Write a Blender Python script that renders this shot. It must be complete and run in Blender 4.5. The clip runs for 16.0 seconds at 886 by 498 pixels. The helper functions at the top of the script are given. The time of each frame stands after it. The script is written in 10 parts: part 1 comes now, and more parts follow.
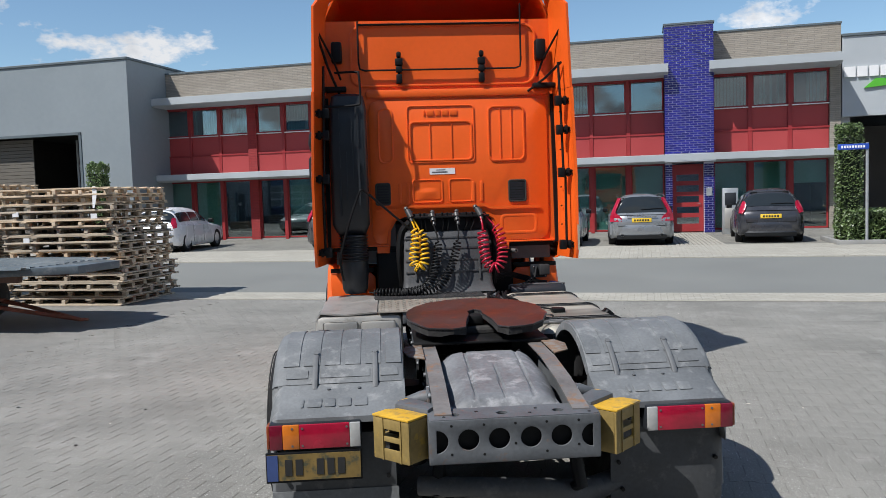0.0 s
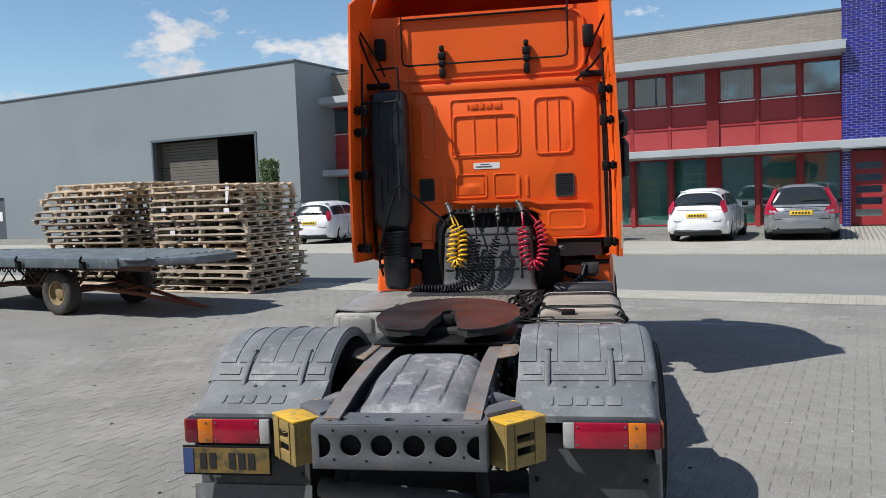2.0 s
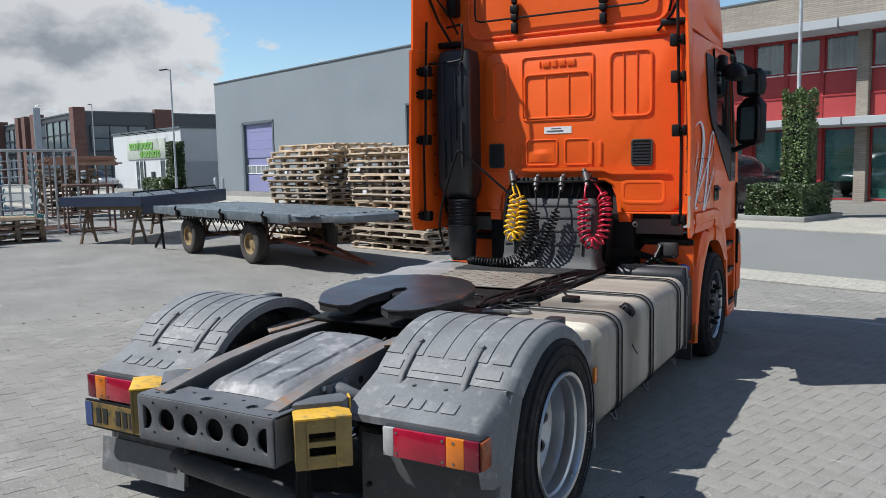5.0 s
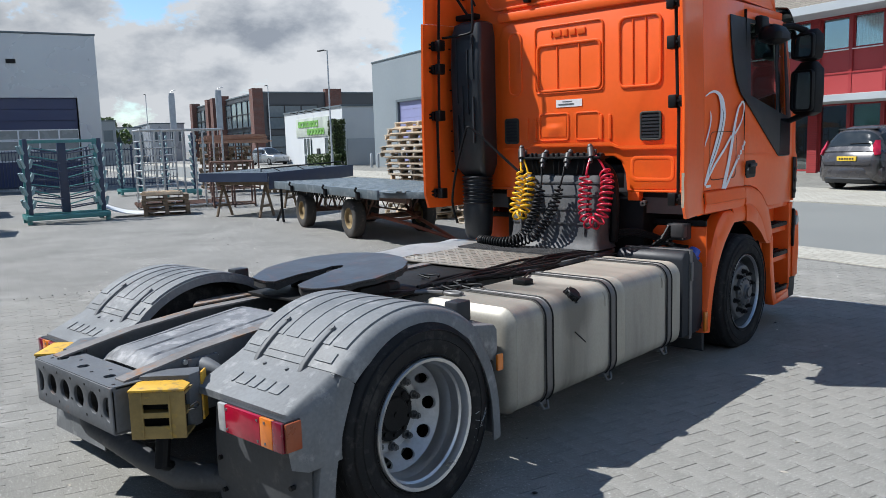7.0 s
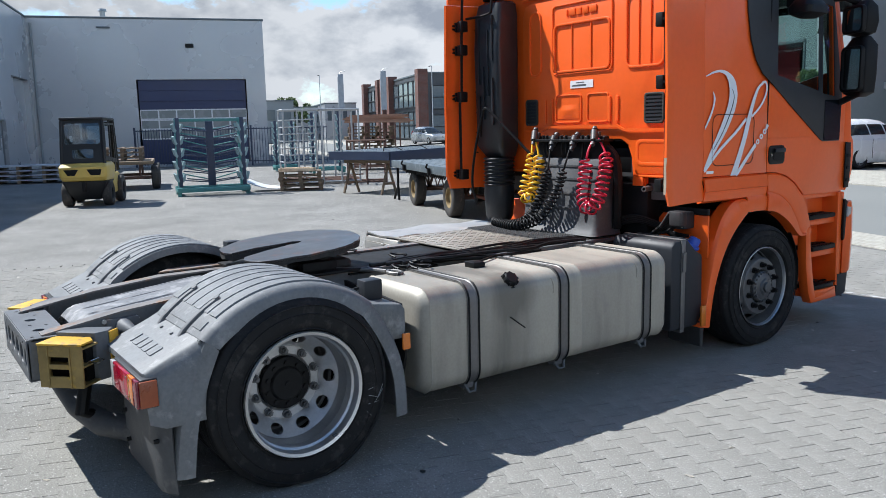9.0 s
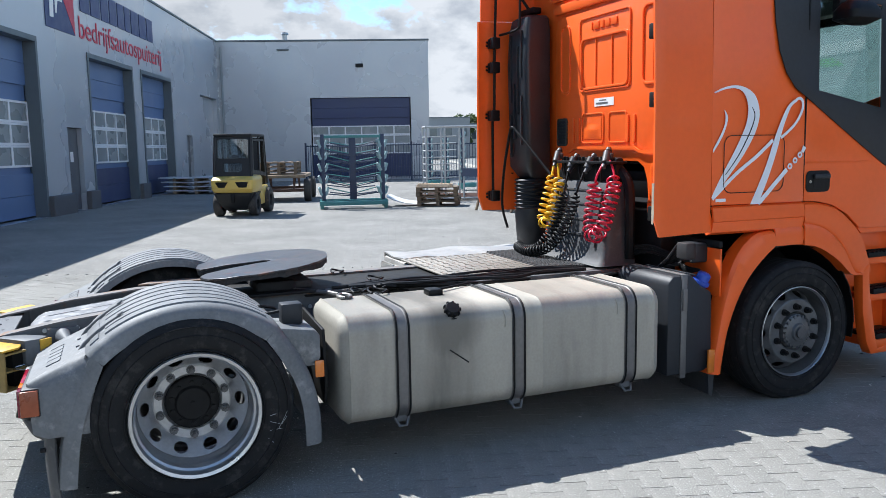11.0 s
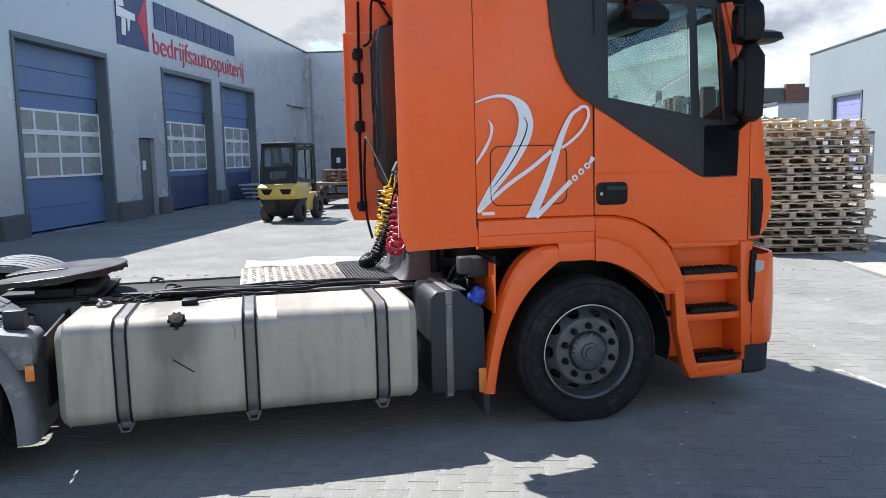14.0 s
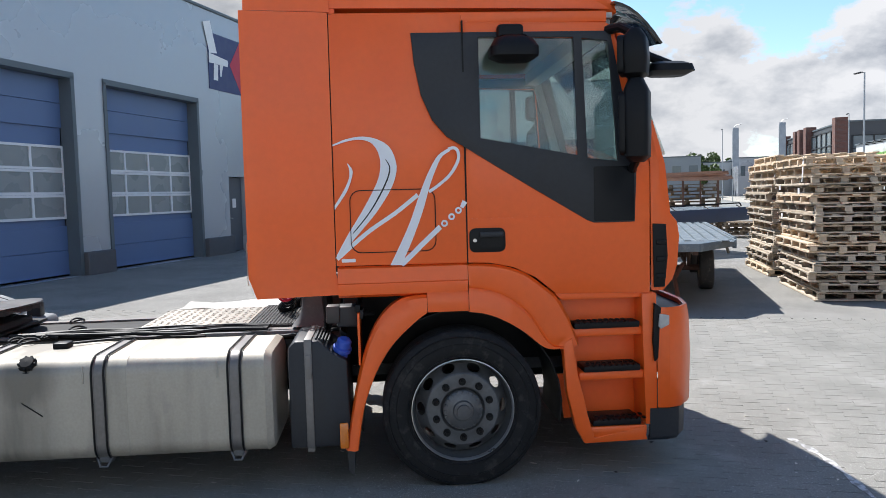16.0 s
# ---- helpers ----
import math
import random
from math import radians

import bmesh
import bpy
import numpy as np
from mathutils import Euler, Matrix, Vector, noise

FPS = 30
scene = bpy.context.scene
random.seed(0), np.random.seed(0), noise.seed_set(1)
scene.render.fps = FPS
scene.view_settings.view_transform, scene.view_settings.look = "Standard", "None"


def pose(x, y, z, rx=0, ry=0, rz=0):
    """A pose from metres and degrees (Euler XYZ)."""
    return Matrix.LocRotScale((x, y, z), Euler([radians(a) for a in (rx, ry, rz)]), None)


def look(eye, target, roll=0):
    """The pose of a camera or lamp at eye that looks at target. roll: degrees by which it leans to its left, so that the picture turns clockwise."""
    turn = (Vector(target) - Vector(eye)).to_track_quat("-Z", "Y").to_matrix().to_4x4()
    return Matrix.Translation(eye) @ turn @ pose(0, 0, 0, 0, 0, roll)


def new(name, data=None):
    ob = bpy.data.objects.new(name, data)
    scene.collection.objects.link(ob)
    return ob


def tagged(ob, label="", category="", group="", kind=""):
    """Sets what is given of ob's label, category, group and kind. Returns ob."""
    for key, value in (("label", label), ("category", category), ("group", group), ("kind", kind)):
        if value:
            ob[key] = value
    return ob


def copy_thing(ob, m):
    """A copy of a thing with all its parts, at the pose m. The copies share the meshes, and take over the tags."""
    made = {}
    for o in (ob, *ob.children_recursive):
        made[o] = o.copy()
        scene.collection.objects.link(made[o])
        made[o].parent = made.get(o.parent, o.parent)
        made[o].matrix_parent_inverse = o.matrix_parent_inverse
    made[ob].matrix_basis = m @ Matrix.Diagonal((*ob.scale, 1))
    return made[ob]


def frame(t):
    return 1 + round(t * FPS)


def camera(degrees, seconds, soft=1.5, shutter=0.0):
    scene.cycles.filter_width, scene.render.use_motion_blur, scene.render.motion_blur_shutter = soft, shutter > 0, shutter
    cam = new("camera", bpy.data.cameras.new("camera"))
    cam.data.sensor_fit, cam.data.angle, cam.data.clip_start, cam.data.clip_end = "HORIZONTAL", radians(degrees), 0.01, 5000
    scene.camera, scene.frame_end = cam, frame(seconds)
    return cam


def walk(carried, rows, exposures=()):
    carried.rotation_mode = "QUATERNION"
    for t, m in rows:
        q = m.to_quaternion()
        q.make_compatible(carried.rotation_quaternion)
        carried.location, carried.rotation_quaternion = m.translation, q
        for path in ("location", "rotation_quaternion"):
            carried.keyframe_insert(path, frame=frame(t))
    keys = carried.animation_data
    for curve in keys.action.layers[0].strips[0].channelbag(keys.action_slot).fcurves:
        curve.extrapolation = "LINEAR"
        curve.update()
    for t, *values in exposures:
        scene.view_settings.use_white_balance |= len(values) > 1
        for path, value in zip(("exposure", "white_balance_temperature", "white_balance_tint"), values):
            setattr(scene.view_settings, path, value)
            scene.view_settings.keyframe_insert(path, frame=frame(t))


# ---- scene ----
# camera and walk
cam = camera(58.6, 16.0, 0.8)
METRES, EYE, TURN = 11.36, 1.76, -4.1
ROWS = [
    (0.0, 0.0, 0.0, 0.0, -0.12, -3.82, 1.75),
    (0.5, 0.0339, 0.0016, -0.0003, 3.36, -3.65, 2.11),
    (1.0, 0.0622, 0.007, 0.0004, 6.76, -3.58, 2.32),
    (1.5, 0.0891, 0.0188, 0.0009, 10.12, -3.67, 2.42),
    (2.0, 0.1203, 0.0252, -0.0007, 13.47, -3.99, 2.19),
    (2.5, 0.1501, 0.0341, -0.0002, 16.97, -4.51, 1.8),
    (3.0, 0.1739, 0.0529, -0.0011, 20.78, -5.0, 1.52),
    (3.5, 0.1961, 0.0693, -0.0023, 24.5, -5.44, 1.31),
    (4.0, 0.2243, 0.0862, -0.001, 27.73, -5.75, 1.23),
    (6.5, 0.3281, 0.1982, -0.0051, 43.23, -7.06, 1.47),
    (7.0, 0.3563, 0.2161, -0.0045, 46.29, -7.62, 1.72),
    (7.5, 0.3751, 0.236, -0.0071, 49.2, -8.1, 1.68),
    (8.0, 0.3934, 0.2567, -0.0065, 52.29, -8.48, 1.53),
    (10.5, 0.4643, 0.3895, -0.0069, 68.46, -7.81, 1.06),
    (11.0, 0.4641, 0.4188, -0.0064, 71.76, -7.31, 0.96),
    (11.5, 0.4727, 0.4481, -0.0072, 74.45, -7.1, 0.98),
    (12.0, 0.4795, 0.4757, -0.0071, 76.14, -7.16, 0.98),
    (12.5, 0.4843, 0.5082, -0.0078, 77.45, -7.23, 1.03),
    (13.0, 0.4943, 0.5401, -0.0085, 78.36, -7.16, 0.96),
    (13.5, 0.5057, 0.5713, -0.0071, 79.28, -6.99, 1.01),
    (14.0, 0.508, 0.6057, -0.0066, 80.53, -6.74, 1.34),
    (14.5, 0.5111, 0.6422, -0.0083, 81.98, -6.36, 1.77),
    (15.0, 0.5118, 0.6762, -0.0076, 83.93, -5.83, 2.09),
    (15.5, 0.5049, 0.7086, -0.0057, 86.53, -4.9, 2.04),
    (16.0, 0.4984, 0.7425, -0.0055, 89.62, -3.95, 1.56),
]
walk(
    cam,
    [(t, pose(-0.571, -4.643, EYE, 0, 0, TURN) @ pose(METRES * x, METRES * y, METRES * z, 90 + pitch, roll, yaw)) for t, x, y, z, yaw, pitch, roll in ROWS],
    exposures=[(0.0, 0.19, 6330, 10), (3.0, 0.28, 6400, 10), (6.0, 0.42, 6220, 9), (9.0, 0.70, 6060, 9), (11.0, 0.95, 6000, 9), (13.5, 1.12, 6150, 10), (16.0, 0.88, 6350, 11)],
)

# ---- sky, clouds and sun ----
SUN_FROM = Vector((-0.66, -0.375, 1.0)).normalized()
world = bpy.data.worlds.new("sky")
scene.world = world
world.use_nodes = True
wn, wl = world.node_tree.nodes, world.node_tree.links
wn.clear()
w_out = wn.new("ShaderNodeOutputWorld")
w_bg = wn.new("ShaderNodeBackground")
w_bg.inputs["Strength"].default_value = 0.095
w_sky = wn.new("ShaderNodeTexSky")
w_sky.sky_type = "NISHITA"
w_sky.sun_disc = False
w_sky.sun_elevation = math.asin(SUN_FROM.z)
w_sky.sun_rotation = math.atan2(SUN_FROM.x, SUN_FROM.y) % (2 * math.pi)
w_sky.air_density, w_sky.dust_density, w_sky.ozone_density = 1.0, 0.0, 1.3
w_tc = wn.new("ShaderNodeTexCoord")
w_sep = wn.new("ShaderNodeSeparateXYZ")
wl.new(w_tc.outputs["Generated"], w_sep.inputs[0])


def w_math(op, a, b):
    n = wn.new("ShaderNodeMath")
    n.operation = op
    for slot, value in zip(n.inputs, (a, b)):
        if isinstance(value, (int, float)):
            slot.default_value = value
        else:
            wl.new(value, slot)
    return n.outputs[0]


# cumulus: the direction itself, flattened a little towards the horizon
w_comb = wn.new("ShaderNodeMapping")
w_comb.inputs["Location"].default_value = (3.1, 0.4, 1.7)
w_comb.inputs["Scale"].default_value = (4.4, 4.4, 8.0)
wl.new(w_tc.outputs["Generated"], w_comb.inputs["Vector"])
w_noise = wn.new("ShaderNodeTexNoise")
w_noise.inputs["Scale"].default_value = 1.0
w_noise.inputs["Detail"].default_value = 9.0
w_noise.inputs["Roughness"].default_value = 0.6
w_noise.inputs["Distortion"].default_value = 0.0
wl.new(w_comb.outputs[0], w_noise.inputs["Vector"])
# the cloud opens towards the north
w_west = w_math("SUBTRACT", w_math("ADD", w_noise.outputs["Fac"], 0.085), w_math("MULTIPLY", w_math("MAXIMUM", w_math("SUBTRACT", w_sep.outputs["Y"], 0.52), 0.0), 0.38))
# the sky clears towards the zenith
w_cover = w_math("SUBTRACT", w_west, w_math("MULTIPLY", w_math("MAXIMUM", w_math("SUBTRACT", w_sep.outputs["Z"], 0.30), 0.0), 0.30))
# and banks up low above the horizon
w_cover = w_math("ADD", w_cover, w_math("MULTIPLY", w_math("MAXIMUM", w_math("SUBTRACT", 0.26, w_sep.outputs["Z"]), 0.0), 0.16))
w_ramp = wn.new("ShaderNodeValToRGB")
w_ramp.color_ramp.elements[0].position = 0.535
w_ramp.color_ramp.elements[0].color = (0, 0, 0, 1)
w_ramp.color_ramp.elements[1].position = 0.585
w_ramp.color_ramp.elements[1].color = (1, 1, 1, 1)
wl.new(w_cover, w_ramp.inputs[0])
# the thick middles of the clouds are greyer than their rims
w_tone = wn.new("ShaderNodeValToRGB")
w_tone.color_ramp.elements[0].position = 0.615
w_tone.color_ramp.elements[0].color = (7.7, 7.75, 7.85, 1)
w_tone.color_ramp.elements[1].position = 0.80
w_tone.color_ramp.elements[1].color = (3.5, 3.8, 4.3, 1)
w_mid = w_tone.color_ramp.elements.new(0.695)
w_mid.color = (5.9, 6.1, 6.4, 1)
w_puff = wn.new("ShaderNodeTexNoise")
w_puff.inputs["Scale"].default_value = 2.6
w_puff.inputs["Detail"].default_value = 7.0
w_puff.inputs["Roughness"].default_value = 0.55
w_puff.inputs["Distortion"].default_value = 0.0
wl.new(w_comb.outputs[0], w_puff.inputs["Vector"])
wl.new(w_math("ADD", w_math("MULTIPLY", w_cover, 0.52), w_math("MULTIPLY", w_puff.outputs["Fac"], 0.62)), w_tone.inputs[0])
# clouds on the sun's side are seen from their shaded side, those opposite are lit full on
w_front = w_math("ADD", 0.83, w_math("ADD", w_math("MULTIPLY", w_sep.outputs["X"], 0.34), w_math("MULTIPLY", w_sep.outputs["Y"], 0.22)))
w_lit = wn.new("ShaderNodeVectorMath")
w_lit.operation = "SCALE"
wl.new(w_tone.outputs[0], w_lit.inputs[0])
wl.new(w_front, w_lit.inputs["Scale"])
w_mix = wn.new("ShaderNodeMixRGB")
wl.new(w_ramp.outputs[0], w_mix.inputs["Fac"])
w_clear = wn.new("ShaderNodeMixRGB")
w_clear.blend_type = "MULTIPLY"
w_clear.inputs["Fac"].default_value = 1.0
w_clear.inputs["Color2"].default_value = (0.97, 1.07, 1.10, 1)
wl.new(w_sky.outputs[0], w_clear.inputs["Color1"])
wl.new(w_clear.outputs[0], w_mix.inputs["Color1"])
wl.new(w_lit.outputs[0], w_mix.inputs["Color2"])
wl.new(w_mix.outputs[0], w_bg.inputs["Color"])
wl.new(w_bg.outputs[0], w_out.inputs["Surface"])

sun = new("sun", bpy.data.lights.new("sun", "SUN"))
sun.data.energy = 4.8
sun.data.angle = radians(0.53)
sun.data.color = (1.0, 0.965, 0.915)
sun.matrix_world = look(SUN_FROM * 60, (0, 0, 0))


# ---- small mesh tools ----
def B():
    return bmesh.new()


def box(bm, x0, x1, y0, y1, z0, z1, bev=0.0, seg=2):
    """A box, its edges rounded by bev."""
    x0, x1, y0, y1, z0, z1 = min(x0, x1), max(x0, x1), min(y0, y1), max(y0, y1), min(z0, z1), max(z0, z1)
    t = bmesh.new()
    bmesh.ops.create_cube(t, size=1.0)
    for v in t.verts:
        v.co = Vector(((x0 + x1) / 2 + v.co.x * (x1 - x0), (y0 + y1) / 2 + v.co.y * (y1 - y0), (z0 + z1) / 2 + v.co.z * (z1 - z0)))
    if bev > 0:
        bmesh.ops.bevel(t, geom=t.edges[:], offset=bev, segments=seg, profile=0.5, affect="EDGES")
    merge(bm, t)
    return bm


def merge(bm, t, m=None):
    if m is not None:
        bmesh.ops.transform(t, matrix=m, verts=t.verts[:])
    me = bpy.data.meshes.new("tmp")
    t.to_mesh(me)
    t.free()
    bm.from_mesh(me)
    bpy.data.meshes.remove(me)
    return bm


def axes_for(d):
    d = Vector(d).normalized()
    a = d.orthogonal().normalized()
    return a, d.cross(a)


def tube(bm, pts, r, n=8, caps=True, closed=False):
    """A round bar along pts; r is one radius or one for each point."""
    pts = [Vector(p) for p in pts]
    rs = r if isinstance(r, (list, tuple)) else [r] * len(pts)
    rings, a = [], None
    for i, p in enumerate(pts):
        d = (pts[min(i + 1, len(pts) - 1)] - pts[max(i - 1, 0)]) if not closed else pts[(i + 1) % len(pts)] - pts[i - 1]
        d.normalize()
        if a is None:
            a, b = axes_for(d)
        else:
            a = (a - d * a.dot(d)).normalized()
            b = d.cross(a)
        rings.append([bm.verts.new(p + (a * math.cos(2 * math.pi * k / n) + b * math.sin(2 * math.pi * k / n)) * rs[i]) for k in range(n)])
    pairs = list(zip(rings, rings[1:])) + ([(rings[-1], rings[0])] if closed else [])
    for q0, q1 in pairs:
        for k in range(n):
            bm.faces.new((q0[k], q0[(k + 1) % n], q1[(k + 1) % n], q1[k]))
    if caps and not closed:
        bm.faces.new(rings[0][::-1])
        bm.faces.new(rings[-1])
    return bm


def cyl(bm, p0, p1, r, n=16, r2=None):
    return tube(bm, [p0, p1], [r, r if r2 is None else r2], n)


def lathe(bm, profile, m=None, n=32, closed=False):
    """Turns (radius, along) points round the local z axis."""
    t = bmesh.new()
    rings = [[t.verts.new((r * math.cos(2 * math.pi * k / n), r * math.sin(2 * math.pi * k / n), h)) for k in range(n)] for r, h in profile]
    for q0, q1 in list(zip(rings, rings[1:])) + ([(rings[-1], rings[0])] if closed else []):
        for k in range(n):
            t.faces.new((q0[k], q0[(k + 1) % n], q1[(k + 1) % n], q1[k]))
    bmesh.ops.remove_doubles(t, verts=t.verts[:], dist=1e-5)
    bmesh.ops.recalc_face_normals(t, faces=t.faces[:])
    return merge(bm, t, m)


def plate(bm, outer, holes, axis, a, b, bev=0.0):
    """A flat plate with holes: outlines in the two other axes (in x, y, z order), from a to b along axis."""
    t = bmesh.new()

    def put(p):
        c = list(p)
        c.insert("xyz".index(axis), a)
        return t.verts.new(c)

    edges = []
    for loop in (outer, *holes):
        vs = [put(p) for p in loop]
        edges += [t.edges.new((vs[i], vs[(i + 1) % len(vs)])) for i in range(len(vs))]
    bmesh.ops.triangle_fill(t, edges=edges, use_beauty=True, use_dissolve=False)
    shift = Vector((0, 0, 0))
    shift["xyz".index(axis)] = b - a
    out = bmesh.ops.extrude_face_region(t, geom=t.faces[:])
    bmesh.ops.translate(t, vec=shift, verts=[g for g in out["geom"] if isinstance(g, bmesh.types.BMVert)])
    bmesh.ops.recalc_face_normals(t, faces=t.faces[:])
    if bev > 0:
        sharp = [e for e in t.edges if len(e.link_faces) == 2 and e.calc_face_angle(0) > 0.7]
        bmesh.ops.bevel(t, geom=sharp, offset=bev, segments=2, profile=0.5, affect="EDGES")
    return merge(bm, t)


def rrect(x0, x1, y0, y1, r, n=4):
    """A rounded rectangle as a loop."""
    pts = []
    for cx, cy, s in ((x1 - r, y1 - r, 0), (x0 + r, y1 - r, 90), (x0 + r, y0 + r, 180), (x1 - r, y0 + r, 270)):
        pts += [(cx + r * math.cos(radians(s + 90 * k / n)), cy + r * math.sin(radians(s + 90 * k / n))) for k in range(n + 1)]
    return pts


def ring_pts(cx, cy, r, n=16, ry=None):
    return [(cx + r * math.cos(2 * math.pi * k / n), cy + (ry or r) * math.sin(2 * math.pi * k / n)) for k in range(n)]


def arc(cx, cy, r, a0, a1, n=12):
    return [(cx + r * math.cos(radians(a0 + (a1 - a0) * k / n)), cy + r * math.sin(radians(a0 + (a1 - a0) * k / n))) for k in range(n + 1)]


def sheet(bm, rows, thick=0.0):
    """A skin over rows of points of equal length; thick makes it a shell."""
    t = bmesh.new()
    g = [[t.verts.new(p) for p in row] for row in rows]
    for r0, r1 in zip(g, g[1:]):
        for k in range(len(r0) - 1):
            t.faces.new((r0[k], r0[k + 1], r1[k + 1], r1[k]))
    if thick:
        bmesh.ops.recalc_face_normals(t, faces=t.faces[:])
        bmesh.ops.solidify(t, geom=t.faces[:], thickness=thick)
    return merge(bm, t)


def loft(bm, rings):
    """Closed rings of equal length joined into one capped body."""
    t = bmesh.new()
    g = [[t.verts.new(p) for p in row] for row in rings]
    n = len(g[0])
    for r0, r1 in zip(g, g[1:]):
        for k in range(n):
            t.faces.new((r0[k], r0[(k + 1) % n], r1[(k + 1) % n], r1[k]))
    t.faces.new(g[0][::-1])
    t.faces.new(g[-1])
    bmesh.ops.recalc_face_normals(t, faces=t.faces[:])
    return merge(bm, t)


def helix(p0, p1, r, turns, n=10, sag=0.0):
    p0, p1 = Vector(p0), Vector(p1)
    a, b = axes_for(p1 - p0)
    out = []
    for k in range(int(turns * n) + 1):
        f = k / (turns * n)
        w = 2 * math.pi * turns * f
        out.append(p0.lerp(p1, f) + (a * math.cos(w) + b * math.sin(w)) * r + Vector((0, 0, -sag * 4 * f * (1 - f))))
    return out


def smooth_path(pts, n=6):
    """Points along a rounded line through pts."""
    out = []
    p = [pts[0]] + list(pts) + [pts[-1]]
    for i in range(1, len(p) - 2):
        for k in range(n):
            t = k / n
            out.append(tuple(0.5 * (2 * p[i][c] + (p[i + 1][c] - p[i - 1][c]) * t + (2 * p[i - 1][c] - 5 * p[i][c] + 4 * p[i + 1][c] - p[i + 2][c]) * t * t + (3 * p[i][c] - p[i - 1][c] - 3 * p[i + 1][c] + p[i + 2][c]) * t ** 3) for c in range(len(p[0]))))
    out.append(tuple(pts[-1]))
    return out


def mesh_of(name, bm, material, smooth=35):
    me = bpy.data.meshes.new(name)
    bm.to_mesh(me)
    bm.free()
    for m in material if isinstance(material, (list, tuple)) else [material]:
        me.materials.append(m)
    if smooth:
        me.polygons.foreach_set("use_smooth", [True] * len(me.polygons))
        me.set_sharp_from_angle(angle=radians(smooth))
    return me


SPLIT = {
    "step_panel": "step_panel", "deck_rib": "deck_rib", "valve_block": "valve", "raised_strip": "raised_strip", "hose_bundle": "hose", "web_hole": "web_hole", "inner_bolt": "inner_bolt", "tread_pattern": "tread_bar", "step_well": "step_panel",
    "parapet_wall": "parapet_wall", "brick_pier": "brick_pier", "red_pier": "red_pier", "slatted_shutter": "shutter_slat", "air_hose": "air_hose",
    "mullion": "mullion", "door_surround": "door_surround", "rear_wall": "rear_wall", "wheel_nut": "wheel_nut", "coupling_head": "coupling_head",
    "pressed_groove": "pressed_groove", "crossmember": "crossmember", "air_spring": "air_spring", "rubber_strap": "rubber_strap", "deck_bearer": "deck_bearer",
    "upright": "upright", "side_deck": "side_deck", "slot": "slot", "cable_run": "cable", "moulded_ridge": "moulded_ridge", "bolt": "bolt", "cable_loop": "cable", "wiring": "cable", "roof_trim": "roof_trim",
    "inner_wall": "inner_wall", "blind": "blind_slat", "curtain": "curtain_slat", "roof_rail": "roof_rail", "spoke": "spoke", "pillar": "pillar",
    "name_block": "name_block", "sign_block": "sign_block", "sign_leaf": "sign_leaf", "lamp_recess": "lamp_recess", "door_gap": "door_gap",
    "plate_bar": "plate_bar", "letter_bar": "letter_bar", "raised_bar": "raised_bar", "mirror_glass": "mirror_glass", "inner_pillar": "inner_pillar",
    "bumper_skirt": "bumper_skirt", "mirror_arm": "mirror_arm", "cab_frame": "cab_frame", "axle": "axle", "mounting": "mounting", "pane": "pane", "deck": "deck_plank", "banner_shape": "banner_shape", "cladding_joint": "cladding_joint",
}


def islands(bm):
    """The loose pieces of a bmesh, each as a bmesh of its own."""
    bm.verts.ensure_lookup_table()
    bm.verts.index_update()
    seen, groups = set(), []
    for v in bm.verts:
        if v.index in seen:
            continue
        stack, own = [v], []
        seen.add(v.index)
        while stack:
            q = stack.pop()
            own.append(q)
            for e in q.link_edges:
                o = e.other_vert(q)
                if o.index not in seen:
                    seen.add(o.index)
                    stack.append(o)
        groups.append(own)
    if len(groups) < 2:
        return [bm]
    out = []
    for own in groups:
        b = bmesh.new()
        new_v = {q.index: b.verts.new(q.co) for q in own}
        for f in {f for q in own for f in q.link_faces}:
            b.faces.new([new_v[q.index] for q in f.verts])
        out.append(b)
    bm.free()
    return out


def part_piece(name, bm, material, parent, label, smooth, at):
    ob = new(name, mesh_of(name, bm, material, smooth))
    if at is not None:
        ob.matrix_basis = at
    if parent is not None:
        ob.parent = parent
    return tagged(ob, label) if label else ob


def part(name, bm, material, parent=None, label="", smooth=35, at=None):
    """Links a bmesh as one mesh object under a thing or a part. Names in SPLIT become one object for each loose piece."""
    if name in SPLIT:
        pieces = islands(bm)
        if len(pieces) > 1:
            obs = [part_piece(SPLIT[name], b, material, parent, label, smooth, at) for b in pieces]
            return obs[0]
    ob = new(name, mesh_of(name, bm, material, smooth))
    if at is not None:
        ob.matrix_basis = at
    if parent is not None:
        ob.parent = parent
    return tagged(ob, label) if label else ob


def thing(name, label, category, m=None, group="", kind=""):
    """An empty at the base of a thing, which its parts hang under."""
    ob = new(name)
    ob.empty_display_size = 0.2
    if m is not None:
        ob.matrix_basis = m
    return tagged(ob, label, category, group, kind)


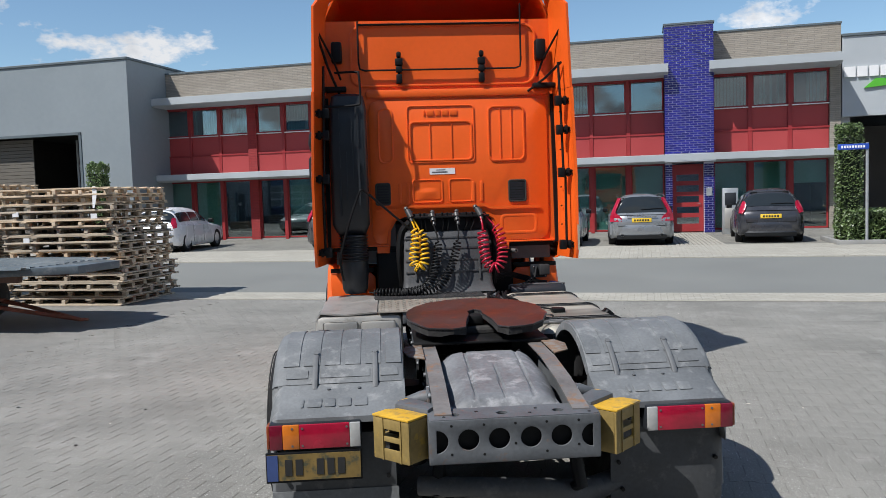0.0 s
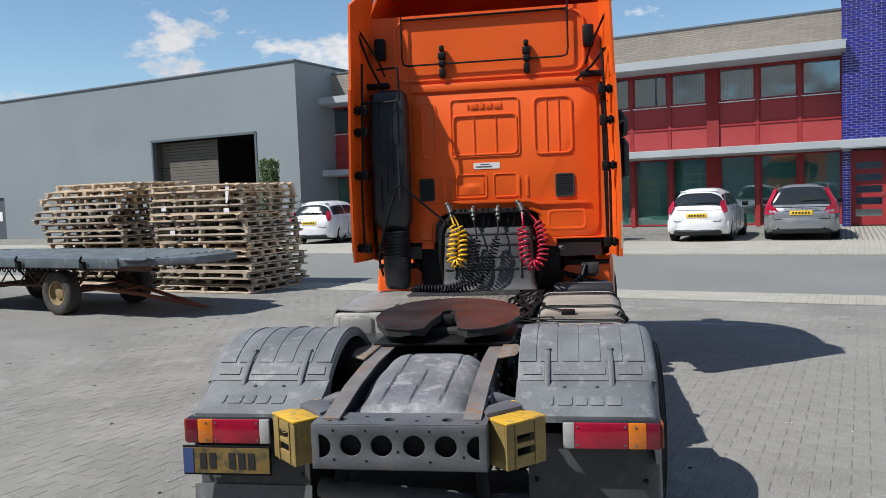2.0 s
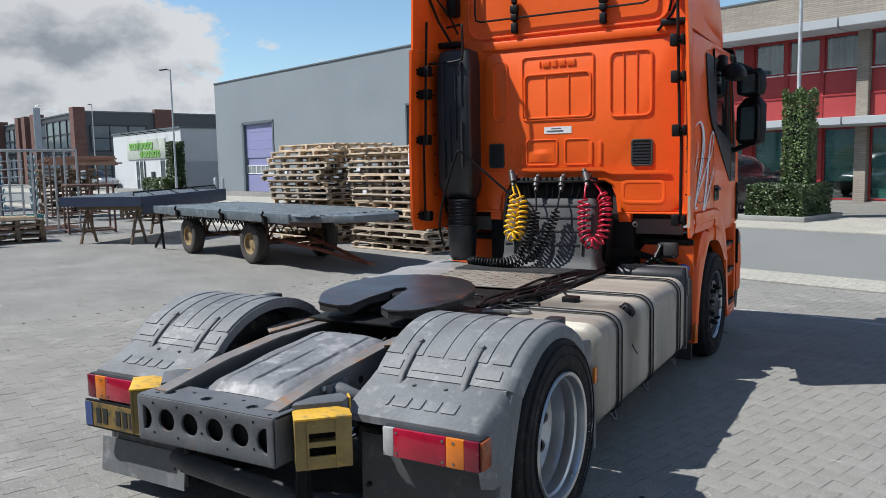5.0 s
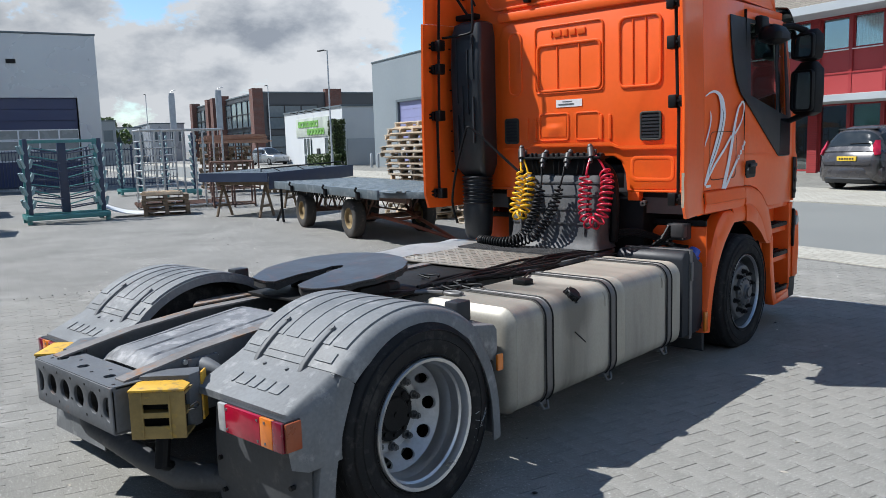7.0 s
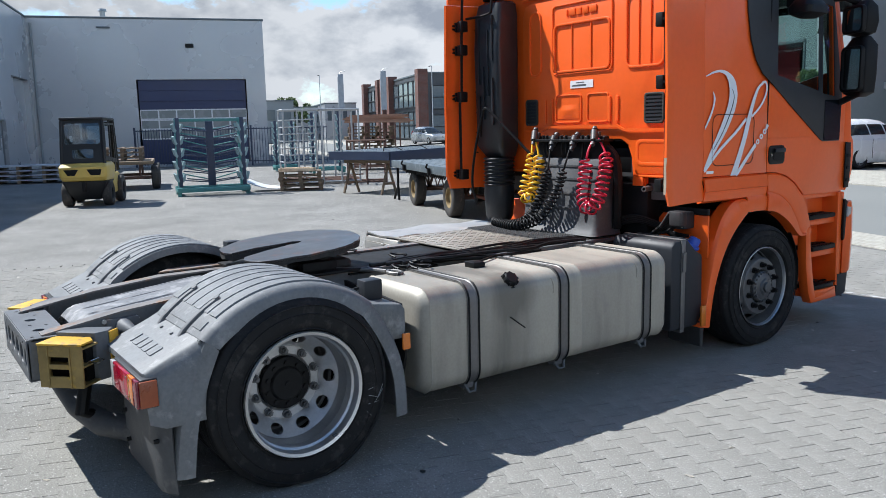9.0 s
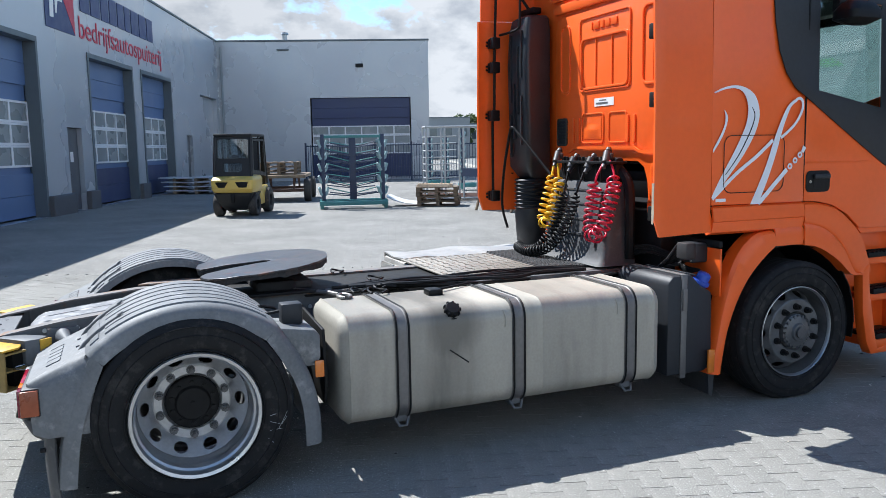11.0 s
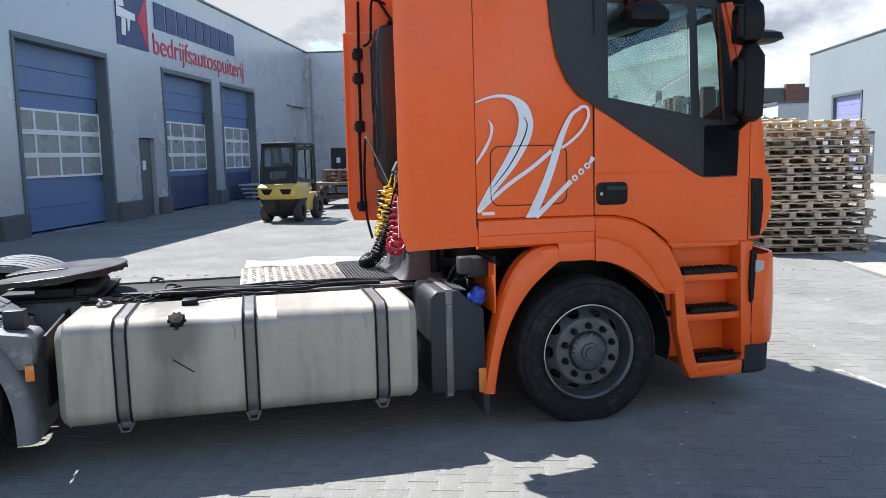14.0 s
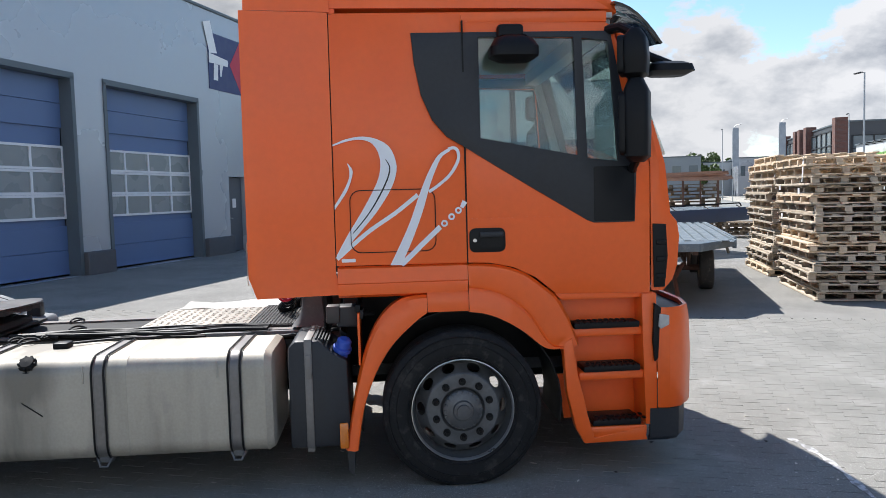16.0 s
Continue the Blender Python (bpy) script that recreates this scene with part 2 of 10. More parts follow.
# ---- materials ----
def mat(name, col, rough=0.6, metal=0.0, var=0.12, scale=3.0, fine=40.0, bump=0.0, spec=0.5, stain=None, stain_at=0.62, coat=0.0, per_piece=0.0):
    """A painted, metal or stone surface: broad patches, fine grain, wear and a light relief."""
    m = bpy.data.materials.new(name)
    m.use_nodes = True
    nt = m.node_tree
    nd, ln = nt.nodes, nt.links
    bs = nd["Principled BSDF"]
    tc = nd.new("ShaderNodeTexCoord")
    big, small = nd.new("ShaderNodeTexNoise"), nd.new("ShaderNodeTexNoise")
    for n, s in ((big, scale), (small, fine)):
        n.inputs["Scale"].default_value = s
        n.inputs["Detail"].default_value = 5.0
        ln.new(tc.outputs["Object"], n.inputs["Vector"])
    add = nd.new("ShaderNodeMath")
    add.operation = "MULTIPLY_ADD"
    ln.new(small.outputs["Fac"], add.inputs[0])
    add.inputs[1].default_value = 0.5
    ln.new(big.outputs["Fac"], add.inputs[2])
    ramp = nd.new("ShaderNodeMapRange")
    ramp.inputs["From Min"].default_value, ramp.inputs["From Max"].default_value = 0.45, 1.05
    ramp.inputs["To Min"].default_value, ramp.inputs["To Max"].default_value = 1 - var, 1 + var
    ln.new(add.outputs[0], ramp.inputs["Value"])
    value = ramp.outputs["Result"]
    if per_piece:
        info = nd.new("ShaderNodeObjectInfo")
        pr = nd.new("ShaderNodeMapRange")
        pr.inputs["To Min"].default_value, pr.inputs["To Max"].default_value = 1 - per_piece, 1 + per_piece
        ln.new(info.outputs["Random"], pr.inputs["Value"])
        mu = nd.new("ShaderNodeMath")
        mu.operation = "MULTIPLY"
        ln.new(value, mu.inputs[0])
        ln.new(pr.outputs[0], mu.inputs[1])
        geo = nd.new("ShaderNodeNewGeometry")
        pi = nd.new("ShaderNodeMapRange")
        pi.inputs["To Min"].default_value, pi.inputs["To Max"].default_value = 1 - per_piece, 1 + per_piece
        ln.new(geo.outputs["Random Per Island"], pi.inputs["Value"])
        mu2 = nd.new("ShaderNodeMath")
        mu2.operation = "MULTIPLY"
        ln.new(mu.outputs[0], mu2.inputs[0])
        ln.new(pi.outputs[0], mu2.inputs[1])
        value = mu2.outputs[0]
    tint = nd.new("ShaderNodeMixRGB")
    tint.blend_type = "MULTIPLY"
    tint.inputs["Fac"].default_value = 1.0
    tint.inputs["Color1"].default_value = (*col, 1)
    ln.new(value, tint.inputs["Color2"])
    out = tint.outputs[0]
    if stain is not None:
        sn = nd.new("ShaderNodeTexNoise")
        sn.inputs["Scale"].default_value = scale * 2.3
        sn.inputs["Detail"].default_value = 8.0
        sn.inputs["Roughness"].default_value = 0.65
        ln.new(tc.outputs["Object"], sn.inputs["Vector"])
        sr = nd.new("ShaderNodeMapRange")
        sr.inputs["From Min"].default_value, sr.inputs["From Max"].default_value = stain_at - 0.05, stain_at + 0.07
        ln.new(sn.outputs["Fac"], sr.inputs["Value"])
        sm = nd.new("ShaderNodeMixRGB")
        sm.inputs["Color2"].default_value = (*stain, 1)
        ln.new(sr.outputs[0], sm.inputs["Fac"])
        ln.new(out, sm.inputs["Color1"])
        out = sm.outputs[0]
    ln.new(out, bs.inputs["Base Color"])
    rr = nd.new("ShaderNodeMapRange")
    rr.inputs["From Min"].default_value, rr.inputs["From Max"].default_value = 0.3, 0.7
    rr.inputs["To Min"].default_value, rr.inputs["To Max"].default_value = max(0.02, rough - 0.08), min(1, rough + 0.1)
    ln.new(big.outputs["Fac"], rr.inputs["Value"])
    ln.new(rr.outputs[0], bs.inputs["Roughness"])
    bs.inputs["Metallic"].default_value = metal
    bs.inputs["Specular IOR Level"].default_value = spec
    bs.inputs["Coat Weight"].default_value = coat
    bs.inputs["Coat Roughness"].default_value = 0.08
    if bump:
        bp = nd.new("ShaderNodeBump")
        bp.inputs["Strength"].default_value = min(1.0, bump)
        bp.inputs["Distance"].default_value = 0.004
        ln.new(small.outputs["Fac"], bp.inputs["Height"])
        ln.new(bp.outputs[0], bs.inputs["Normal"])
    return m


def brick_mat(name, c1, c2, mortar, w, h, joint=0.012, plan=False, bump=0.6, rough=0.85, offset=0.5, var=0.25):
    """Courses of brick on upright walls (along both ways of the plan), or pavers in plan."""
    m = mat(name, c1, rough, var=0.1)
    nd, ln = m.node_tree.nodes, m.node_tree.links
    bs = nd["Principled BSDF"]
    tc = nd.new("ShaderNodeTexCoord")
    vec = tc.outputs["Object"]
    if not plan:
        sp, cb = nd.new("ShaderNodeSeparateXYZ"), nd.new("ShaderNodeCombineXYZ")
        ad = nd.new("ShaderNodeMath")
        ln.new(vec, sp.inputs[0])
        ln.new(sp.outputs[0], ad.inputs[0])
        ln.new(sp.outputs[1], ad.inputs[1])
        ln.new(ad.outputs[0], cb.inputs[0])
        ln.new(sp.outputs[2], cb.inputs[1])
        vec = cb.outputs[0]
    br = nd.new("ShaderNodeTexBrick")
    br.offset = offset
    br.inputs["Color1"].default_value, br.inputs["Color2"].default_value, br.inputs["Mortar"].default_value = (*c1, 1), (*c2, 1), (*mortar, 1)
    br.inputs["Scale"].default_value = 1.0
    br.inputs["Mortar Size"].default_value = joint / 2
    br.inputs["Mortar Smooth"].default_value = 0.2
    br.inputs["Brick Width"].default_value, br.inputs["Row Height"].default_value = w, h
    ln.new(vec, br.inputs["Vector"])
    ns = nd.new("ShaderNodeTexNoise")
    ns.inputs["Scale"].default_value, ns.inputs["Detail"].default_value = 0.7, 8.0
    ns.inputs["Roughness"].default_value = 0.62
    ln.new(tc.outputs["Object"], ns.inputs["Vector"])
    mr = nd.new("ShaderNodeMapRange")
    mr.inputs["From Min"].default_value, mr.inputs["From Max"].default_value = 0.3, 0.7
    mr.inputs["To Min"].default_value, mr.inputs["To Max"].default_value = 1 - var, 1 + var
    ln.new(ns.outputs["Fac"], mr.inputs["Value"])
    mx = nd.new("ShaderNodeMixRGB")
    mx.blend_type = "MULTIPLY"
    mx.inputs["Fac"].default_value = 1.0
    ln.new(br.outputs["Color"], mx.inputs["Color1"])
    ln.new(mr.outputs[0], mx.inputs["Color2"])
    ln.new(mx.outputs[0], bs.inputs["Base Color"])
    bp = nd.new("ShaderNodeBump")
    bp.invert = True
    bp.inputs["Strength"].default_value = bump
    bp.inputs["Distance"].default_value = 0.01
    ln.new(br.outputs["Fac"], bp.inputs["Height"])
    ln.new(bp.outputs[0], bs.inputs["Normal"])
    return m


def glass_mat(name, tint=(0.8, 0.9, 0.9), rough=0.02, clear=0.55):
    """Window glass: part of the light goes through, part is mirrored."""
    m = bpy.data.materials.new(name)
    m.use_nodes = True
    nd, ln = m.node_tree.nodes, m.node_tree.links
    nd.clear()
    out = nd.new("ShaderNodeOutputMaterial")
    tr, gl, mx, fr = nd.new("ShaderNodeBsdfTransparent"), nd.new("ShaderNodeBsdfGlossy"), nd.new("ShaderNodeMixShader"), nd.new("ShaderNodeLayerWeight")
    fr.inputs["Blend"].default_value = 0.5
    po, mu = nd.new("ShaderNodeMath"), nd.new("ShaderNodeMath")
    po.operation, mu.operation = "POWER", "MULTIPLY_ADD"
    po.inputs[1].default_value = 4.0
    mu.inputs[1].default_value, mu.inputs[2].default_value = 0.8, 0.10 - clear * 0.10
    ln.new(fr.outputs["Facing"], po.inputs[0])
    ln.new(po.outputs[0], mu.inputs[0])
    tr.inputs["Color"].default_value = (*tint, 1)
    gl.inputs["Roughness"].default_value = rough
    gl.inputs["Color"].default_value = (0.95, 0.97, 1.0, 1)
    ln.new(mu.outputs[0], mx.inputs["Fac"])
    ln.new(tr.outputs[0], mx.inputs[1])
    ln.new(gl.outputs[0], mx.inputs[2])
    ln.new(mx.outputs[0], out.inputs["Surface"])
    return m


ORANGE = mat("orange_paint", (0.85, 0.122, 0.013), 0.36, var=0.07, scale=1.6, fine=25, coat=0.18, spec=0.4)
BLACK = mat("black_plastic", (0.006, 0.0066, 0.0075), 0.5, var=0.25, scale=5, bump=0.1, spec=0.22)
FADED_BLACK = mat("weathered_black_plastic", (0.019, 0.022, 0.026), 0.42, var=0.3, scale=4, fine=50, bump=0.1, spec=0.5)
GREY_PLASTIC = mat("faded_grey_plastic", (0.142, 0.150, 0.155), 0.6, var=0.32, scale=4, fine=60, bump=0.18, stain=(0.24, 0.245, 0.245), stain_at=0.60)
DARK_PLASTIC = mat("dark_grey_plastic", (0.018, 0.021, 0.026), 0.5, var=0.25, scale=4, bump=0.1, spec=0.4)
CHASSIS = mat("chassis_paint", (0.098, 0.105, 0.113), 0.58, var=0.3, scale=4, fine=50, bump=0.2, stain=(0.16, 0.085, 0.05), stain_at=0.66)
CHASSIS_TOP = mat("rusty_chassis_top", (0.15, 0.14, 0.135), 0.7, var=0.3, scale=5, fine=40, bump=0.3, stain=(0.22, 0.12, 0.065), stain_at=0.6)
RUSTY_PLATE = mat("rusty_gusset", (0.20, 0.13, 0.085), 0.75, var=0.35, scale=9, bump=0.3, stain=(0.22, 0.21, 0.20), stain_at=0.52)
CRUST = mat("dried_grease_crust", (0.03, 0.029, 0.028), 0.8, var=0.5, scale=22, fine=60, bump=0.8)
DARK_METAL = mat("greasy_dark_metal", (0.008, 0.008, 0.008), 0.6, var=0.4, scale=6, bump=0.4, spec=0.25)
FIFTH_TOP = mat("rusty_greased_plate", (0.035, 0.033, 0.034), 0.38, metal=0.35, var=0.4, scale=5, fine=45, bump=0.25, stain=(0.12, 0.042, 0.022), stain_at=0.60, coat=0.45)
ALU = mat("brushed_aluminium_tank", (0.50, 0.48, 0.44), 0.5, metal=0.6, var=0.14, scale=2.2, fine=70, stain=(0.30, 0.28, 0.25), stain_at=0.66)
ALU_RIM = mat("aluminium_rim", (0.52, 0.53, 0.54), 0.33, metal=0.88, var=0.12, scale=6, fine=60)
STEEL_RIM = mat("painted_steel_rim", (0.11, 0.114, 0.118), 0.42, metal=0.35, var=0.3, scale=9)
CHEQUER = mat("worn_aluminium_deck", (0.30, 0.275, 0.235), 0.55, metal=0.35, var=0.25, scale=4, fine=30, stain=(0.24, 0.22, 0.19), stain_at=0.6)
ALU_DULL = mat("dull_brake_dusted_aluminium", (0.47, 0.475, 0.48), 0.42, metal=0.6, var=0.2, scale=7, fine=60)
TYRE = mat("tyre_rubber", (0.0115, 0.0118, 0.0125), 0.8, spec=0.3, var=0.3, scale=7, fine=80, bump=0.25, stain=(0.034, 0.033, 0.031), stain_at=0.58)
STRAP_RUBBER = mat("grey_black_strap_rubber", (0.115, 0.12, 0.125), 0.6, var=0.3, scale=6, bump=0.15)
RUBBER = mat("dusty_rubber_mat", (0.035, 0.035, 0.036), 0.8, var=0.25, scale=6, bump=0.2, stain=(0.09, 0.085, 0.08), stain_at=0.62)
YELLOW = mat("worn_yellow_paint", (0.62, 0.36, 0.03), 0.5, var=0.2, scale=6, fine=40, stain=(0.30, 0.2, 0.07), stain_at=0.57)
YELLOW_HOSE = mat("yellow_hose", (0.85, 0.48, 0.01), 0.35, var=0.1)
RED_HOSE = mat("red_hose", (0.45, 0.012, 0.04), 0.3, var=0.1)
LAMP_RED = mat("red_lamp_lens", (0.36, 0.006, 0.03), 0.2, var=0.3, scale=9, coat=0.4)
LAMP_DEEP = mat("deep_red_lamp_lens", (0.16, 0.006, 0.02), 0.2, var=0.15, scale=20, coat=0.4)
LAMP_BROWN = mat("brown_reflector", (0.26, 0.06, 0.02), 0.3, var=0.15, scale=20)
LAMP_AMBER = mat("amber_lamp_lens", (0.62, 0.17, 0.015), 0.18, var=0.1, scale=20, coat=0.4)
LAMP_WHITE = mat("clear_lamp_lens", (0.42, 0.42, 0.41), 0.15, var=0.1, scale=20, coat=0.4)
PLATE_YELLOW = mat("dirty_yellow_plate", (0.19, 0.125, 0.035), 0.55, var=0.3, scale=9, stain=(0.07, 0.07, 0.04), stain_at=0.55)
CHOCK = mat("scuffed_ochre_chock", (0.255, 0.18, 0.058), 0.6, var=0.3, scale=7, fine=40, stain=(0.42, 0.27, 0.04), stain_at=0.64)
PLATE_DARK = mat("dark_print", (0.02, 0.02, 0.02), 0.5, var=0.1)
WHITE = mat("white_paint", (0.78, 0.78, 0.78), 0.4, var=0.05)
LOGO_WHITE = mat("white_vinyl", (0.74, 0.76, 0.80), 0.45, var=0.04)
BLUE_CAP = mat("blue_plastic_cap", (0.03, 0.08, 0.42), 0.35, var=0.1)
CHROME = mat("bare_metal", (0.5, 0.5, 0.5), 0.25, metal=1.0, var=0.15, scale=10)
GLASS = glass_mat("cab_glass", (0.76, 0.84, 0.82))
LINING = mat("dark_cab_lining", (0.085, 0.09, 0.095), 0.8, var=0.15)
INTERIOR = mat("cab_interior_grey", (0.42, 0.43, 0.42), 0.8, var=0.15)
SEAT = mat("seat_cloth", (0.045, 0.045, 0.05), 0.9, var=0.2)

CLADDING = mat("grey_wall_cladding", (0.222, 0.255, 0.275), 0.55, var=0.07, scale=0.35, fine=6)
CLADDING_DARK = mat("grey_works_cladding", (0.385, 0.414, 0.450), 0.26, metal=0.2, var=0.03, scale=0.35, fine=6, spec=0.8)
ROOF_TRIM = mat("roof_edge_trim", (0.10, 0.125, 0.14), 0.5, var=0.1)
PALE_METAL = mat("pale_grey_metal_band", (0.40, 0.43, 0.45), 0.45, var=0.08, scale=1.0)
RED_PANEL = mat("red_facade_panel", (0.36, 0.045, 0.045), 0.5, var=0.08, scale=0.8)
RED_FRAME = mat("red_window_frame", (0.30, 0.028, 0.03), 0.42, var=0.08, scale=2)
BRICK_BEIGE = brick_mat("grey_beige_brick", (0.33, 0.295, 0.245), (0.27, 0.24, 0.20), (0.20, 0.18, 0.155), 0.42, 0.062, 0.014, var=0.08)
BRICK_BLUE = mat("blue_glazed_brick", (0.02, 0.02, 0.19), 0.3, var=0.18, scale=3, per_piece=0.3)
BRICK_ROSE = brick_mat("brown_red_brick", (0.15, 0.065, 0.05), (0.12, 0.055, 0.045), (0.13, 0.115, 0.105), 0.42, 0.125, 0.02, var=0.1)
MORTAR_PALE = mat("pale_mortar", (0.60, 0.60, 0.70), 0.9, var=0.1, scale=8)
SHOP_GLASS = glass_mat("shop_glass", (0.62, 0.76, 0.73), clear=-0.5)
OFFICE_GLASS = glass_mat("office_glass", (0.50, 0.66, 0.68), clear=-0.9)
BLIND = mat("green_grey_blind", (0.42, 0.58, 0.55), 0.85, var=0.12, scale=2)
# office rooms: dimness behind the glass is part of this colour
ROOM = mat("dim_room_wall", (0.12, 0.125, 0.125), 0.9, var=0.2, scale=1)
# hall interiors: the lack of light is put into this dark colour
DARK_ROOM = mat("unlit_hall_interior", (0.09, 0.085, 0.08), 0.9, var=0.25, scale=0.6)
DOOR_BLUE = mat("blue_sectional_door", (0.10, 0.16, 0.30), 0.45, var=0.08, scale=0.8)
DOOR_NAVY = mat("navy_sectional_door", (0.028, 0.042, 0.11), 0.42, var=0.08, scale=0.8)
DOOR_LILAC = mat("lilac_sectional_door", (0.24, 0.25, 0.43), 0.5, var=0.08, scale=0.8)
DOOR_GREY = mat("slate_grey_door", (0.075, 0.085, 0.10), 0.45, var=0.1)
WINDOW_BAR = mat("pale_window_bar", (0.70, 0.72, 0.74), 0.4, var=0.06)
DOOR_GLASS = mat("frosted_door_glazing", (0.23, 0.255, 0.26), 0.25, var=0.12, scale=1.2)
CONCRETE = mat("cast_concrete", (0.27, 0.27, 0.26), 0.85, var=0.2, scale=2, bump=0.4)
PLINTH = mat("dark_concrete_plinth", (0.10, 0.10, 0.105), 0.85, var=0.2, scale=2, bump=0.4)
WOOD = mat("raw_pallet_wood", (0.58, 0.46, 0.325), 0.8, var=0.25, scale=5, fine=55, bump=0.3, per_piece=0.2)
WOOD_GREY = mat("greyed_pallet_wood", (0.43, 0.365, 0.28), 0.85, var=0.25, scale=5, fine=55, bump=0.3, per_piece=0.25)
WOOD_DARK = mat("weathered_wood", (0.20, 0.15, 0.10), 0.85, var=0.3, scale=4, fine=50, bump=0.3, per_piece=0.2)
GALV = mat("galvanised_steel", (0.42, 0.44, 0.45), 0.5, metal=0.6, var=0.15, scale=6)
LEAF = mat("hedge_leaves", (0.085, 0.13, 0.04), 0.45, var=0.35, scale=8, per_piece=0.4)
TEAL = mat("teal_frame_paint", (0.06, 0.22, 0.22), 0.5, var=0.15, scale=5)
PALE_TEAL = mat("pale_teal_arm", (0.24, 0.35, 0.37), 0.5, var=0.12, scale=5)
NAVY_STEEL = mat("navy_steel", (0.03, 0.045, 0.085), 0.5, var=0.15, scale=5)
RUST = mat("rusty_steel", (0.14, 0.08, 0.06), 0.75, var=0.3, scale=6, bump=0.3)
WAGON_GREEN = mat("grey_green_wagon_steel", (0.10, 0.125, 0.14), 0.38, var=0.25, scale=3, stain=(0.19, 0.21, 0.22), stain_at=0.57)


def tank_mat():
    """Dusty aluminium with dark fuel runs below the filler and grime towards the seams."""
    m = mat("stained_tank_aluminium", (0.375, 0.352, 0.298), 0.58, metal=0.3, var=0.16, scale=2.0, fine=70, stain=(0.31, 0.29, 0.26), stain_at=0.64)
    nd, ln = m.node_tree.nodes, m.node_tree.links
    bs = nd["Principled BSDF"]
    src = bs.inputs["Base Color"].links[0].from_socket
    tc, sp = nd.new("ShaderNodeTexCoord"), nd.new("ShaderNodeSeparateXYZ")
    ln.new(tc.outputs["Object"], sp.inputs[0])
    mp = nd.new("ShaderNodeMapping")
    mp.inputs["Scale"].default_value = (2.0, 7.0, 1.2)
    ln.new(tc.outputs["Object"], mp.inputs["Vector"])
    ns = nd.new("ShaderNodeTexNoise")
    ns.inputs["Scale"].default_value, ns.inputs["Detail"].default_value = 1.0, 6.0
    ln.new(mp.outputs[0], ns.inputs["Vector"])

    def node(op, a, b):
        n = nd.new("ShaderNodeMath")
        n.operation = op
        for slot, value in zip(n.inputs, (a, b)):
            if isinstance(value, (int, float)):
                slot.default_value = value
            else:
                ln.new(value, slot)
        return n.outputs[0]

    # runs spread either side of the filler at y = 1.3
    cap = nd.new("ShaderNodeVectorMath")
    cap.operation = "DISTANCE"
    cap.inputs[1].default_value = (1.16, 1.36, 0.74)
    ln.new(tc.outputs["Object"], cap.inputs[0])
    spill = node("MULTIPLY", node("MAXIMUM", node("SUBTRACT", 0.20, cap.outputs["Value"]), 0.0), node("MULTIPLY", ns.outputs["Fac"], 9.0))
    near = node("SUBTRACT", 1.0, node("MULTIPLY", node("ABSOLUTE", node("SUBTRACT", sp.outputs["Y"], 1.28), 0.0), 3.4))
    runs = node("MULTIPLY", node("MAXIMUM", near, 0.0), node("MULTIPLY", ns.outputs["Fac"], 1.5))
    broad = node("MULTIPLY", node("MAXIMUM", node("SUBTRACT", ns.outputs["Fac"], 0.5), 0.0), 1.6)
    fac = node("MINIMUM", node("ADD", node("ADD", runs, broad), spill), 0.8)
    mx = nd.new("ShaderNodeMixRGB")
    mx.inputs["Color2"].default_value = (0.12, 0.112, 0.095, 1)
    ln.new(fac, mx.inputs["Fac"])
    ln.new(src, mx.inputs["Color1"])
    ln.new(mx.outputs[0], bs.inputs["Base Color"])
    return m


TANK_ALU = tank_mat()
STRAP_STEEL = mat("dull_strap_steel", (0.17, 0.165, 0.16), 0.5, metal=0.5, var=0.2, scale=5)
FLAP = mat("dusty_flap_plastic", (0.055, 0.058, 0.062), 0.6, var=0.3, scale=4, fine=50, bump=0.12, stain=(0.10, 0.10, 0.10), stain_at=0.6)
HUMP_GREY = mat("dusty_charcoal_plastic", (0.062, 0.064, 0.068), 0.62, var=0.3, scale=5, fine=60, bump=0.12, stain=(0.10, 0.10, 0.10), stain_at=0.62)
FIFTH_TOP.node_tree.nodes["Principled BSDF"].inputs["Coat Roughness"].default_value = 0.3

# ---- the street's own axes: u runs along the street, v across it ----
STREET = pose(0, 0, 0, 0, 0, -18.6)


def rise(v):
    """The ground climbs a little across the road."""
    f = min(1.0, max(0.0, (v - 9.3) / 8.0))
    return 0.25 * f * f * (3 - 2 * f)


def strip(bm, v0, v1, lift, u0=-400.0, u1=400.0, n=8):
    rows = []
    for u in (u0, u1):
        rows.append([(u, v0 + (v1 - v0) * k / n, rise(v0 + (v1 - v0) * k / n) + lift) for k in range(n + 1)])
    return sheet(bm, rows)


PAVED = brick_mat("concrete_paver_yard", (0.203, 0.198, 0.183), (0.189, 0.184, 0.171), (0.163, 0.159, 0.146), 0.206, 0.1385, 0.007, plan=True, bump=0.25, var=0.26)
PAVER = mat("concrete_paver", (0.222, 0.217, 0.197), 0.85, var=0.34, scale=0.8, fine=110, bump=0.6, per_piece=0.06, stain=(0.285, 0.278, 0.255), stain_at=0.60)
BED = mat("paver_joint_sand", (0.125, 0.12, 0.107), 0.95, var=0.2, scale=6)


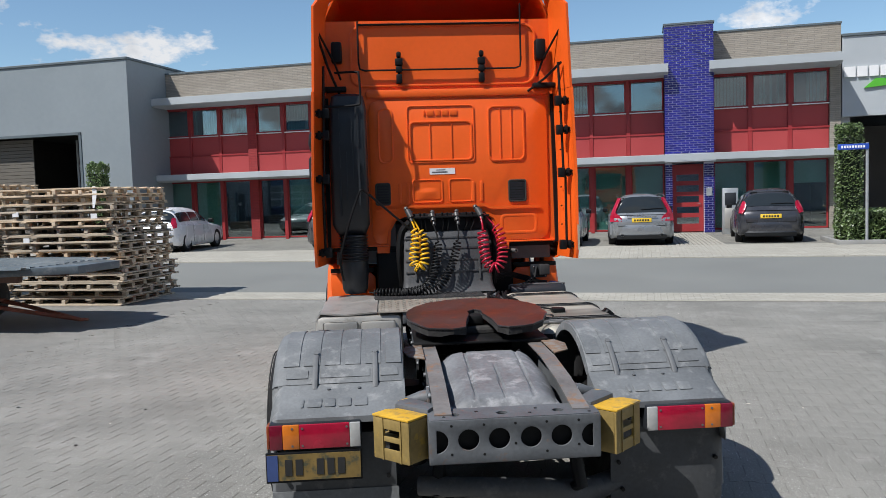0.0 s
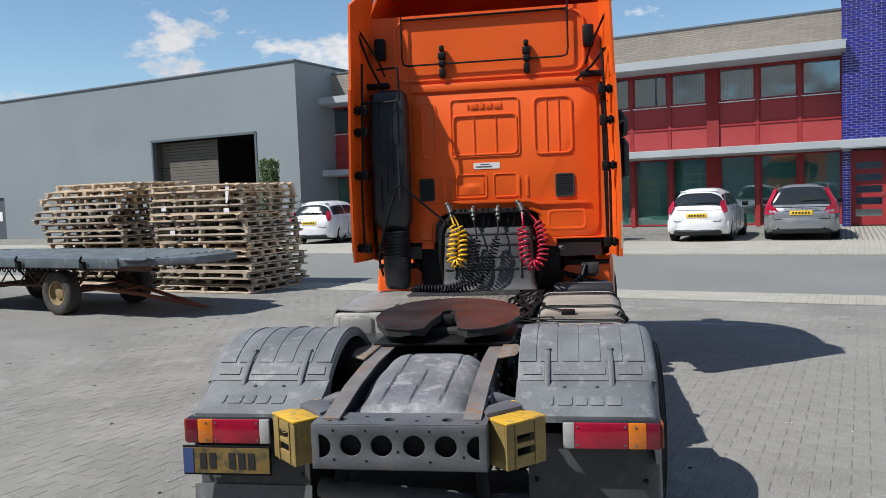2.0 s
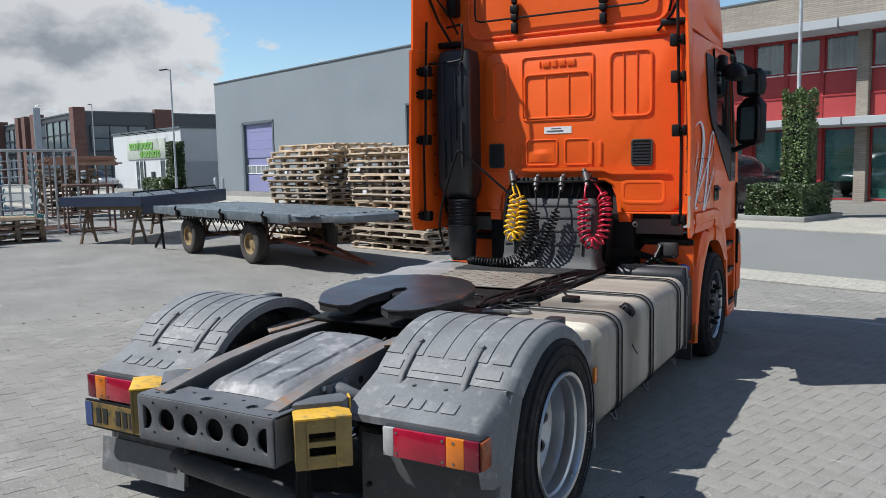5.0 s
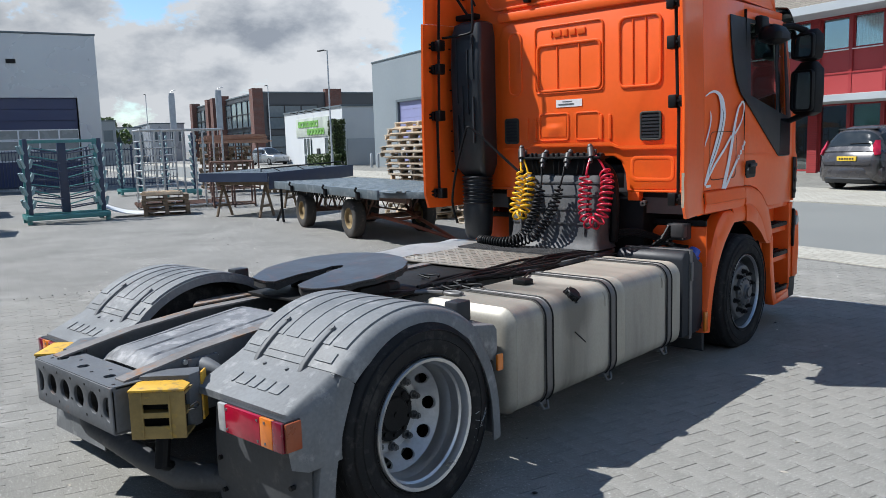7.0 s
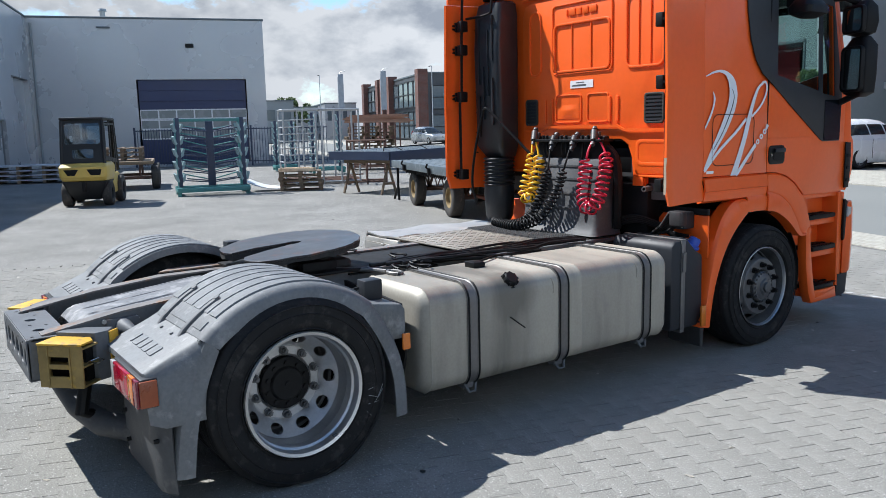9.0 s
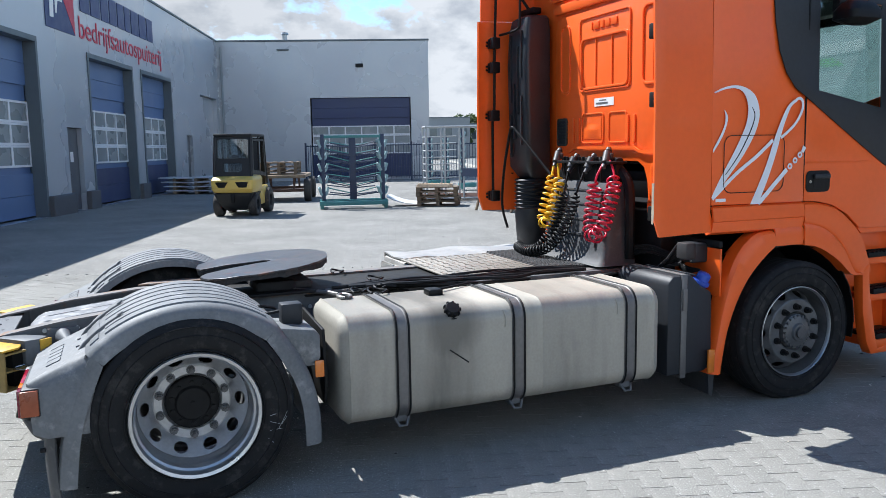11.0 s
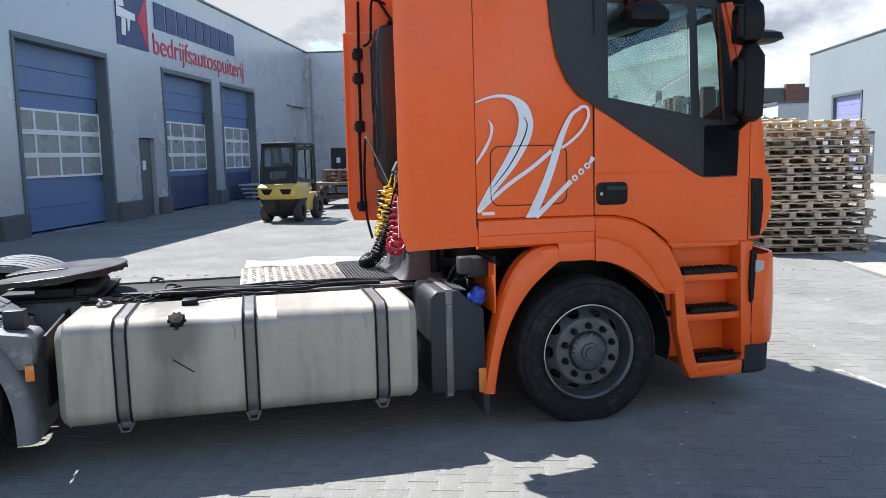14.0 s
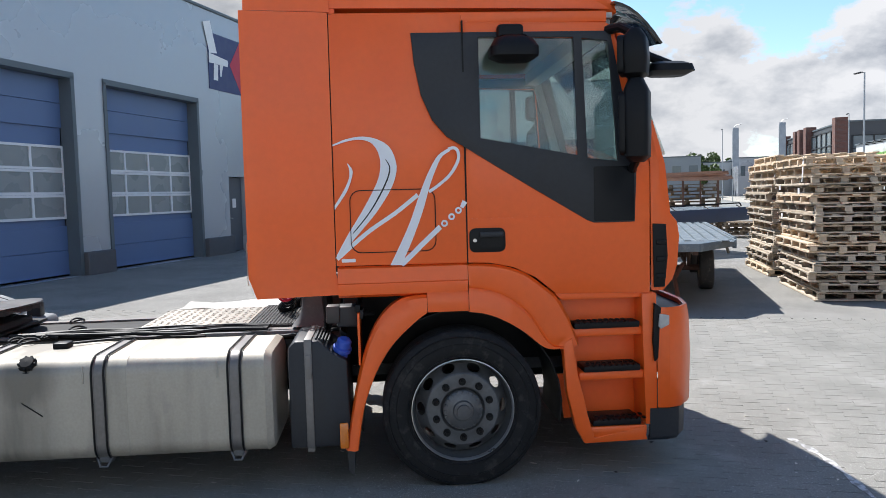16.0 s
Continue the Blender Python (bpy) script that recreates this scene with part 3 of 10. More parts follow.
def speckle(m, pale, scale, amount, at):
    """Pale grains of aggregate scattered over a paving material."""
    nd, ln = m.node_tree.nodes, m.node_tree.links
    bs = nd["Principled BSDF"]
    src = bs.inputs["Base Color"].links[0].from_socket
    tc, vo, mr, mx = nd.new("ShaderNodeTexCoord"), nd.new("ShaderNodeTexNoise"), nd.new("ShaderNodeMapRange"), nd.new("ShaderNodeMixRGB")
    vo.inputs["Scale"].default_value, vo.inputs["Detail"].default_value = scale, 2.0
    mr.inputs["From Min"].default_value, mr.inputs["From Max"].default_value = at, at + 0.08
    mr.inputs["To Max"].default_value = amount
    mx.inputs["Color2"].default_value = (*pale, 1)
    ln.new(tc.outputs["Object"], vo.inputs["Vector"])
    ln.new(vo.outputs["Fac"], mr.inputs["Value"])
    ln.new(mr.outputs[0], mx.inputs["Fac"])
    ln.new(src, mx.inputs["Color1"])
    ln.new(mx.outputs[0], bs.inputs["Base Color"])


for paving in (PAVER, PAVED):
    speckle(paving, (0.66, 0.65, 0.62), 75.0, 0.9, 0.625)
    speckle(paving, (0.06, 0.06, 0.058), 60.0, 0.75, 0.645)
    speckle(paving, (0.33, 0.325, 0.30), 170.0, 0.75, 0.54)
    speckle(paving, (0.11, 0.108, 0.10), 140.0, 0.7, 0.56)
for paving in (PAVED, PAVER):
    paving.node_tree.nodes["Principled BSDF"].inputs["Specular IOR Level"].default_value = 0.12
    paving.node_tree.nodes["Principled BSDF"].inputs["Roughness"].default_value = 0.95
ROAD = mat("worn_grey_asphalt", (0.178, 0.183, 0.172), 0.85, var=0.1, scale=0.5, fine=60, bump=0.4)
PAVEMENT = brick_mat("pale_concrete_paving", (0.40, 0.38, 0.325), (0.34, 0.325, 0.275), (0.19, 0.18, 0.155), 0.21, 0.105, 0.012, plan=True, bump=0.3, var=0.1)
PARKING = brick_mat("grey_parking_pavers", (0.235, 0.23, 0.20), (0.18, 0.175, 0.155), (0.095, 0.09, 0.08), 0.21, 0.105, 0.014, plan=True, bump=0.3, var=0.15)

bm = B()
vs = [-1500, -60, 0, 8.35] + [9.3 + 8.0 * k / 12 for k in range(13)] + [24.6, 60, 1800]
sheet(bm, [[(u, v, rise(v) - 0.007) for v in vs] for u in (-1800, -300, 0, 300, 1800)])
ground = part("ground", bm, PAVED, label="grey interlocking concrete pavers of a works yard", at=STREET)
tagged(ground, category="ground", kind="structure")
bm = strip(B(), 9.32, 14.35, -0.003)
tagged(part("road", bm, ROAD, label="worn light grey asphalt road", at=STREET), category="road", kind="structure")
bm = B()
for v0, v1 in ((8.35, 9.3),):
    box(bm, -200, 200, v0, v1, -0.1, 0.006, 0.004, 1)
tagged(part("kerb", bm, PAVEMENT, label="pale concrete kerb strip along the yard", at=STREET), category="kerb", kind="structure")
bm = B()
sheet(bm, [[(u, v, rise(v) + z) for v, z in ((14.36, -0.1), (14.36, 0.02), (14.5, 0.028), (15.5, 0.02), (16.5, 0.012), (17.55, 0.006), (17.55, -0.1))] for u in (-200, 200)])
tagged(part("pavement", bm, PAVEMENT, label="pale concrete slab pavement beside the road", at=STREET), category="pavement", kind="structure")
bm = strip(B(), 17.56, 24.5, -0.002, -60, 40, 2)
strips = B()
for k in range(11):
    loft(strips, [[(2.36 + (u - 2.36) + (v - 17.6) * -0.02, v, rise(v) + z) for u, z in ((1.72 + k * 0.118, -0.004), (1.725 + k * 0.118, 0.010), (1.80 + k * 0.118, 0.010), (1.805 + k * 0.118, -0.004))] for v in (17.58, 20.0, 23.6)])
tagged(part("entrance_path", strips, PAVEMENT, label="pale ribbed paving strip leading to the red door", at=STREET), category="path", kind="structure")
tagged(part("parking", bm, PARKING, label="grey brick-paved parking bays before the office", at=STREET), category="parking", kind="structure")


# ---- office with red panels, brick parapet and a blue brick stair tower ----
OFFICE_V = 24.4
office = thing("office_building", "two-storey office with red panels, pale bands and a beige brick parapet", "building", STREET)
Z0 = 0.25
bm = B()
box(bm, -18.95, 7.26, OFFICE_V + 0.02, OFFICE_V + 0.3, 5.98, 7.06)
box(bm, -18.95, -18.65, OFFICE_V + 0.3, OFFICE_V + 14, Z0, 7.06)
box(bm, 6.96, 7.26, OFFICE_V + 0.3, OFFICE_V + 14, Z0, 7.06)
box(bm, -18.65, 6.96, OFFICE_V + 13.7, OFFICE_V + 14, Z0, 7.06)
part("parapet_wall", bm, BRICK_BEIGE, office, "grey-beige long-format brick")
bm = B()
box(bm, -18.97, 1.62, OFFICE_V - 0.01, OFFICE_V + 0.34, 7.06, 7.13, 0.01, 1)
box(bm, 3.22, 7.28, OFFICE_V - 0.01, OFFICE_V + 0.34, 7.06, 7.13, 0.01, 1)
part("roof_trim", bm, ROOF_TRIM, office)
bm = B()
box(bm, -18.65, 6.96, OFFICE_V + 0.3, OFFICE_V + 13.7, 6.55, 6.7)
part("roof", bm, ROOF_TRIM, office)
# brick piers at the ends and in the middle
bm = B()
for u0, u1 in ((-18.95, -18.42), (-6.78, -6.42), (6.92, 7.26)):
    box(bm, u0, u1, OFFICE_V - 0.12 if u0 == -6.78 else OFFICE_V, OFFICE_V + 0.3, Z0, 5.98)
part("brick_pier", bm, BRICK_BEIGE, office)
# pale canopies
for z0, z1, out in ((5.65, 6.0, 1.05), (2.66, 2.95, 0.955)):
    for u0, u1 in ((-19.1, -7.05), (-7.0, 1.72), (3.05, 7.1)) if z0 > 4 else ((-19.1, -6.9), (-6.85, 7.1)):
        bm = B()
        loft(bm, [[(u, OFFICE_V - out, z0 + 0.06), (u, OFFICE_V - out, z1 - 0.02), (u, OFFICE_V - out + 0.1, z1), (u, OFFICE_V + 0.01, z1), (u, OFFICE_V + 0.01, z0), (u, OFFICE_V - out + 0.15, z0)] for u in (u0, u1)])
        part("canopy", bm, PALE_METAL, office, "pale grey metal band")


def office_window(u0, u1, z0, z1, glass, deep=0.12, frame=0.055):
    bm = B()
    v = OFFICE_V + deep
    plate(bm, [(u0, z0), (u1, z0), (u1, z1), (u0, z1)], [[(u0 + frame, z0 + frame), (u1 - frame, z0 + frame), (u1 - frame, z1 - frame), (u0 + frame, z1 - frame)]], "y", v - 0.03, v + 0.04)
    w = part("window", bm, RED_FRAME, office)
    bm = B()
    box(bm, u0 + frame, u1 - frame, v + 0.0, v + 0.012, z0 + frame, z1 - frame)
    part("pane", bm, glass, w)
    if z0 > 4:
        bm = B()
        box(bm, u0 - 0.01, u1 + 0.01, v - 0.12, v - 0.03, z0 - 0.035, z0, 0.006, 1)
        part("sill", bm, WHITE, w, "white sill")
    return w


GAP = 0.13
bays = [(-18.4, -14.5), (-14.12, -10.62), (-10.25, -6.8), (-6.4, -2.55), (-2.15, 1.58), (3.22, 6.9)]
rng = random.Random(4)
for bay, (u0, u1) in enumerate(bays):
    wide = (u1 - u0 - 2 * GAP) / 3
    for k in range(3):
        a = u0 + k * (wide + GAP)
        office_window(a, a + wide, 4.5, 5.62, OFFICE_GLASS)
        for z0, z1 in ((3.73, 4.46), (2.97, 3.68)):
            bm = B()
            deep = 0.1 if z0 > 3.7 else 0.05
            box(bm, a, a + wide, OFFICE_V + deep, OFFICE_V + deep + 0.06, z0, z1, 0.008, 1)
            part("facade_panel", bm, RED_PANEL, office)
        office_window(a, a + wide, Z0 + 0.06, 2.66, SHOP_GLASS, 0.14)
        # blinds of differing drop behind the glass
        bm = B()
        drop = rng.choice((0.35, 0.5, 0.75, 1.0)) if bay not in (4, 3) else 1.0
        n = int(drop * 24)
        for j in range(n):
            z = 2.6 - j * 0.094
            box(bm, a + 0.06, a + wide - 0.06, OFFICE_V + 0.21, OFFICE_V + 0.235, z - 0.0905, z)
        if n and rng.random() < 0.75:
            part("blind", bm, BLIND, office, "lowered green-grey slatted blind")
        else:
            bm.free()
        if rng.random() < 0.5:
            bm = B()
            for j in range(int(wide / 0.11)):
                if rng.random() < 0.8:
                    box(bm, a + 0.05 + j * 0.11, a + 0.13 + j * 0.11, OFFICE_V + 0.3, OFFICE_V + 0.33, 4.55, 5.6)
            part("curtain", bm, BLIND, office, "pale vertical slat curtain")
    bm = B()
    for k in (1, 2):
        a = u0 + k * (wide + GAP) - GAP
        box(bm, a, a + GAP, OFFICE_V + 0.03, OFFICE_V + 0.2, Z0, 2.66, 0.006, 1)
        box(bm, a, a + GAP, OFFICE_V + 0.03, OFFICE_V + 0.2, 2.95, 5.65, 0.006, 1)
    box(bm, u0 - 0.02, u1 + 0.02, OFFICE_V + 0.02, OFFICE_V + 0.12, 3.675, 3.735, 0.004, 1)
    box(bm, u0 - 0.02, u1 + 0.02, OFFICE_V + 0.02, OFFICE_V + 0.2, 5.6, 5.66)
    part("mullion", bm, RED_FRAME, office)
bm = B()
for u0, u1 in ((-14.5, -14.12), (-10.62, -10.25), (-2.55, -2.15)):
    box(bm, u0, u1, OFFICE_V - 0.02, OFFICE_V + 0.25, Z0, 5.65)
part("red_pier", bm, brick_mat("red_painted_brick", (0.30, 0.03, 0.03), (0.27, 0.028, 0.03), (0.2, 0.02, 0.02), 0.4, 0.065, 0.012, var=0.06), office, "red-painted brick pier")
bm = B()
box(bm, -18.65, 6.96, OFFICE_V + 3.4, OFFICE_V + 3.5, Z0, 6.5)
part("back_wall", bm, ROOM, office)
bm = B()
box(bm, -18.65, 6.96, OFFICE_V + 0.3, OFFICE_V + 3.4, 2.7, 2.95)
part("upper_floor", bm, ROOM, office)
bm = B()
box(bm, -18.65, 6.96, OFFICE_V + 0.05, OFFICE_V + 3.4, Z0 - 0.1, Z0 + 0.04)
part("floor_slab", bm, CONCRETE, office)

# the stair tower with its red door
TOWER_V = 23.75
tower = thing("stair_tower", "blue glazed brick stair tower with a red entrance door", "tower", STREET)
bm = B()
box(bm, 1.615, 3.185, TOWER_V + 0.02, OFFICE_V + 0.6, 2.97, 7.3)
for u0, u1 in ((1.615, 1.83), (2.87, 3.185)):
    box(bm, u0, u1, TOWER_V + 0.02, OFFICE_V + 0.3, Z0, 2.66)
box(bm, 1.615, 3.185, OFFICE_V + 0.3, OFFICE_V + 0.6, Z0, 2.97)
part("wall", bm, MORTAR_PALE, tower)
bm = B()
box(bm, 1.57, 3.23, TOWER_V - 0.04, OFFICE_V + 0.65, 7.3, 7.37, 0.01, 1)
part("cap", bm, ROOF_TRIM, tower, "dark metal cap")
DOOR_V = TOWER_V + 0.35
door = part("door", plate(B(), [(1.84, Z0 + 0.03), (2.86, Z0 + 0.03), (2.86, 2.6), (1.84, 2.6)], [rrect(1.97, 2.71, z, z + 0.22, 0.02) for z in (0.55, 0.92, 1.29, 1.66, 2.03)], "y", DOOR_V, DOOR_V + 0.06), RED_FRAME, tower, "red door with five narrow glass slots")
bm = B()
for z in (0.55, 0.92, 1.29, 1.66, 2.03):
    box(bm, 1.97, 2.71, DOOR_V + 0.02, DOOR_V + 0.03, z, z + 0.22)
part("pane", bm, OFFICE_GLASS, door)
bm = B()
tube(bm, [(2.77, DOOR_V, 1.25), (2.77, DOOR_V - 0.06, 1.25), (2.66, DOOR_V - 0.06, 1.25)], 0.014)
part("handle", bm, CHROME, door)
bm = B()
box(bm, 2.93, 3.12, TOWER_V - 0.03, TOWER_V + 0.01, 1.5, 1.78, 0.01, 1)
part("letter_panel", bm, GALV, tower, "metal doorbell panel")
bm = B()
box(bm, 1.57, 3.23, TOWER_V - 0.3, TOWER_V + 0.01, 2.675, 2.94, 0.01, 1)
part("canopy", bm, PALE_METAL, tower)


# ---- grey hall beside the office ----
def sectional_door(owner, place, wide, high, sections, material, glass_rows, cols, glass_z, lower=None, name="sectional_door"):
    """An overhead door in its own plane: x along, z up, facing -y. glass_z: from and to which height it is glazed."""
    d = part(name, box(B(), 0.0, wide, 0.052, 0.062, 0.0, high), material, owner)
    d.matrix_basis = place
    step = high / sections
    for k in range(sections):
        z0, z1 = k * step, (k + 1) * step
        if z1 <= glass_z[0] + 0.05 or z0 >= glass_z[1] - 0.05:
            bm = B()
            box(bm, 0, wide, 0.0, 0.05, z0 + 0.004, z1 - 0.004, 0.006, 1)
            part("door_section", bm, lower if lower and z1 <= glass_z[0] + 0.05 else material, d)
    h = (glass_z[1] - glass_z[0]) / glass_rows
    for r in range(glass_rows):
        z0 = glass_z[0] + r * h
        outer = [(0, z0 + 0.003), (wide, z0 + 0.003), (wide, z0 + h - 0.003), (0, z0 + h - 0.003)]
        cw = wide / cols
        holes = [rrect(c * cw + 0.035, (c + 1) * cw - 0.035, z0 + 0.06, z0 + h - 0.06, 0.02, 2) for c in range(cols)]
        part("glazed_section", plate(B(), outer, holes, "y", -0.004, 0.05), WINDOW_BAR, d)
        bm = B()
        box(bm, 0.02, wide - 0.02, 0.02, 0.03, z0 + 0.03, z0 + h - 0.03)
        part("pane", bm, DOOR_GLASS, d)
    return d


def clad_wall(bm, outer, holes, axis, a, b):
    return plate(bm, outer, holes, axis, a, b)


HALL_V = 21.9
hall = thing("warehouse_hall", "grey metal-clad warehouse with an open and a lilac overhead door", "warehouse", STREET)
G1 = [(-26.45, 0.2), (-20.38, 0.2), (-20.38, 4.6), (-26.45, 4.6)]
G2 = [(-43.0, 0.2), (-39.3, 0.2), (-39.3, 4.5), (-43.0, 4.5)]
G3 = [(-38.55, 0.2), (-37.6, 0.2), (-37.6, 2.42), (-38.55, 2.42)]
outer = [(-46.85, -0.1), (-18.12, -0.1), (-18.12, 7.32), (-46.85, 7.32)]
# the wall is cut at its openings: the sill parts are closed below
part("front_wall", plate(B(), outer, [G1, G2, G3], "y", HALL_V, HALL_V + 0.2), CLADDING, hall)
bm = B()
box(bm, -18.32, -18.12, HALL_V + 0.2, HALL_V + 20, -0.1, 7.32)
part("side_wall", bm, CLADDING, hall)
bm = B()
box(bm, -46.85, -46.65, HALL_V + 0.2, HALL_V + 20, -0.1, 7.32)
part("side_wall", bm, CLADDING, hall)
bm = B()
box(bm, -46.65, -18.32, HALL_V + 19.8, HALL_V + 20, -0.1, 7.32)
part("rear_wall", bm, CLADDING, hall)
bm = B()
box(bm, -46.9, -18.07, HALL_V - 0.05, HALL_V + 20.05, 7.32, 7.42, 0.02, 1)
part("roof", bm, ROOF_TRIM, hall, "flat roof with a dark metal edge")
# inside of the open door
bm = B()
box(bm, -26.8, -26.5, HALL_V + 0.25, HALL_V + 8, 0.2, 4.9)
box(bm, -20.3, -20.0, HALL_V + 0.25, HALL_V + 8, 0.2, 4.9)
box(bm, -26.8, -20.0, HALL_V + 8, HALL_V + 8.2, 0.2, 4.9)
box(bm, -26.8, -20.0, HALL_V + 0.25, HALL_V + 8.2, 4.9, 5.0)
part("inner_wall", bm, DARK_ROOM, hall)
bm = B()
box(bm, -26.8, -20.0, HALL_V + 0.2, HALL_V + 8, 0.16, 0.26)
part("inner_floor", bm, CONCRETE, hall)
bm = B()
for k in range(30):
    box(bm, -26.44, -23.0, HALL_V + 0.5, HALL_V + 0.55, 0.3 + k * 0.142, 0.3 + k * 0.142 + 0.13, 0.006, 1)
part("slatted_shutter", bm, mat("beige_shutter", (0.12, 0.108, 0.09), 0.7, var=0.1), hall, "beige slatted shutter half across the opening")
bm = B()
for u0, u1, z0, z1 in ((-26.53, -26.43, 0.25, 4.66), (-20.4, -20.3, 0.25, 4.66), (-26.53, -20.3, 4.58, 4.68)):
    box(bm, u0, u1, HALL_V - 0.03, HALL_V + 0.19, z0, z1)
part("door_surround", bm, ROOF_TRIM, hall)
rack = thing("storage_rack", "pale steel storage rack inside the hall", "rack", STREET @ pose(-21.6, HALL_V + 2.0, 0.26))
bm = B()
for x in (-0.5, 0.5):
    for y in (0, 0.8):
        box(bm, x - 0.05, x + 0.05, y - 0.05, y + 0.05, 0, 4.3)
part("upright", bm, GALV, rack)
for z in (1.2, 2.2, 3.2):
    bm = B()
    box(bm, -0.55, 0.55, -0.06, 0.86, z, z + 0.1)
    part("shelf", bm, GALV, rack)
sectional_door(hall, pose(-42.95, HALL_V + 0.12, 0.25), 3.6, 4.22, 8, DOOR_LILAC, 1, 6, (1.1, 1.65))
bm = B()
for u0, u1, z0, z1 in ((-43.2, -42.95, 0.25, 4.6), (-39.35, -39.2, 0.25, 4.6), (-43.2, -39.2, 4.46, 4.62)):
    box(bm, u0, u1, HALL_V - 0.04, HALL_V + 0.12, z0, z1)
part("door_surround", bm, ROOF_TRIM, hall)
bm = B()
box(bm, -38.53, -37.62, HALL_V + 0.08, HALL_V + 0.13, 0.25, 2.4)
d = part("door", bm, DOOR_GREY, hall, "slate grey door")
bm = B()
box(bm, -38.2, -37.95, HALL_V + 0.06, HALL_V + 0.079, 1.2, 1.7)
part("notice", bm, WHITE, d)


# ---- paint-shop hall along the yard's other side, with its end wing ----
SHOP_V, END_U, SHOP_H = -8.0, -39.8, 7.58
shop = thing("paint_shop_hall", "grey metal-clad works hall with blue overhead doors and a sign", "warehouse", STREET)
bays = [(-11.85, -7.5), (-17.27, -12.93), (-25.15, -20.83), (-30.25, -26.12)]
holes = [[(a, 0.0), (b, 0.0), (b, 4.72), (a, 4.72)] for a, b in bays]
holes += [[(-19.99, 0.0), (-18.93, 0.0), (-18.93, 2.46), (-19.99, 2.46)], [(-33.5, 0.0), (-32.5, 0.0), (-32.5, 2.46), (-33.5, 2.46)]]
holes += [[(-39.2, 0.0), (-35.48, 0.0), (-35.48, 4.5), (-39.2, 4.5)]]
outer = [(END_U, -0.2), (30.0, -0.2), (30.0, SHOP_H), (END_U, SHOP_H)]
part("front_wall", plate(B(), outer, holes, "y", SHOP_V - 0.35, SHOP_V), CLADDING_DARK, shop)
outer = [(SHOP_V - 0.0, -0.2), (3.52, -0.2), (3.52, SHOP_H), (SHOP_V - 0.0, SHOP_H)]
GATE = [(-3.05, 0.12), (2.5, 0.12), (2.5, 4.53), (-3.05, 4.53)]
END_DOOR = [(-6.83, 0.05), (-5.95, 0.05), (-5.95, 2.28), (-6.83, 2.28)]
part("end_wall", plate(B(), outer, [GATE, END_DOOR], "x", END_U - 0.25, END_U), CLADDING_DARK, shop)
bm = B()
box(bm, END_U - 18, END_U - 0.25, 3.27, 3.52, -0.2, SHOP_H)
part("side_wall", bm, CLADDING_DARK, shop)
bm = B()
box(bm, END_U - 18, END_U - 17.8, -28, 3.27, -0.2, SHOP_H)
box(bm, END_U - 17.8, 30, -28, -27.8, -0.2, SHOP_H)
box(bm, 29.8, 30, -27.8, SHOP_V - 0.35, -0.2, SHOP_H)
part("rear_wall", bm, CLADDING_DARK, shop)
bm = B()
box(bm, END_U - 18.05, END_U + 0.05, -28.05, 3.57, SHOP_H, SHOP_H + 0.1, 0.02, 1)
box(bm, END_U + 0.05, 30.05, -28.05, SHOP_V + 0.05, SHOP_H, SHOP_H + 0.1, 0.02, 1)
part("roof", bm, ROOF_TRIM, shop, "flat roof with a dark metal edge")
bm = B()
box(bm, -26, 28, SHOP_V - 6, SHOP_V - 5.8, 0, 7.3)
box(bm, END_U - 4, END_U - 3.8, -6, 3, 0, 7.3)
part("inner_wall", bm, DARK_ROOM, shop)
for a, b in bays:
    sectional_door(shop, pose(a + 0.1, SHOP_V - 0.3, 0.04) @ pose(b - a - 0.2, 0, 0, 0, 0, 180), b - a - 0.2, 4.62, 8, DOOR_BLUE, 3, 4, (1.32, 3.05), DOOR_NAVY if a < -20 else DOOR_BLUE)
    bm = B()
    for u0, u1, z0, z1 in ((a - 0.02, a + 0.1, 0, 4.72), (b - 0.1, b + 0.02, 0, 4.72), (a - 0.02, b + 0.02, 4.66, 4.8)):
        box(bm, u0, u1, SHOP_V - 0.32, SHOP_V + 0.03, z0, z1)
    part("door_surround", bm, ROOF_TRIM, shop)
sectional_door(shop, pose(END_U - 0.12, -2.98, 0.14, 0, 0, 90), 5.42, 4.37, 8, DOOR_NAVY, 3, 6, (1.28, 2.85))
bm = B()
box(bm, END_U - 0.14, END_U - 0.08, -6.81, -5.97, 0.06, 2.26, 0.005, 1)
d = part("door", bm, mat("near_black_door", (0.012, 0.014, 0.018), 0.4, var=0.2), shop, "near-black steel door")
part("notice", box(B(), END_U - 0.079, END_U - 0.072, -6.52, -6.30, 1.42, 1.72), WHITE, d)
for a, b in ((-19.97, -18.95), (-33.48, -32.52)):
    bm = B()
    box(bm, a, b, SHOP_V - 0.2, SHOP_V - 0.14, 0.02, 2.44, 0.005, 1)
    d = part("door", bm, DOOR_GREY, shop, "slate grey steel door")
    bm = B()
    tube(bm, [(b - 0.15, SHOP_V - 0.14, 1.1), (b - 0.15, SHOP_V - 0.08, 1.1), (b - 0.28, SHOP_V - 0.08, 1.1)], 0.012)
    part("handle", bm, CHROME, d)
    bm = B()
    box(bm, a + 0.4, a + 0.62, SHOP_V - 0.139, SHOP_V - 0.13, 1.45, 1.75)
    part("notice", bm, WHITE, d)
bm = B()
box(bm, -39.2, -35.48, SHOP_V - 0.3, SHOP_V - 0.25, 0.0, 4.48)
part("tall_door", bm, CLADDING_DARK, shop)
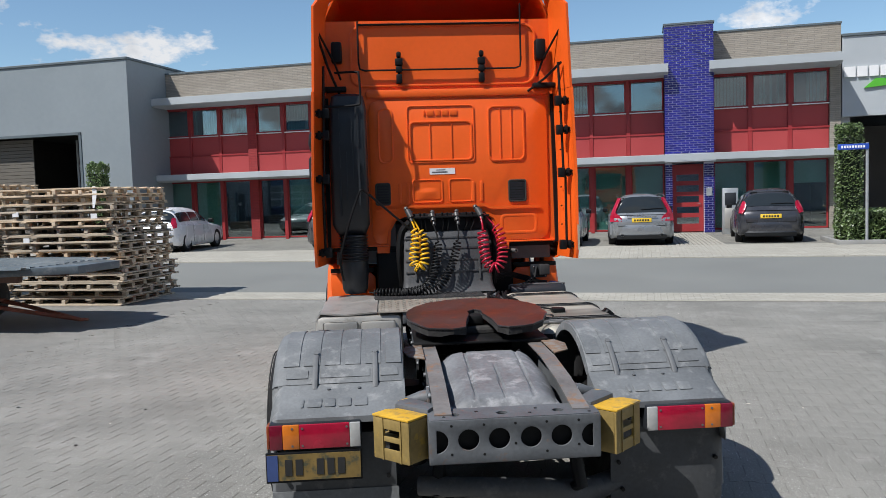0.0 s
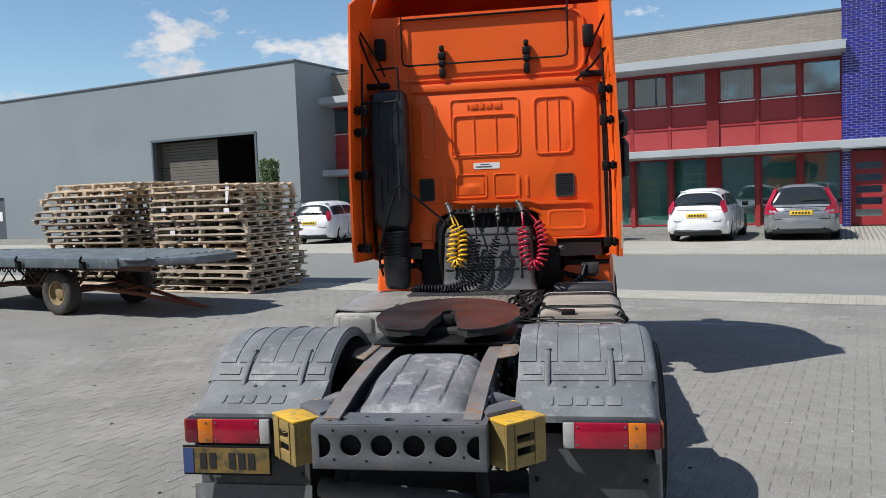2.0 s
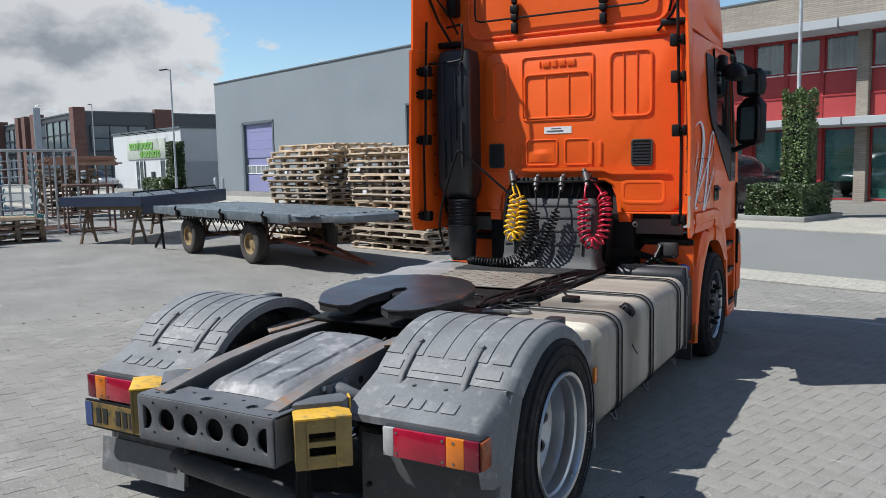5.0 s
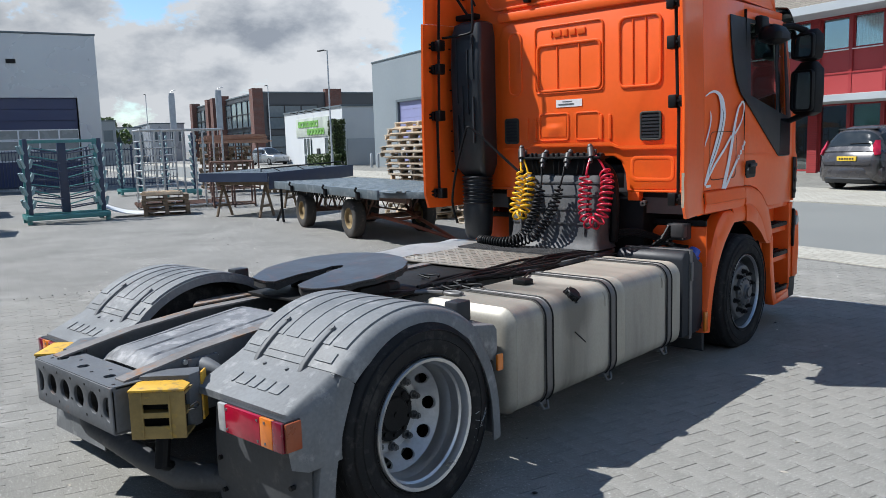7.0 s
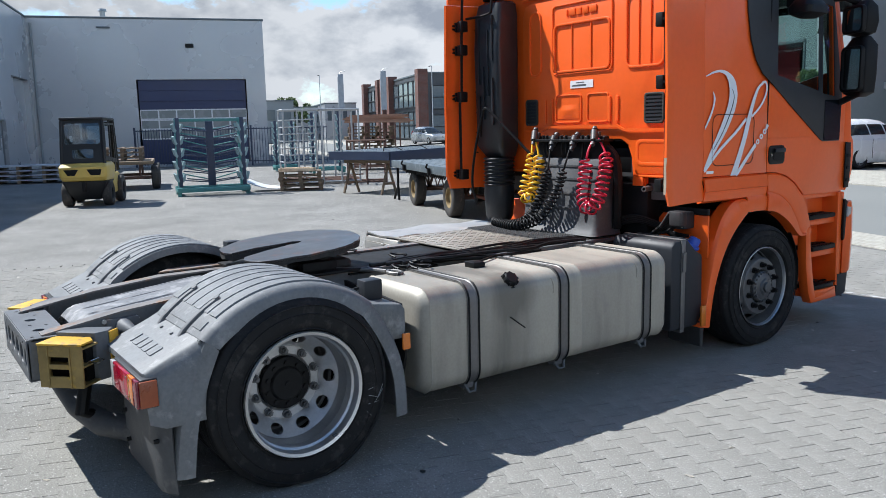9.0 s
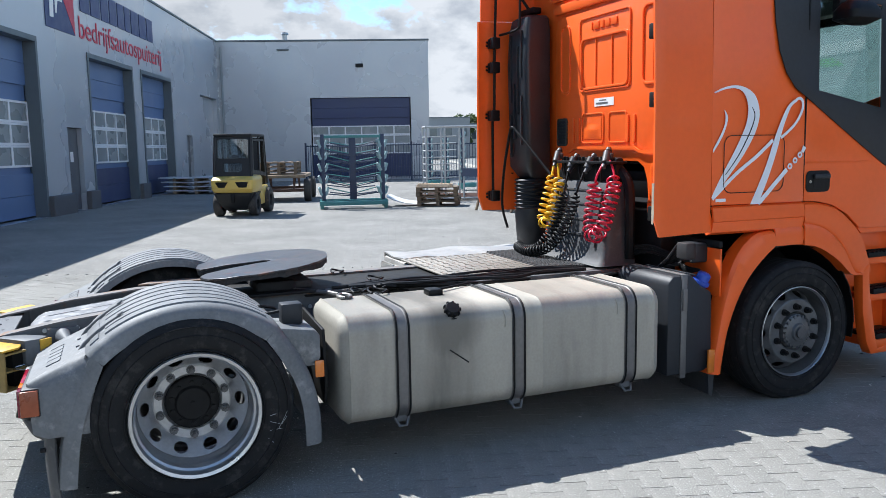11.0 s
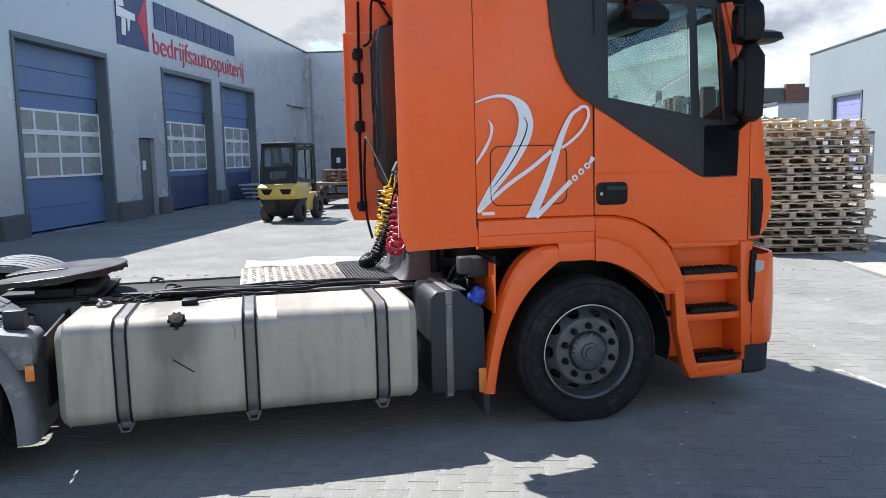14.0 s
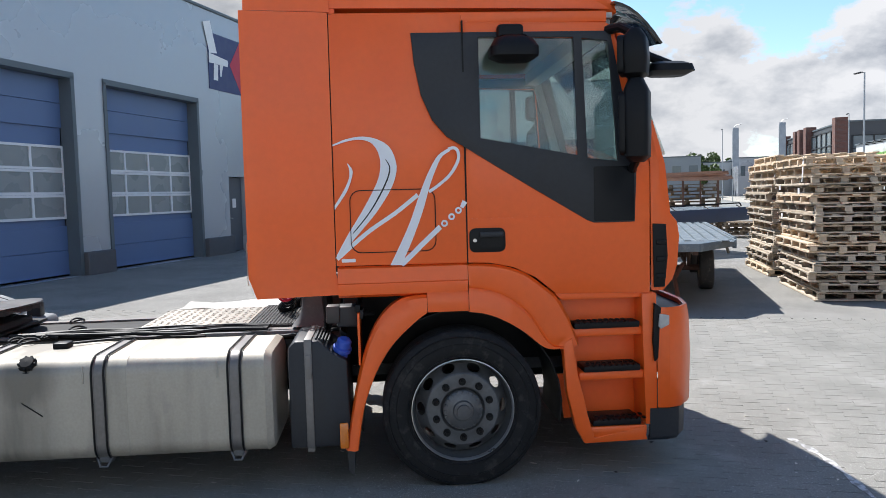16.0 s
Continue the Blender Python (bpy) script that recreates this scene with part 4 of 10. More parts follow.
for u0, u1 in ((-12.9, -11.88), (-18.9, -17.3), (-20.8, -20.02), (-26.09, -25.18), (-32.4, -30.28)):
    bm = B()
    box(bm, u0, u1, SHOP_V, SHOP_V + 0.16, -0.05, 0.55, 0.02, 1)
    part("plinth", bm, PLINTH, shop, "dark concrete plinth block")
bm = B()
tube(bm, [(END_U + 0.09, SHOP_V + 0.22, 7.3), (END_U + 0.09, SHOP_V + 0.22, 0)], 0.06)
part("downpipe", bm, CLADDING, shop)
bm = B()
box(bm, END_U, END_U + 0.09, -0.5, -0.08, 6.16, 6.36, 0.02, 1)
part("wall_lamp", bm, BLACK, shop)
bm = B()
box(bm, END_U, END_U + 0.12, -4.75, -4.1, 7.1, 7.18, 0.02, 1)
part("vent_hood", bm, ROOF_TRIM, shop)
bm = B()
box(bm, -29.3, -27.4, SHOP_V - 3.5, SHOP_V - 1.8, SHOP_H + 0.1, 8.6, 0.03, 1)
box(bm, -29.4, -27.3, SHOP_V - 3.6, SHOP_V - 1.7, 8.5, 8.66, 0.03, 1)
part("roof_vent", bm, mat("blue_grey_vent", (0.12, 0.2, 0.27), 0.5), shop, "blue-grey roof ventilation box")
bm = B()
cyl(bm, (END_U - 4, -4.8, 7.4), (END_U - 4, -4.8, 8.5), 0.14)
cyl(bm, (END_U - 4, -4.8, 8.5), (END_U - 4, -4.8, 8.62), 0.24, 16, 0.2)
part("flue", bm, GALV, shop)
# wall sign: a square emblem and two lines of lettering
SIGN_BLUE = mat("dark_blue_sign_paint", (0.03, 0.045, 0.14), 0.5, var=0.05)
SIGN_RED = mat("red_sign_paint", (0.50, 0.02, 0.05), 0.5, var=0.05)
sign = thing("wall_sign", "company sign with a blue and red spray-gun emblem and red lettering", "sign", STREET @ pose(0.46, SHOP_V, -0.02, 0, 0, 0))


def flat_poly(bm, pts, y0, y1):
    return plate(bm, pts, [], "y", y0, y1)


bm = flat_poly(B(), [(-18.45, 5.2), (-20.45, 5.2), (-20.45, 6.95), (-18.45, 6.95)], 0.004, 0.02)
part("emblem_ground", bm, SIGN_BLUE, sign)
bm = flat_poly(B(), [(-20.46, 5.2), (-19.75, 6.1), (-20.46, 6.95)], 0.021, 0.028)
part("emblem_wedge", bm, SIGN_RED, sign)
bm = B()
flat_poly(bm, [(-18.5, 6.3), (-18.2, 7.2), (-18.6, 7.3), (-18.95, 6.35)], 0.029, 0.036)
flat_poly(bm, [(-18.45, 6.0), (-18.45, 6.3), (-19.6, 6.22), (-19.6, 6.02)], 0.037, 0.044)
flat_poly(bm, [(-18.75, 6.0), (-19.0, 6.0), (-18.95, 5.5), (-18.7, 5.5)], 0.029, 0.036)
flat_poly(bm, [(-19.1, 6.02), (-19.3, 6.02), (-19.18, 5.65), (-19.1, 5.65)], 0.029, 0.036)
part("emblem_gun", bm, WHITE, sign)
# the name is shown as plain blocks of its letters' size
bm = B()
x = -21.0
for k, w in enumerate((0.74, 0.78, 0.66, 0.66, 0.62, 0.56, 0.8, 0.8, 0.72)):
    lean = 0.0
    outer = [(x, 6.02), (x - w, 6.02), (x - w, 6.86), (x, 6.86)]
    hole = [(x - 0.2, 6.25), (x - w + 0.2, 6.25), (x - w + 0.2, 6.62), (x - 0.2, 6.62)]
    plate(bm, outer, [], "y", 0.004, 0.03)
    x -= w + 0.13
part("name_block", bm, SIGN_BLUE, sign)


def lettering(text, size, material, owner, m, width=None, depth=0.006, name="lettering"):
    cu = bpy.data.curves.new(name, "FONT")
    cu.body, cu.size, cu.extrude = text, size, depth
    ob = bpy.data.objects.new(name, cu)
    scene.collection.objects.link(ob)
    me = bpy.data.meshes.new_from_object(ob.evaluated_get(bpy.context.evaluated_depsgraph_get()))
    bpy.data.objects.remove(ob)
    bpy.data.curves.remove(cu)
    if width:
        xs = [v.co.x for v in me.vertices]
        f = width / (max(xs) - min(xs))
        for v in me.vertices:
            v.co.x *= f
    me.materials.clear()
    me.materials.append(material)
    ob = new(name, me)
    ob.parent = owner
    ob.matrix_basis = m
    return ob


lettering("bedrijfsautospuiterij", 0.95, SIGN_RED, sign, pose(-20.75, 0.012, 5.2, 90, 0, 180), 8.6)


# ---- the tractor truck: rear axle at y = 0, front axle at y = 3.8, right side at +x ----
truck = thing("tractor_truck", "orange tractor truck with empty fifth wheel and faded grey mudguards", "truck", pose(0, 0, 0))
WR = 0.465


def tyre_profile(r, w, bead):
    """Half-round tyre section about the axle: (radius, along) from the inner to the outer side."""
    return [(bead, -w * 0.40), (bead + 0.02, -w * 0.47), (r * 0.80, -w * 0.5), (r * 0.93, -w * 0.47), (r * 0.985, -w * 0.42), (r, -w * 0.36), (r, w * 0.36), (r * 0.985, w * 0.42), (r * 0.93, w * 0.47), (r * 0.80, w * 0.5), (bead + 0.02, w * 0.47), (bead, w * 0.40)]


def rim_holes(r, a, b, n=10):
    """Hand holes round the disc: ellipses a across and b along the circle."""
    loops = []
    for k in range(n):
        c, s = math.cos(2 * math.pi * (k + 0.5) / n), math.sin(2 * math.pi * (k + 0.5) / n)
        loops.append([(r * c + a * math.cos(q) * c - b * math.sin(q) * s, r * s + a * math.cos(q) * s + b * math.sin(q) * c) for q in [2 * math.pi * j / 12 for j in range(12)]])
    return loops


AXLE_Z = 0.447


def wheel(owner, x, y, side, front):
    """A wheel with tyre, rim, disc, hub and nuts. side: 1 for +x, -1 for -x."""
    turn = Matrix.Translation((x, y, AXLE_Z)) @ Matrix.Rotation(radians(90 * side), 4, "Y")
    w = 0.295
    bm = lathe(B(), tyre_profile(WR, w, 0.295), None, 56)
    # the tyre sits flat on the ground
    down = turn.to_3x3().inverted() @ Vector((0, 0, 1))
    for v in bm.verts:
        h = v.co.dot(down)
        if h < 0.004 - AXLE_Z:
            v.co += down * (0.004 - AXLE_Z - h)
    tyre = part("wheel", bm, TYRE, owner, "", 40, turn)
    for k in range(4):
        a = -w * 0.27 + k * w * 0.18
        part("tread_groove", lathe(B(), [(WR - 0.003, a - 0.005), (WR + 0.0012, a - 0.004), (WR + 0.0012, a + 0.004), (WR - 0.003, a + 0.005)], None, 56), BLACK, tyre)
    # raised rings on the outer wall
    for r in (0.318, 0.388, 0.432):
        part("sidewall_ring", lathe(B(), [(r - 0.004, w * 0.485), (r, w * 0.508), (r + 0.004, w * 0.485)], None, 56), TYRE, tyre)
    rim_mat = STEEL_RIM if front else ALU_RIM
    if front:
        lip = [(0.296, w * 0.36), (0.300, w * 0.44), (0.300, w * 0.47), (0.296, w * 0.475), (0.293, w * 0.46), (0.288, w * 0.40)]
        barrel = [(0.288, w * 0.40), (0.280, w * 0.30), (0.274, w * 0.05), (0.270, -w * 0.05), (0.270, -w * 0.40)]
        face, slope, ring_in = 0.028, 0.082, 0.212
        hub_r, hub_out = 0.118, 0.162
    else:
        lip = [(0.296, w * 0.36), (0.304, w * 0.45), (0.308, w * 0.49), (0.303, w * 0.525), (0.288, w * 0.51), (0.282, w * 0.45), (0.282, w * 0.37)]
        barrel = [(0.282, w * 0.37), (0.272, w * 0.34), (0.268, w * 0.20), (0.274, w * 0.16), (0.266, w * 0.08), (0.264, -w * 0.10), (0.262, -w * 0.14)]
        face, slope, ring_in = -w * 0.06, -0.085, 0.188
        hub_r, hub_out = 0.132, -0.055
    part("rim_lip", lathe(B(), lip, None, 56), ALU_RIM, tyre, "bright rim edge" if front else "")
    part("rim", lathe(B(), barrel, None, 56), rim_mat, tyre)
    holes = rim_holes(0.241, 0.022, 0.040) if front else rim_holes(0.227, 0.023, 0.035)
    bm = plate(B(), ring_pts(0, 0, 0.271 if front else 0.262, 56), holes + [ring_pts(0, 0, ring_in, 40)], "z", face - 0.014, face)
    for v in bm.verts:
        r = math.hypot(v.co.x, v.co.y)
        v.co.z += slope * max(0.0, min(1.0, (0.262 - r) / (0.262 - ring_in)))
    part("disc", bm, rim_mat if front else ALU_DULL, tyre)
    top = face + slope
    inner = [(ring_in + 0.002, top - 0.016), (ring_in + 0.002, top), (ring_in - 0.006, top + 0.006), (hub_r + 0.014, top + 0.006), (hub_r + 0.006, top - 0.004), (hub_r * 0.9, top - 0.03)]
    part("bolt_ring", lathe(B(), inner, None, 48), rim_mat if front else ALU_DULL, tyre)
    if front:
        bm = lathe(B(), [(0.001, hub_out + 0.018), (0.038, hub_out + 0.018), (0.040, hub_out + 0.004), (0.055, hub_out + 0.002), (0.062, hub_out - 0.012), (0.100, hub_out - 0.02), (0.114, hub_out - 0.032), (0.118, top - 0.03)], None, 32)
        for k in range(20):
            a = 2 * math.pi * k / 20
            cyl(bm, (0.105 * math.cos(a), 0.105 * math.sin(a), hub_out - 0.03), (0.105 * math.cos(a), 0.105 * math.sin(a), hub_out - 0.014), 0.008, 6)
    else:
        bm = lathe(B(), [(0.001, hub_out), (0.078, hub_out), (0.086, hub_out - 0.008), (0.088, hub_out - 0.014), (0.118, hub_out - 0.016), (0.130, hub_out - 0.024), (hub_r, top - 0.01)], None, 32)
        for k in range(10):
            a = 2 * math.pi * k / 10
            cyl(bm, (0.104 * math.cos(a), 0.104 * math.sin(a), hub_out - 0.018), (0.104 * math.cos(a), 0.104 * math.sin(a), hub_out - 0.004), 0.012, 6)
        cyl(bm, (0, 0, hub_out - 0.002), (0, 0, hub_out + 0.006), 0.014, 8)
    part("hub", bm, STEEL_RIM if front else DARK_METAL, tyre, "" if front else "greasy black hub")
    nut_r = 0.164
    for k in range(10):
        a = 2 * math.pi * k / 10
        c, s = nut_r * math.cos(a), nut_r * math.sin(a)
        bm = cyl(B(), (c, s, top - 0.004), (c, s, top + 0.016), 0.022, 12)
        cyl(bm, (c, s, top + 0.016), (c, s, top + 0.042), 0.0165, 6)
        cyl(bm, (c, s, top + 0.042), (c, s, top + 0.052), 0.009, 8)
        part("wheel_nut", bm, DARK_METAL if front else STEEL_RIM, tyre)
    part("drum", lathe(B(), [(0.001, min(face, top) - 0.05), (0.2, min(face, top) - 0.05), (0.2, min(face, top) - 0.12), (0.001, min(face, top) - 0.12)], None, 24), DARK_METAL, tyre)
    return tyre


for side in (1, -1):
    wheel(truck, side * 1.06, 3.8, side, True)
    wheel(truck, side * 1.095, 0.0, side, False)
    wheel(truck, side * 0.765, 0.0, side, False)
bm = B()
for y in (0.0, 3.8):
    cyl(bm, (-0.9, y, AXLE_Z), (0.9, y, AXLE_Z), 0.075)
lathe(bm, [(0.001, -0.2), (0.14, -0.19), (0.2, -0.06), (0.2, 0.06), (0.14, 0.19), (0.001, 0.2)], pose(0, 0, WR, 90, 0, 0), 20)
part("axle", bm, DARK_METAL, truck)

# chassis rails, their upper flanges rusty, and the pierced rear crossmember
RAIL_Z0, RAIL_Z1 = 0.50, 0.725
for s in (1, -1):
    # the rails rise from the tail to the coupling
    line = [(0.36, -0.98, 0.722), (0.36, -0.6, 0.785), (0.36, -0.2, 0.822), (0.36, 1.4, 0.828), (0.40, 2.2, 0.826), (0.40, 5.0, 0.826)]
    bm = loft(B(), [[(s * x, y, RAIL_Z0), (s * (x + 0.012), y, RAIL_Z0), (s * (x + 0.012), y, t - 0.002), (s * x, y, t - 0.002)] for x, y, t in line])
    loft(bm, [[(s * (x - 0.07), y, RAIL_Z0), (s * x, y, RAIL_Z0), (s * x, y, RAIL_Z0 + 0.01), (s * (x - 0.07), y, RAIL_Z0 + 0.01)] for x, y, t in line])
    rail = part("chassis_rail", bm, CHASSIS, truck)
    bm = loft(B(), [[(s * (x - 0.07), y, t - 0.002), (s * (x + 0.013), y, t - 0.002), (s * (x + 0.013), y, t + 0.008), (s * (x - 0.07), y, t + 0.008)] for x, y, t in line])
    part("upper_flange", bm, CHASSIS_TOP, rail, "rusty upper flange")
    bm = B()
    for k in range(26):
        y = -0.85 + k * 0.16
        x = 0.374 if y < 1.5 else 0.374 + min(1, (y - 1.4) / 0.8) * 0.04
        for z in (0.58, 0.66, 0.75):
            if (k * 7 + int(z * 100)) % 3:
                cyl(bm, (s * x, y, z), (s * (x + 0.012), y, z), 0.012, 8)
    part("bolt", bm, GALV, rail)
    # dark discs for the shade of web holes, bolt heads on its inner side
    bm = B()
    for y, z in ((-0.72, 0.66), (-0.46, 0.60), (-0.40, 0.72), (-0.30, 0.66), (-0.12, 0.74), (0.95, 0.70), (1.2, 0.72), (1.5, 0.66)):
        cyl(bm, (s * 0.371, y, z), (s * 0.3745, y, z), 0.018, 12)
    part("web_hole", bm, DARK_METAL, rail)
    bm = B()
    for y, z in ((1.02, 0.76), (1.12, 0.74), (1.22, 0.76), (1.30, 0.79), (1.36, 0.79), (1.42, 0.79), (1.62, 0.78), (1.68, 0.74), (0.98, 0.70), (1.55, 0.72)):
        cyl(bm, (s * 0.349, y, z), (s * 0.36, y, z), 0.011, 8)
    part("inner_bolt", bm, CHROME, rail)
    bm = plate(B(), [(s * 0.375, -0.20), (s * 0.375, 0.20), (s * 0.46, 0.20), (s * 0.50, 0.08), (s * 0.47, -0.12)], [], "z", 0.834, 0.844, 0.002)
    part("gusset_plate", bm, RUSTY_PLATE, rail, "rust-brown gusset plate")
    bm = plate(B(), [(0.06, 0.50), (0.32, 0.50), (0.32, 0.80), (0.20, 0.81), (0.10, 0.74)], [ring_pts(0.21, 0.66, 0.05, 12)], "x", s * 0.3755, s * 0.392, 0.003)
    part("spring_bracket", bm, DARK_METAL, rail)
outer = rrect(-0.405, 0.405, 0.515, 0.72, 0.012)
holes = [ring_pts(x, 0.625, 0.05, 20) for x in (-0.22, -0.075, 0.075, 0.22)]
holes += [arc(-0.36, 0.62, 0.055, -90, 90, 10) + [(-0.36, 0.675)], arc(0.36, 0.62, 0.055, 90, 270, 10)]
holes[4] = arc(-0.37, 0.62, 0.055, -90, 90, 10)
holes[5] = arc(0.37, 0.62, 0.055, 90, 270, 10)
cross = part("rear_crossmember", plate(B(), outer, holes, "y", -1.055, -1.04, 0.003), CHASSIS, truck, "grey pressed crossmember with round holes")
bm = plate(B(), rrect(-0.405, 0.405, -1.05, -0.86, 0.02), [ring_pts(x, -0.97, 0.028, 12) for x in (-0.28, -0.05, 0.22)], "z", 0.712, 0.724)
box(bm, -0.405, 0.405, -1.05, -0.9, 0.512, 0.522)
part("flange", bm, CHASSIS, cross)
# flat dark discs give the shade of small holes, the plate is uncut
bm = B()
for x, z in ((-0.30, 0.695), (-0.148, 0.695), (-0.148, 0.555), (0.0, 0.695), (0.0, 0.60), (0.148, 0.695), (0.148, 0.555), (0.30, 0.695), (0.30, 0.58), (-0.30, 0.56)):
    cyl(bm, (x, -1.0562, z), (x, -1.050, z), 0.0065, 8)
for x, y in ((-0.33, -1.0), (-0.17, -0.93), (0.08, -0.99), (0.12, -0.92), (0.31, -0.95), (0.36, -1.02)):
    cyl(bm, (x, y, 0.72), (x, y, 0.7252), 0.009, 8)
part("bolt_hole", bm, DARK_METAL, cross)
for x in (-0.4, 0.4):
    part("end_plate", box(B(), x - 0.005, x + 0.005, -1.052, -0.80, 0.515, 0.722, 0.003), CHASSIS, cross)
# added dark plate, stands in for the shade behind the round holes
part("backing", box(B(), -0.385, 0.385, -1.02, -1.0, 0.53, 0.705), DARK_METAL, cross)
# battery and air box cover between the rails
bm = B()
rows = []
for k in range(25):
    f = k / 24
    y = -0.80 + 0.86 * f
    end = 1 - max(0.0, (0.09 - f) / 0.09) ** 2 * 0.5 - max(0.0, (f - 0.88) / 0.12) ** 2 * 0.6
    row = []
    for q in range(-30, 31):
        x = 0.292 * q / 30
        z = 0.748 + 0.098 * f - 0.075 * abs(x / 0.292) ** 5 - 0.09 * (1 - end) - 0.016 * max(0.0, (abs(x) - 0.2) / 0.09) * math.sin(f * 9)
        for groove, f0 in ((-0.15, 0.06), (0.0, 0.06), (0.15, 0.06)):
            if abs(x - groove - 0.02 * f) < 0.0075 and f0 < f < (0.93 if groove else 0.62):
                z -= 0.011
        row.append((x, y, z))
    rows.append(row)
sheet(bm, rows, 0.02)
box(bm, -0.285, 0.285, -0.78, 0.02, 0.5, 0.70, 0.02)
part("battery_cover", bm, mat("dusty_plastic_cover", (0.165, 0.170, 0.178), 0.55, var=0.45, scale=3.5, bump=0.2, stain=(0.30, 0.30, 0.305), stain_at=0.58), truck, "dusty grey ribbed plastic cover")
bm = B()
rng = random.Random(9)
for k in range(6):
    y = 0.04 + 0.08 * rng.random()
    x = -0.2 + 0.4 * k / 5
    tube(bm, [(x, y, 0.75), (x + rng.uniform(-0.06, 0.06), y + 0.05, 0.79 + rng.uniform(-0.02, 0.02)), (x + rng.uniform(-0.1, 0.1), y + 0.15, 0.72)], 0.01 + 0.008 * rng.random(), 6)
part("air_hose", bm, BLACK, truck, "tangled black air lines")
# underside: tanks, springs and cross tubes
bm = B()
for y in (-0.72, 0.55, 1.35, 2.1, 2.9):
    cyl(bm, (-0.4, y, 0.6), (0.4, y, 0.6), 0.05)
box(bm, -0.33, 0.33, 2.2, 4.9, 0.42, 0.66, 0.05)
cyl(bm, (0, 0.25, 0.5), (0, 2.3, 0.62), 0.05)
part("crossmember", bm, DARK_METAL, truck)
for s in (1, -1):
    bm = B()
    for k, (y, z) in enumerate(((-0.35, 0.3), (0.42, 0.3))):
        lathe(bm, [(0.001, 0.26), (0.1, 0.26), (0.13, 0.22), (0.13, 0.12), (0.1, 0.06), (0.08, 0.0), (0.001, 0.0)], pose(s * 0.47, y, z), 18)
    part("air_spring", bm, BLACK, truck)
    bm = B()
    tube(bm, [(s * 0.385, -0.60, 0.715), (s * 0.42, -0.60, 0.715), (s * 0.47, -0.58, 0.70), (s * 0.62, -0.52, 0.64)], [0.045, 0.04, 0.031, 0.031], 12)
    box(bm, s * 0.374, s * 0.390, -0.68, -0.52, 0.64, 0.76, 0.004)
    part("mudguard_arm", bm, CHASSIS, truck)
    bm = B()
    tube(bm, [(s * 0.33, -0.78, 0.52), (s * 0.36, -0.83, 0.30), (s * 0.30, -0.72, 0.24)], 0.035, 10)
    part("lower_bracket", bm, BLACK, truck)
bm = B()
tube(bm, [(-0.45, -0.80, 0.33), (-0.3, -0.84, 0.33), (0.2, -0.82, 0.28), (0.36, -0.74, 0.22), (0.5, -0.62, 0.20), (0.66, -0.60, 0.24)], [0.05, 0.05, 0.055, 0.065, 0.065, 0.06], 12)
part("exhaust_pipe", bm, HUMP_GREY, truck)

# fifth wheel: a horseshoe plate with its entry slot to the rear, tipped back
FW_Y, FW_Z = 0.54, 0.992
TILT_FW = Matrix.Translation((0, FW_Y, FW_Z)) @ Matrix.Rotation(radians(4.8), 4, "X") @ Matrix.Translation((0, -FW_Y, -FW_Z))
rng = random.Random(14)
outline = [(0.455 * math.cos(radians(a)), FW_Y + 0.01 + 0.40 * math.sin(radians(a))) for a in range(0, 181, 6)]
outline += [(-0.46, FW_Y - 0.10), (-0.435, FW_Y - 0.20), (-0.40, FW_Y - 0.28), (-0.33, FW_Y - 0.36), (-0.26, FW_Y - 0.385), (-0.17, FW_Y - 0.395), (-0.105, FW_Y - 0.37)]
outline += [(-0.075, FW_Y - 0.22), (-0.05, FW_Y - 0.05), (-0.045, FW_Y + 0.02), (0.0, FW_Y + 0.06), (0.045, FW_Y + 0.02), (0.05, FW_Y - 0.05), (0.075, FW_Y - 0.22)]
outline += [(0.105, FW_Y - 0.37), (0.17, FW_Y - 0.395), (0.26, FW_Y - 0.385), (0.33, FW_Y - 0.36), (0.40, FW_Y - 0.28), (0.435, FW_Y - 0.20), (0.46, FW_Y - 0.10)]
outline = [(x + rng.uniform(-0.008, 0.006), y + rng.uniform(-0.008, 0.006)) for x, y in outline]


def ramped(bm):
    """Bends the two rear horns down a little and tips the plate."""
    for v in bm.verts:
        if v.co.y < FW_Y - 0.22:
            v.co.z -= (FW_Y - 0.22 - v.co.y) * 0.06
    bmesh.ops.transform(bm, matrix=TILT_FW, verts=bm.verts[:])
    return bm


fifth = part("fifth_wheel", ramped(plate(B(), outline, [], "z", FW_Z - 0.012, FW_Z, 0.003)), FIFTH_TOP, truck, "greasy black fifth-wheel coupling plate with rusty patches", 12)
bm = plate(B(), [(x * 0.988, FW_Y + (y - FW_Y) * 0.988) for x, y in outline], [], "z", FW_Z - 0.044, FW_Z - 0.0125)
for v in bm.verts:
    if v.co.z < FW_Z - 0.030:
        v.co.z += rng.uniform(-0.014, 0.012)
ramped(bm)
box(bm, -0.3, 0.3, FW_Y - 0.1, FW_Y + 0.25, FW_Z - 0.15, FW_Z - 0.09, 0.02)
part("skirt", bm, CRUST, fifth, "crusted old grease", 8)
bm = B()
box(bm, -0.05, 0.05, FW_Y - 0.05, FW_Y + 0.08, FW_Z - 0.085, FW_Z - 0.02, 0.015)
part("locking_jaw", bm, DARK_METAL, fifth, "grease-caked locking jaw")
bm = B()
for s in (1, -1):
    box(bm, s * 0.27 - 0.06, s * 0.27 + 0.06, FW_Y - 0.10, FW_Y + 0.14, 0.80, FW_Z - 0.08, 0.02)
box(bm, -0.42, 0.42, FW_Y - 0.35, FW_Y + 0.3, 0.838, 0.856, 0.005)
part("mounting", bm, DARK_METAL, fifth)
bm = B()
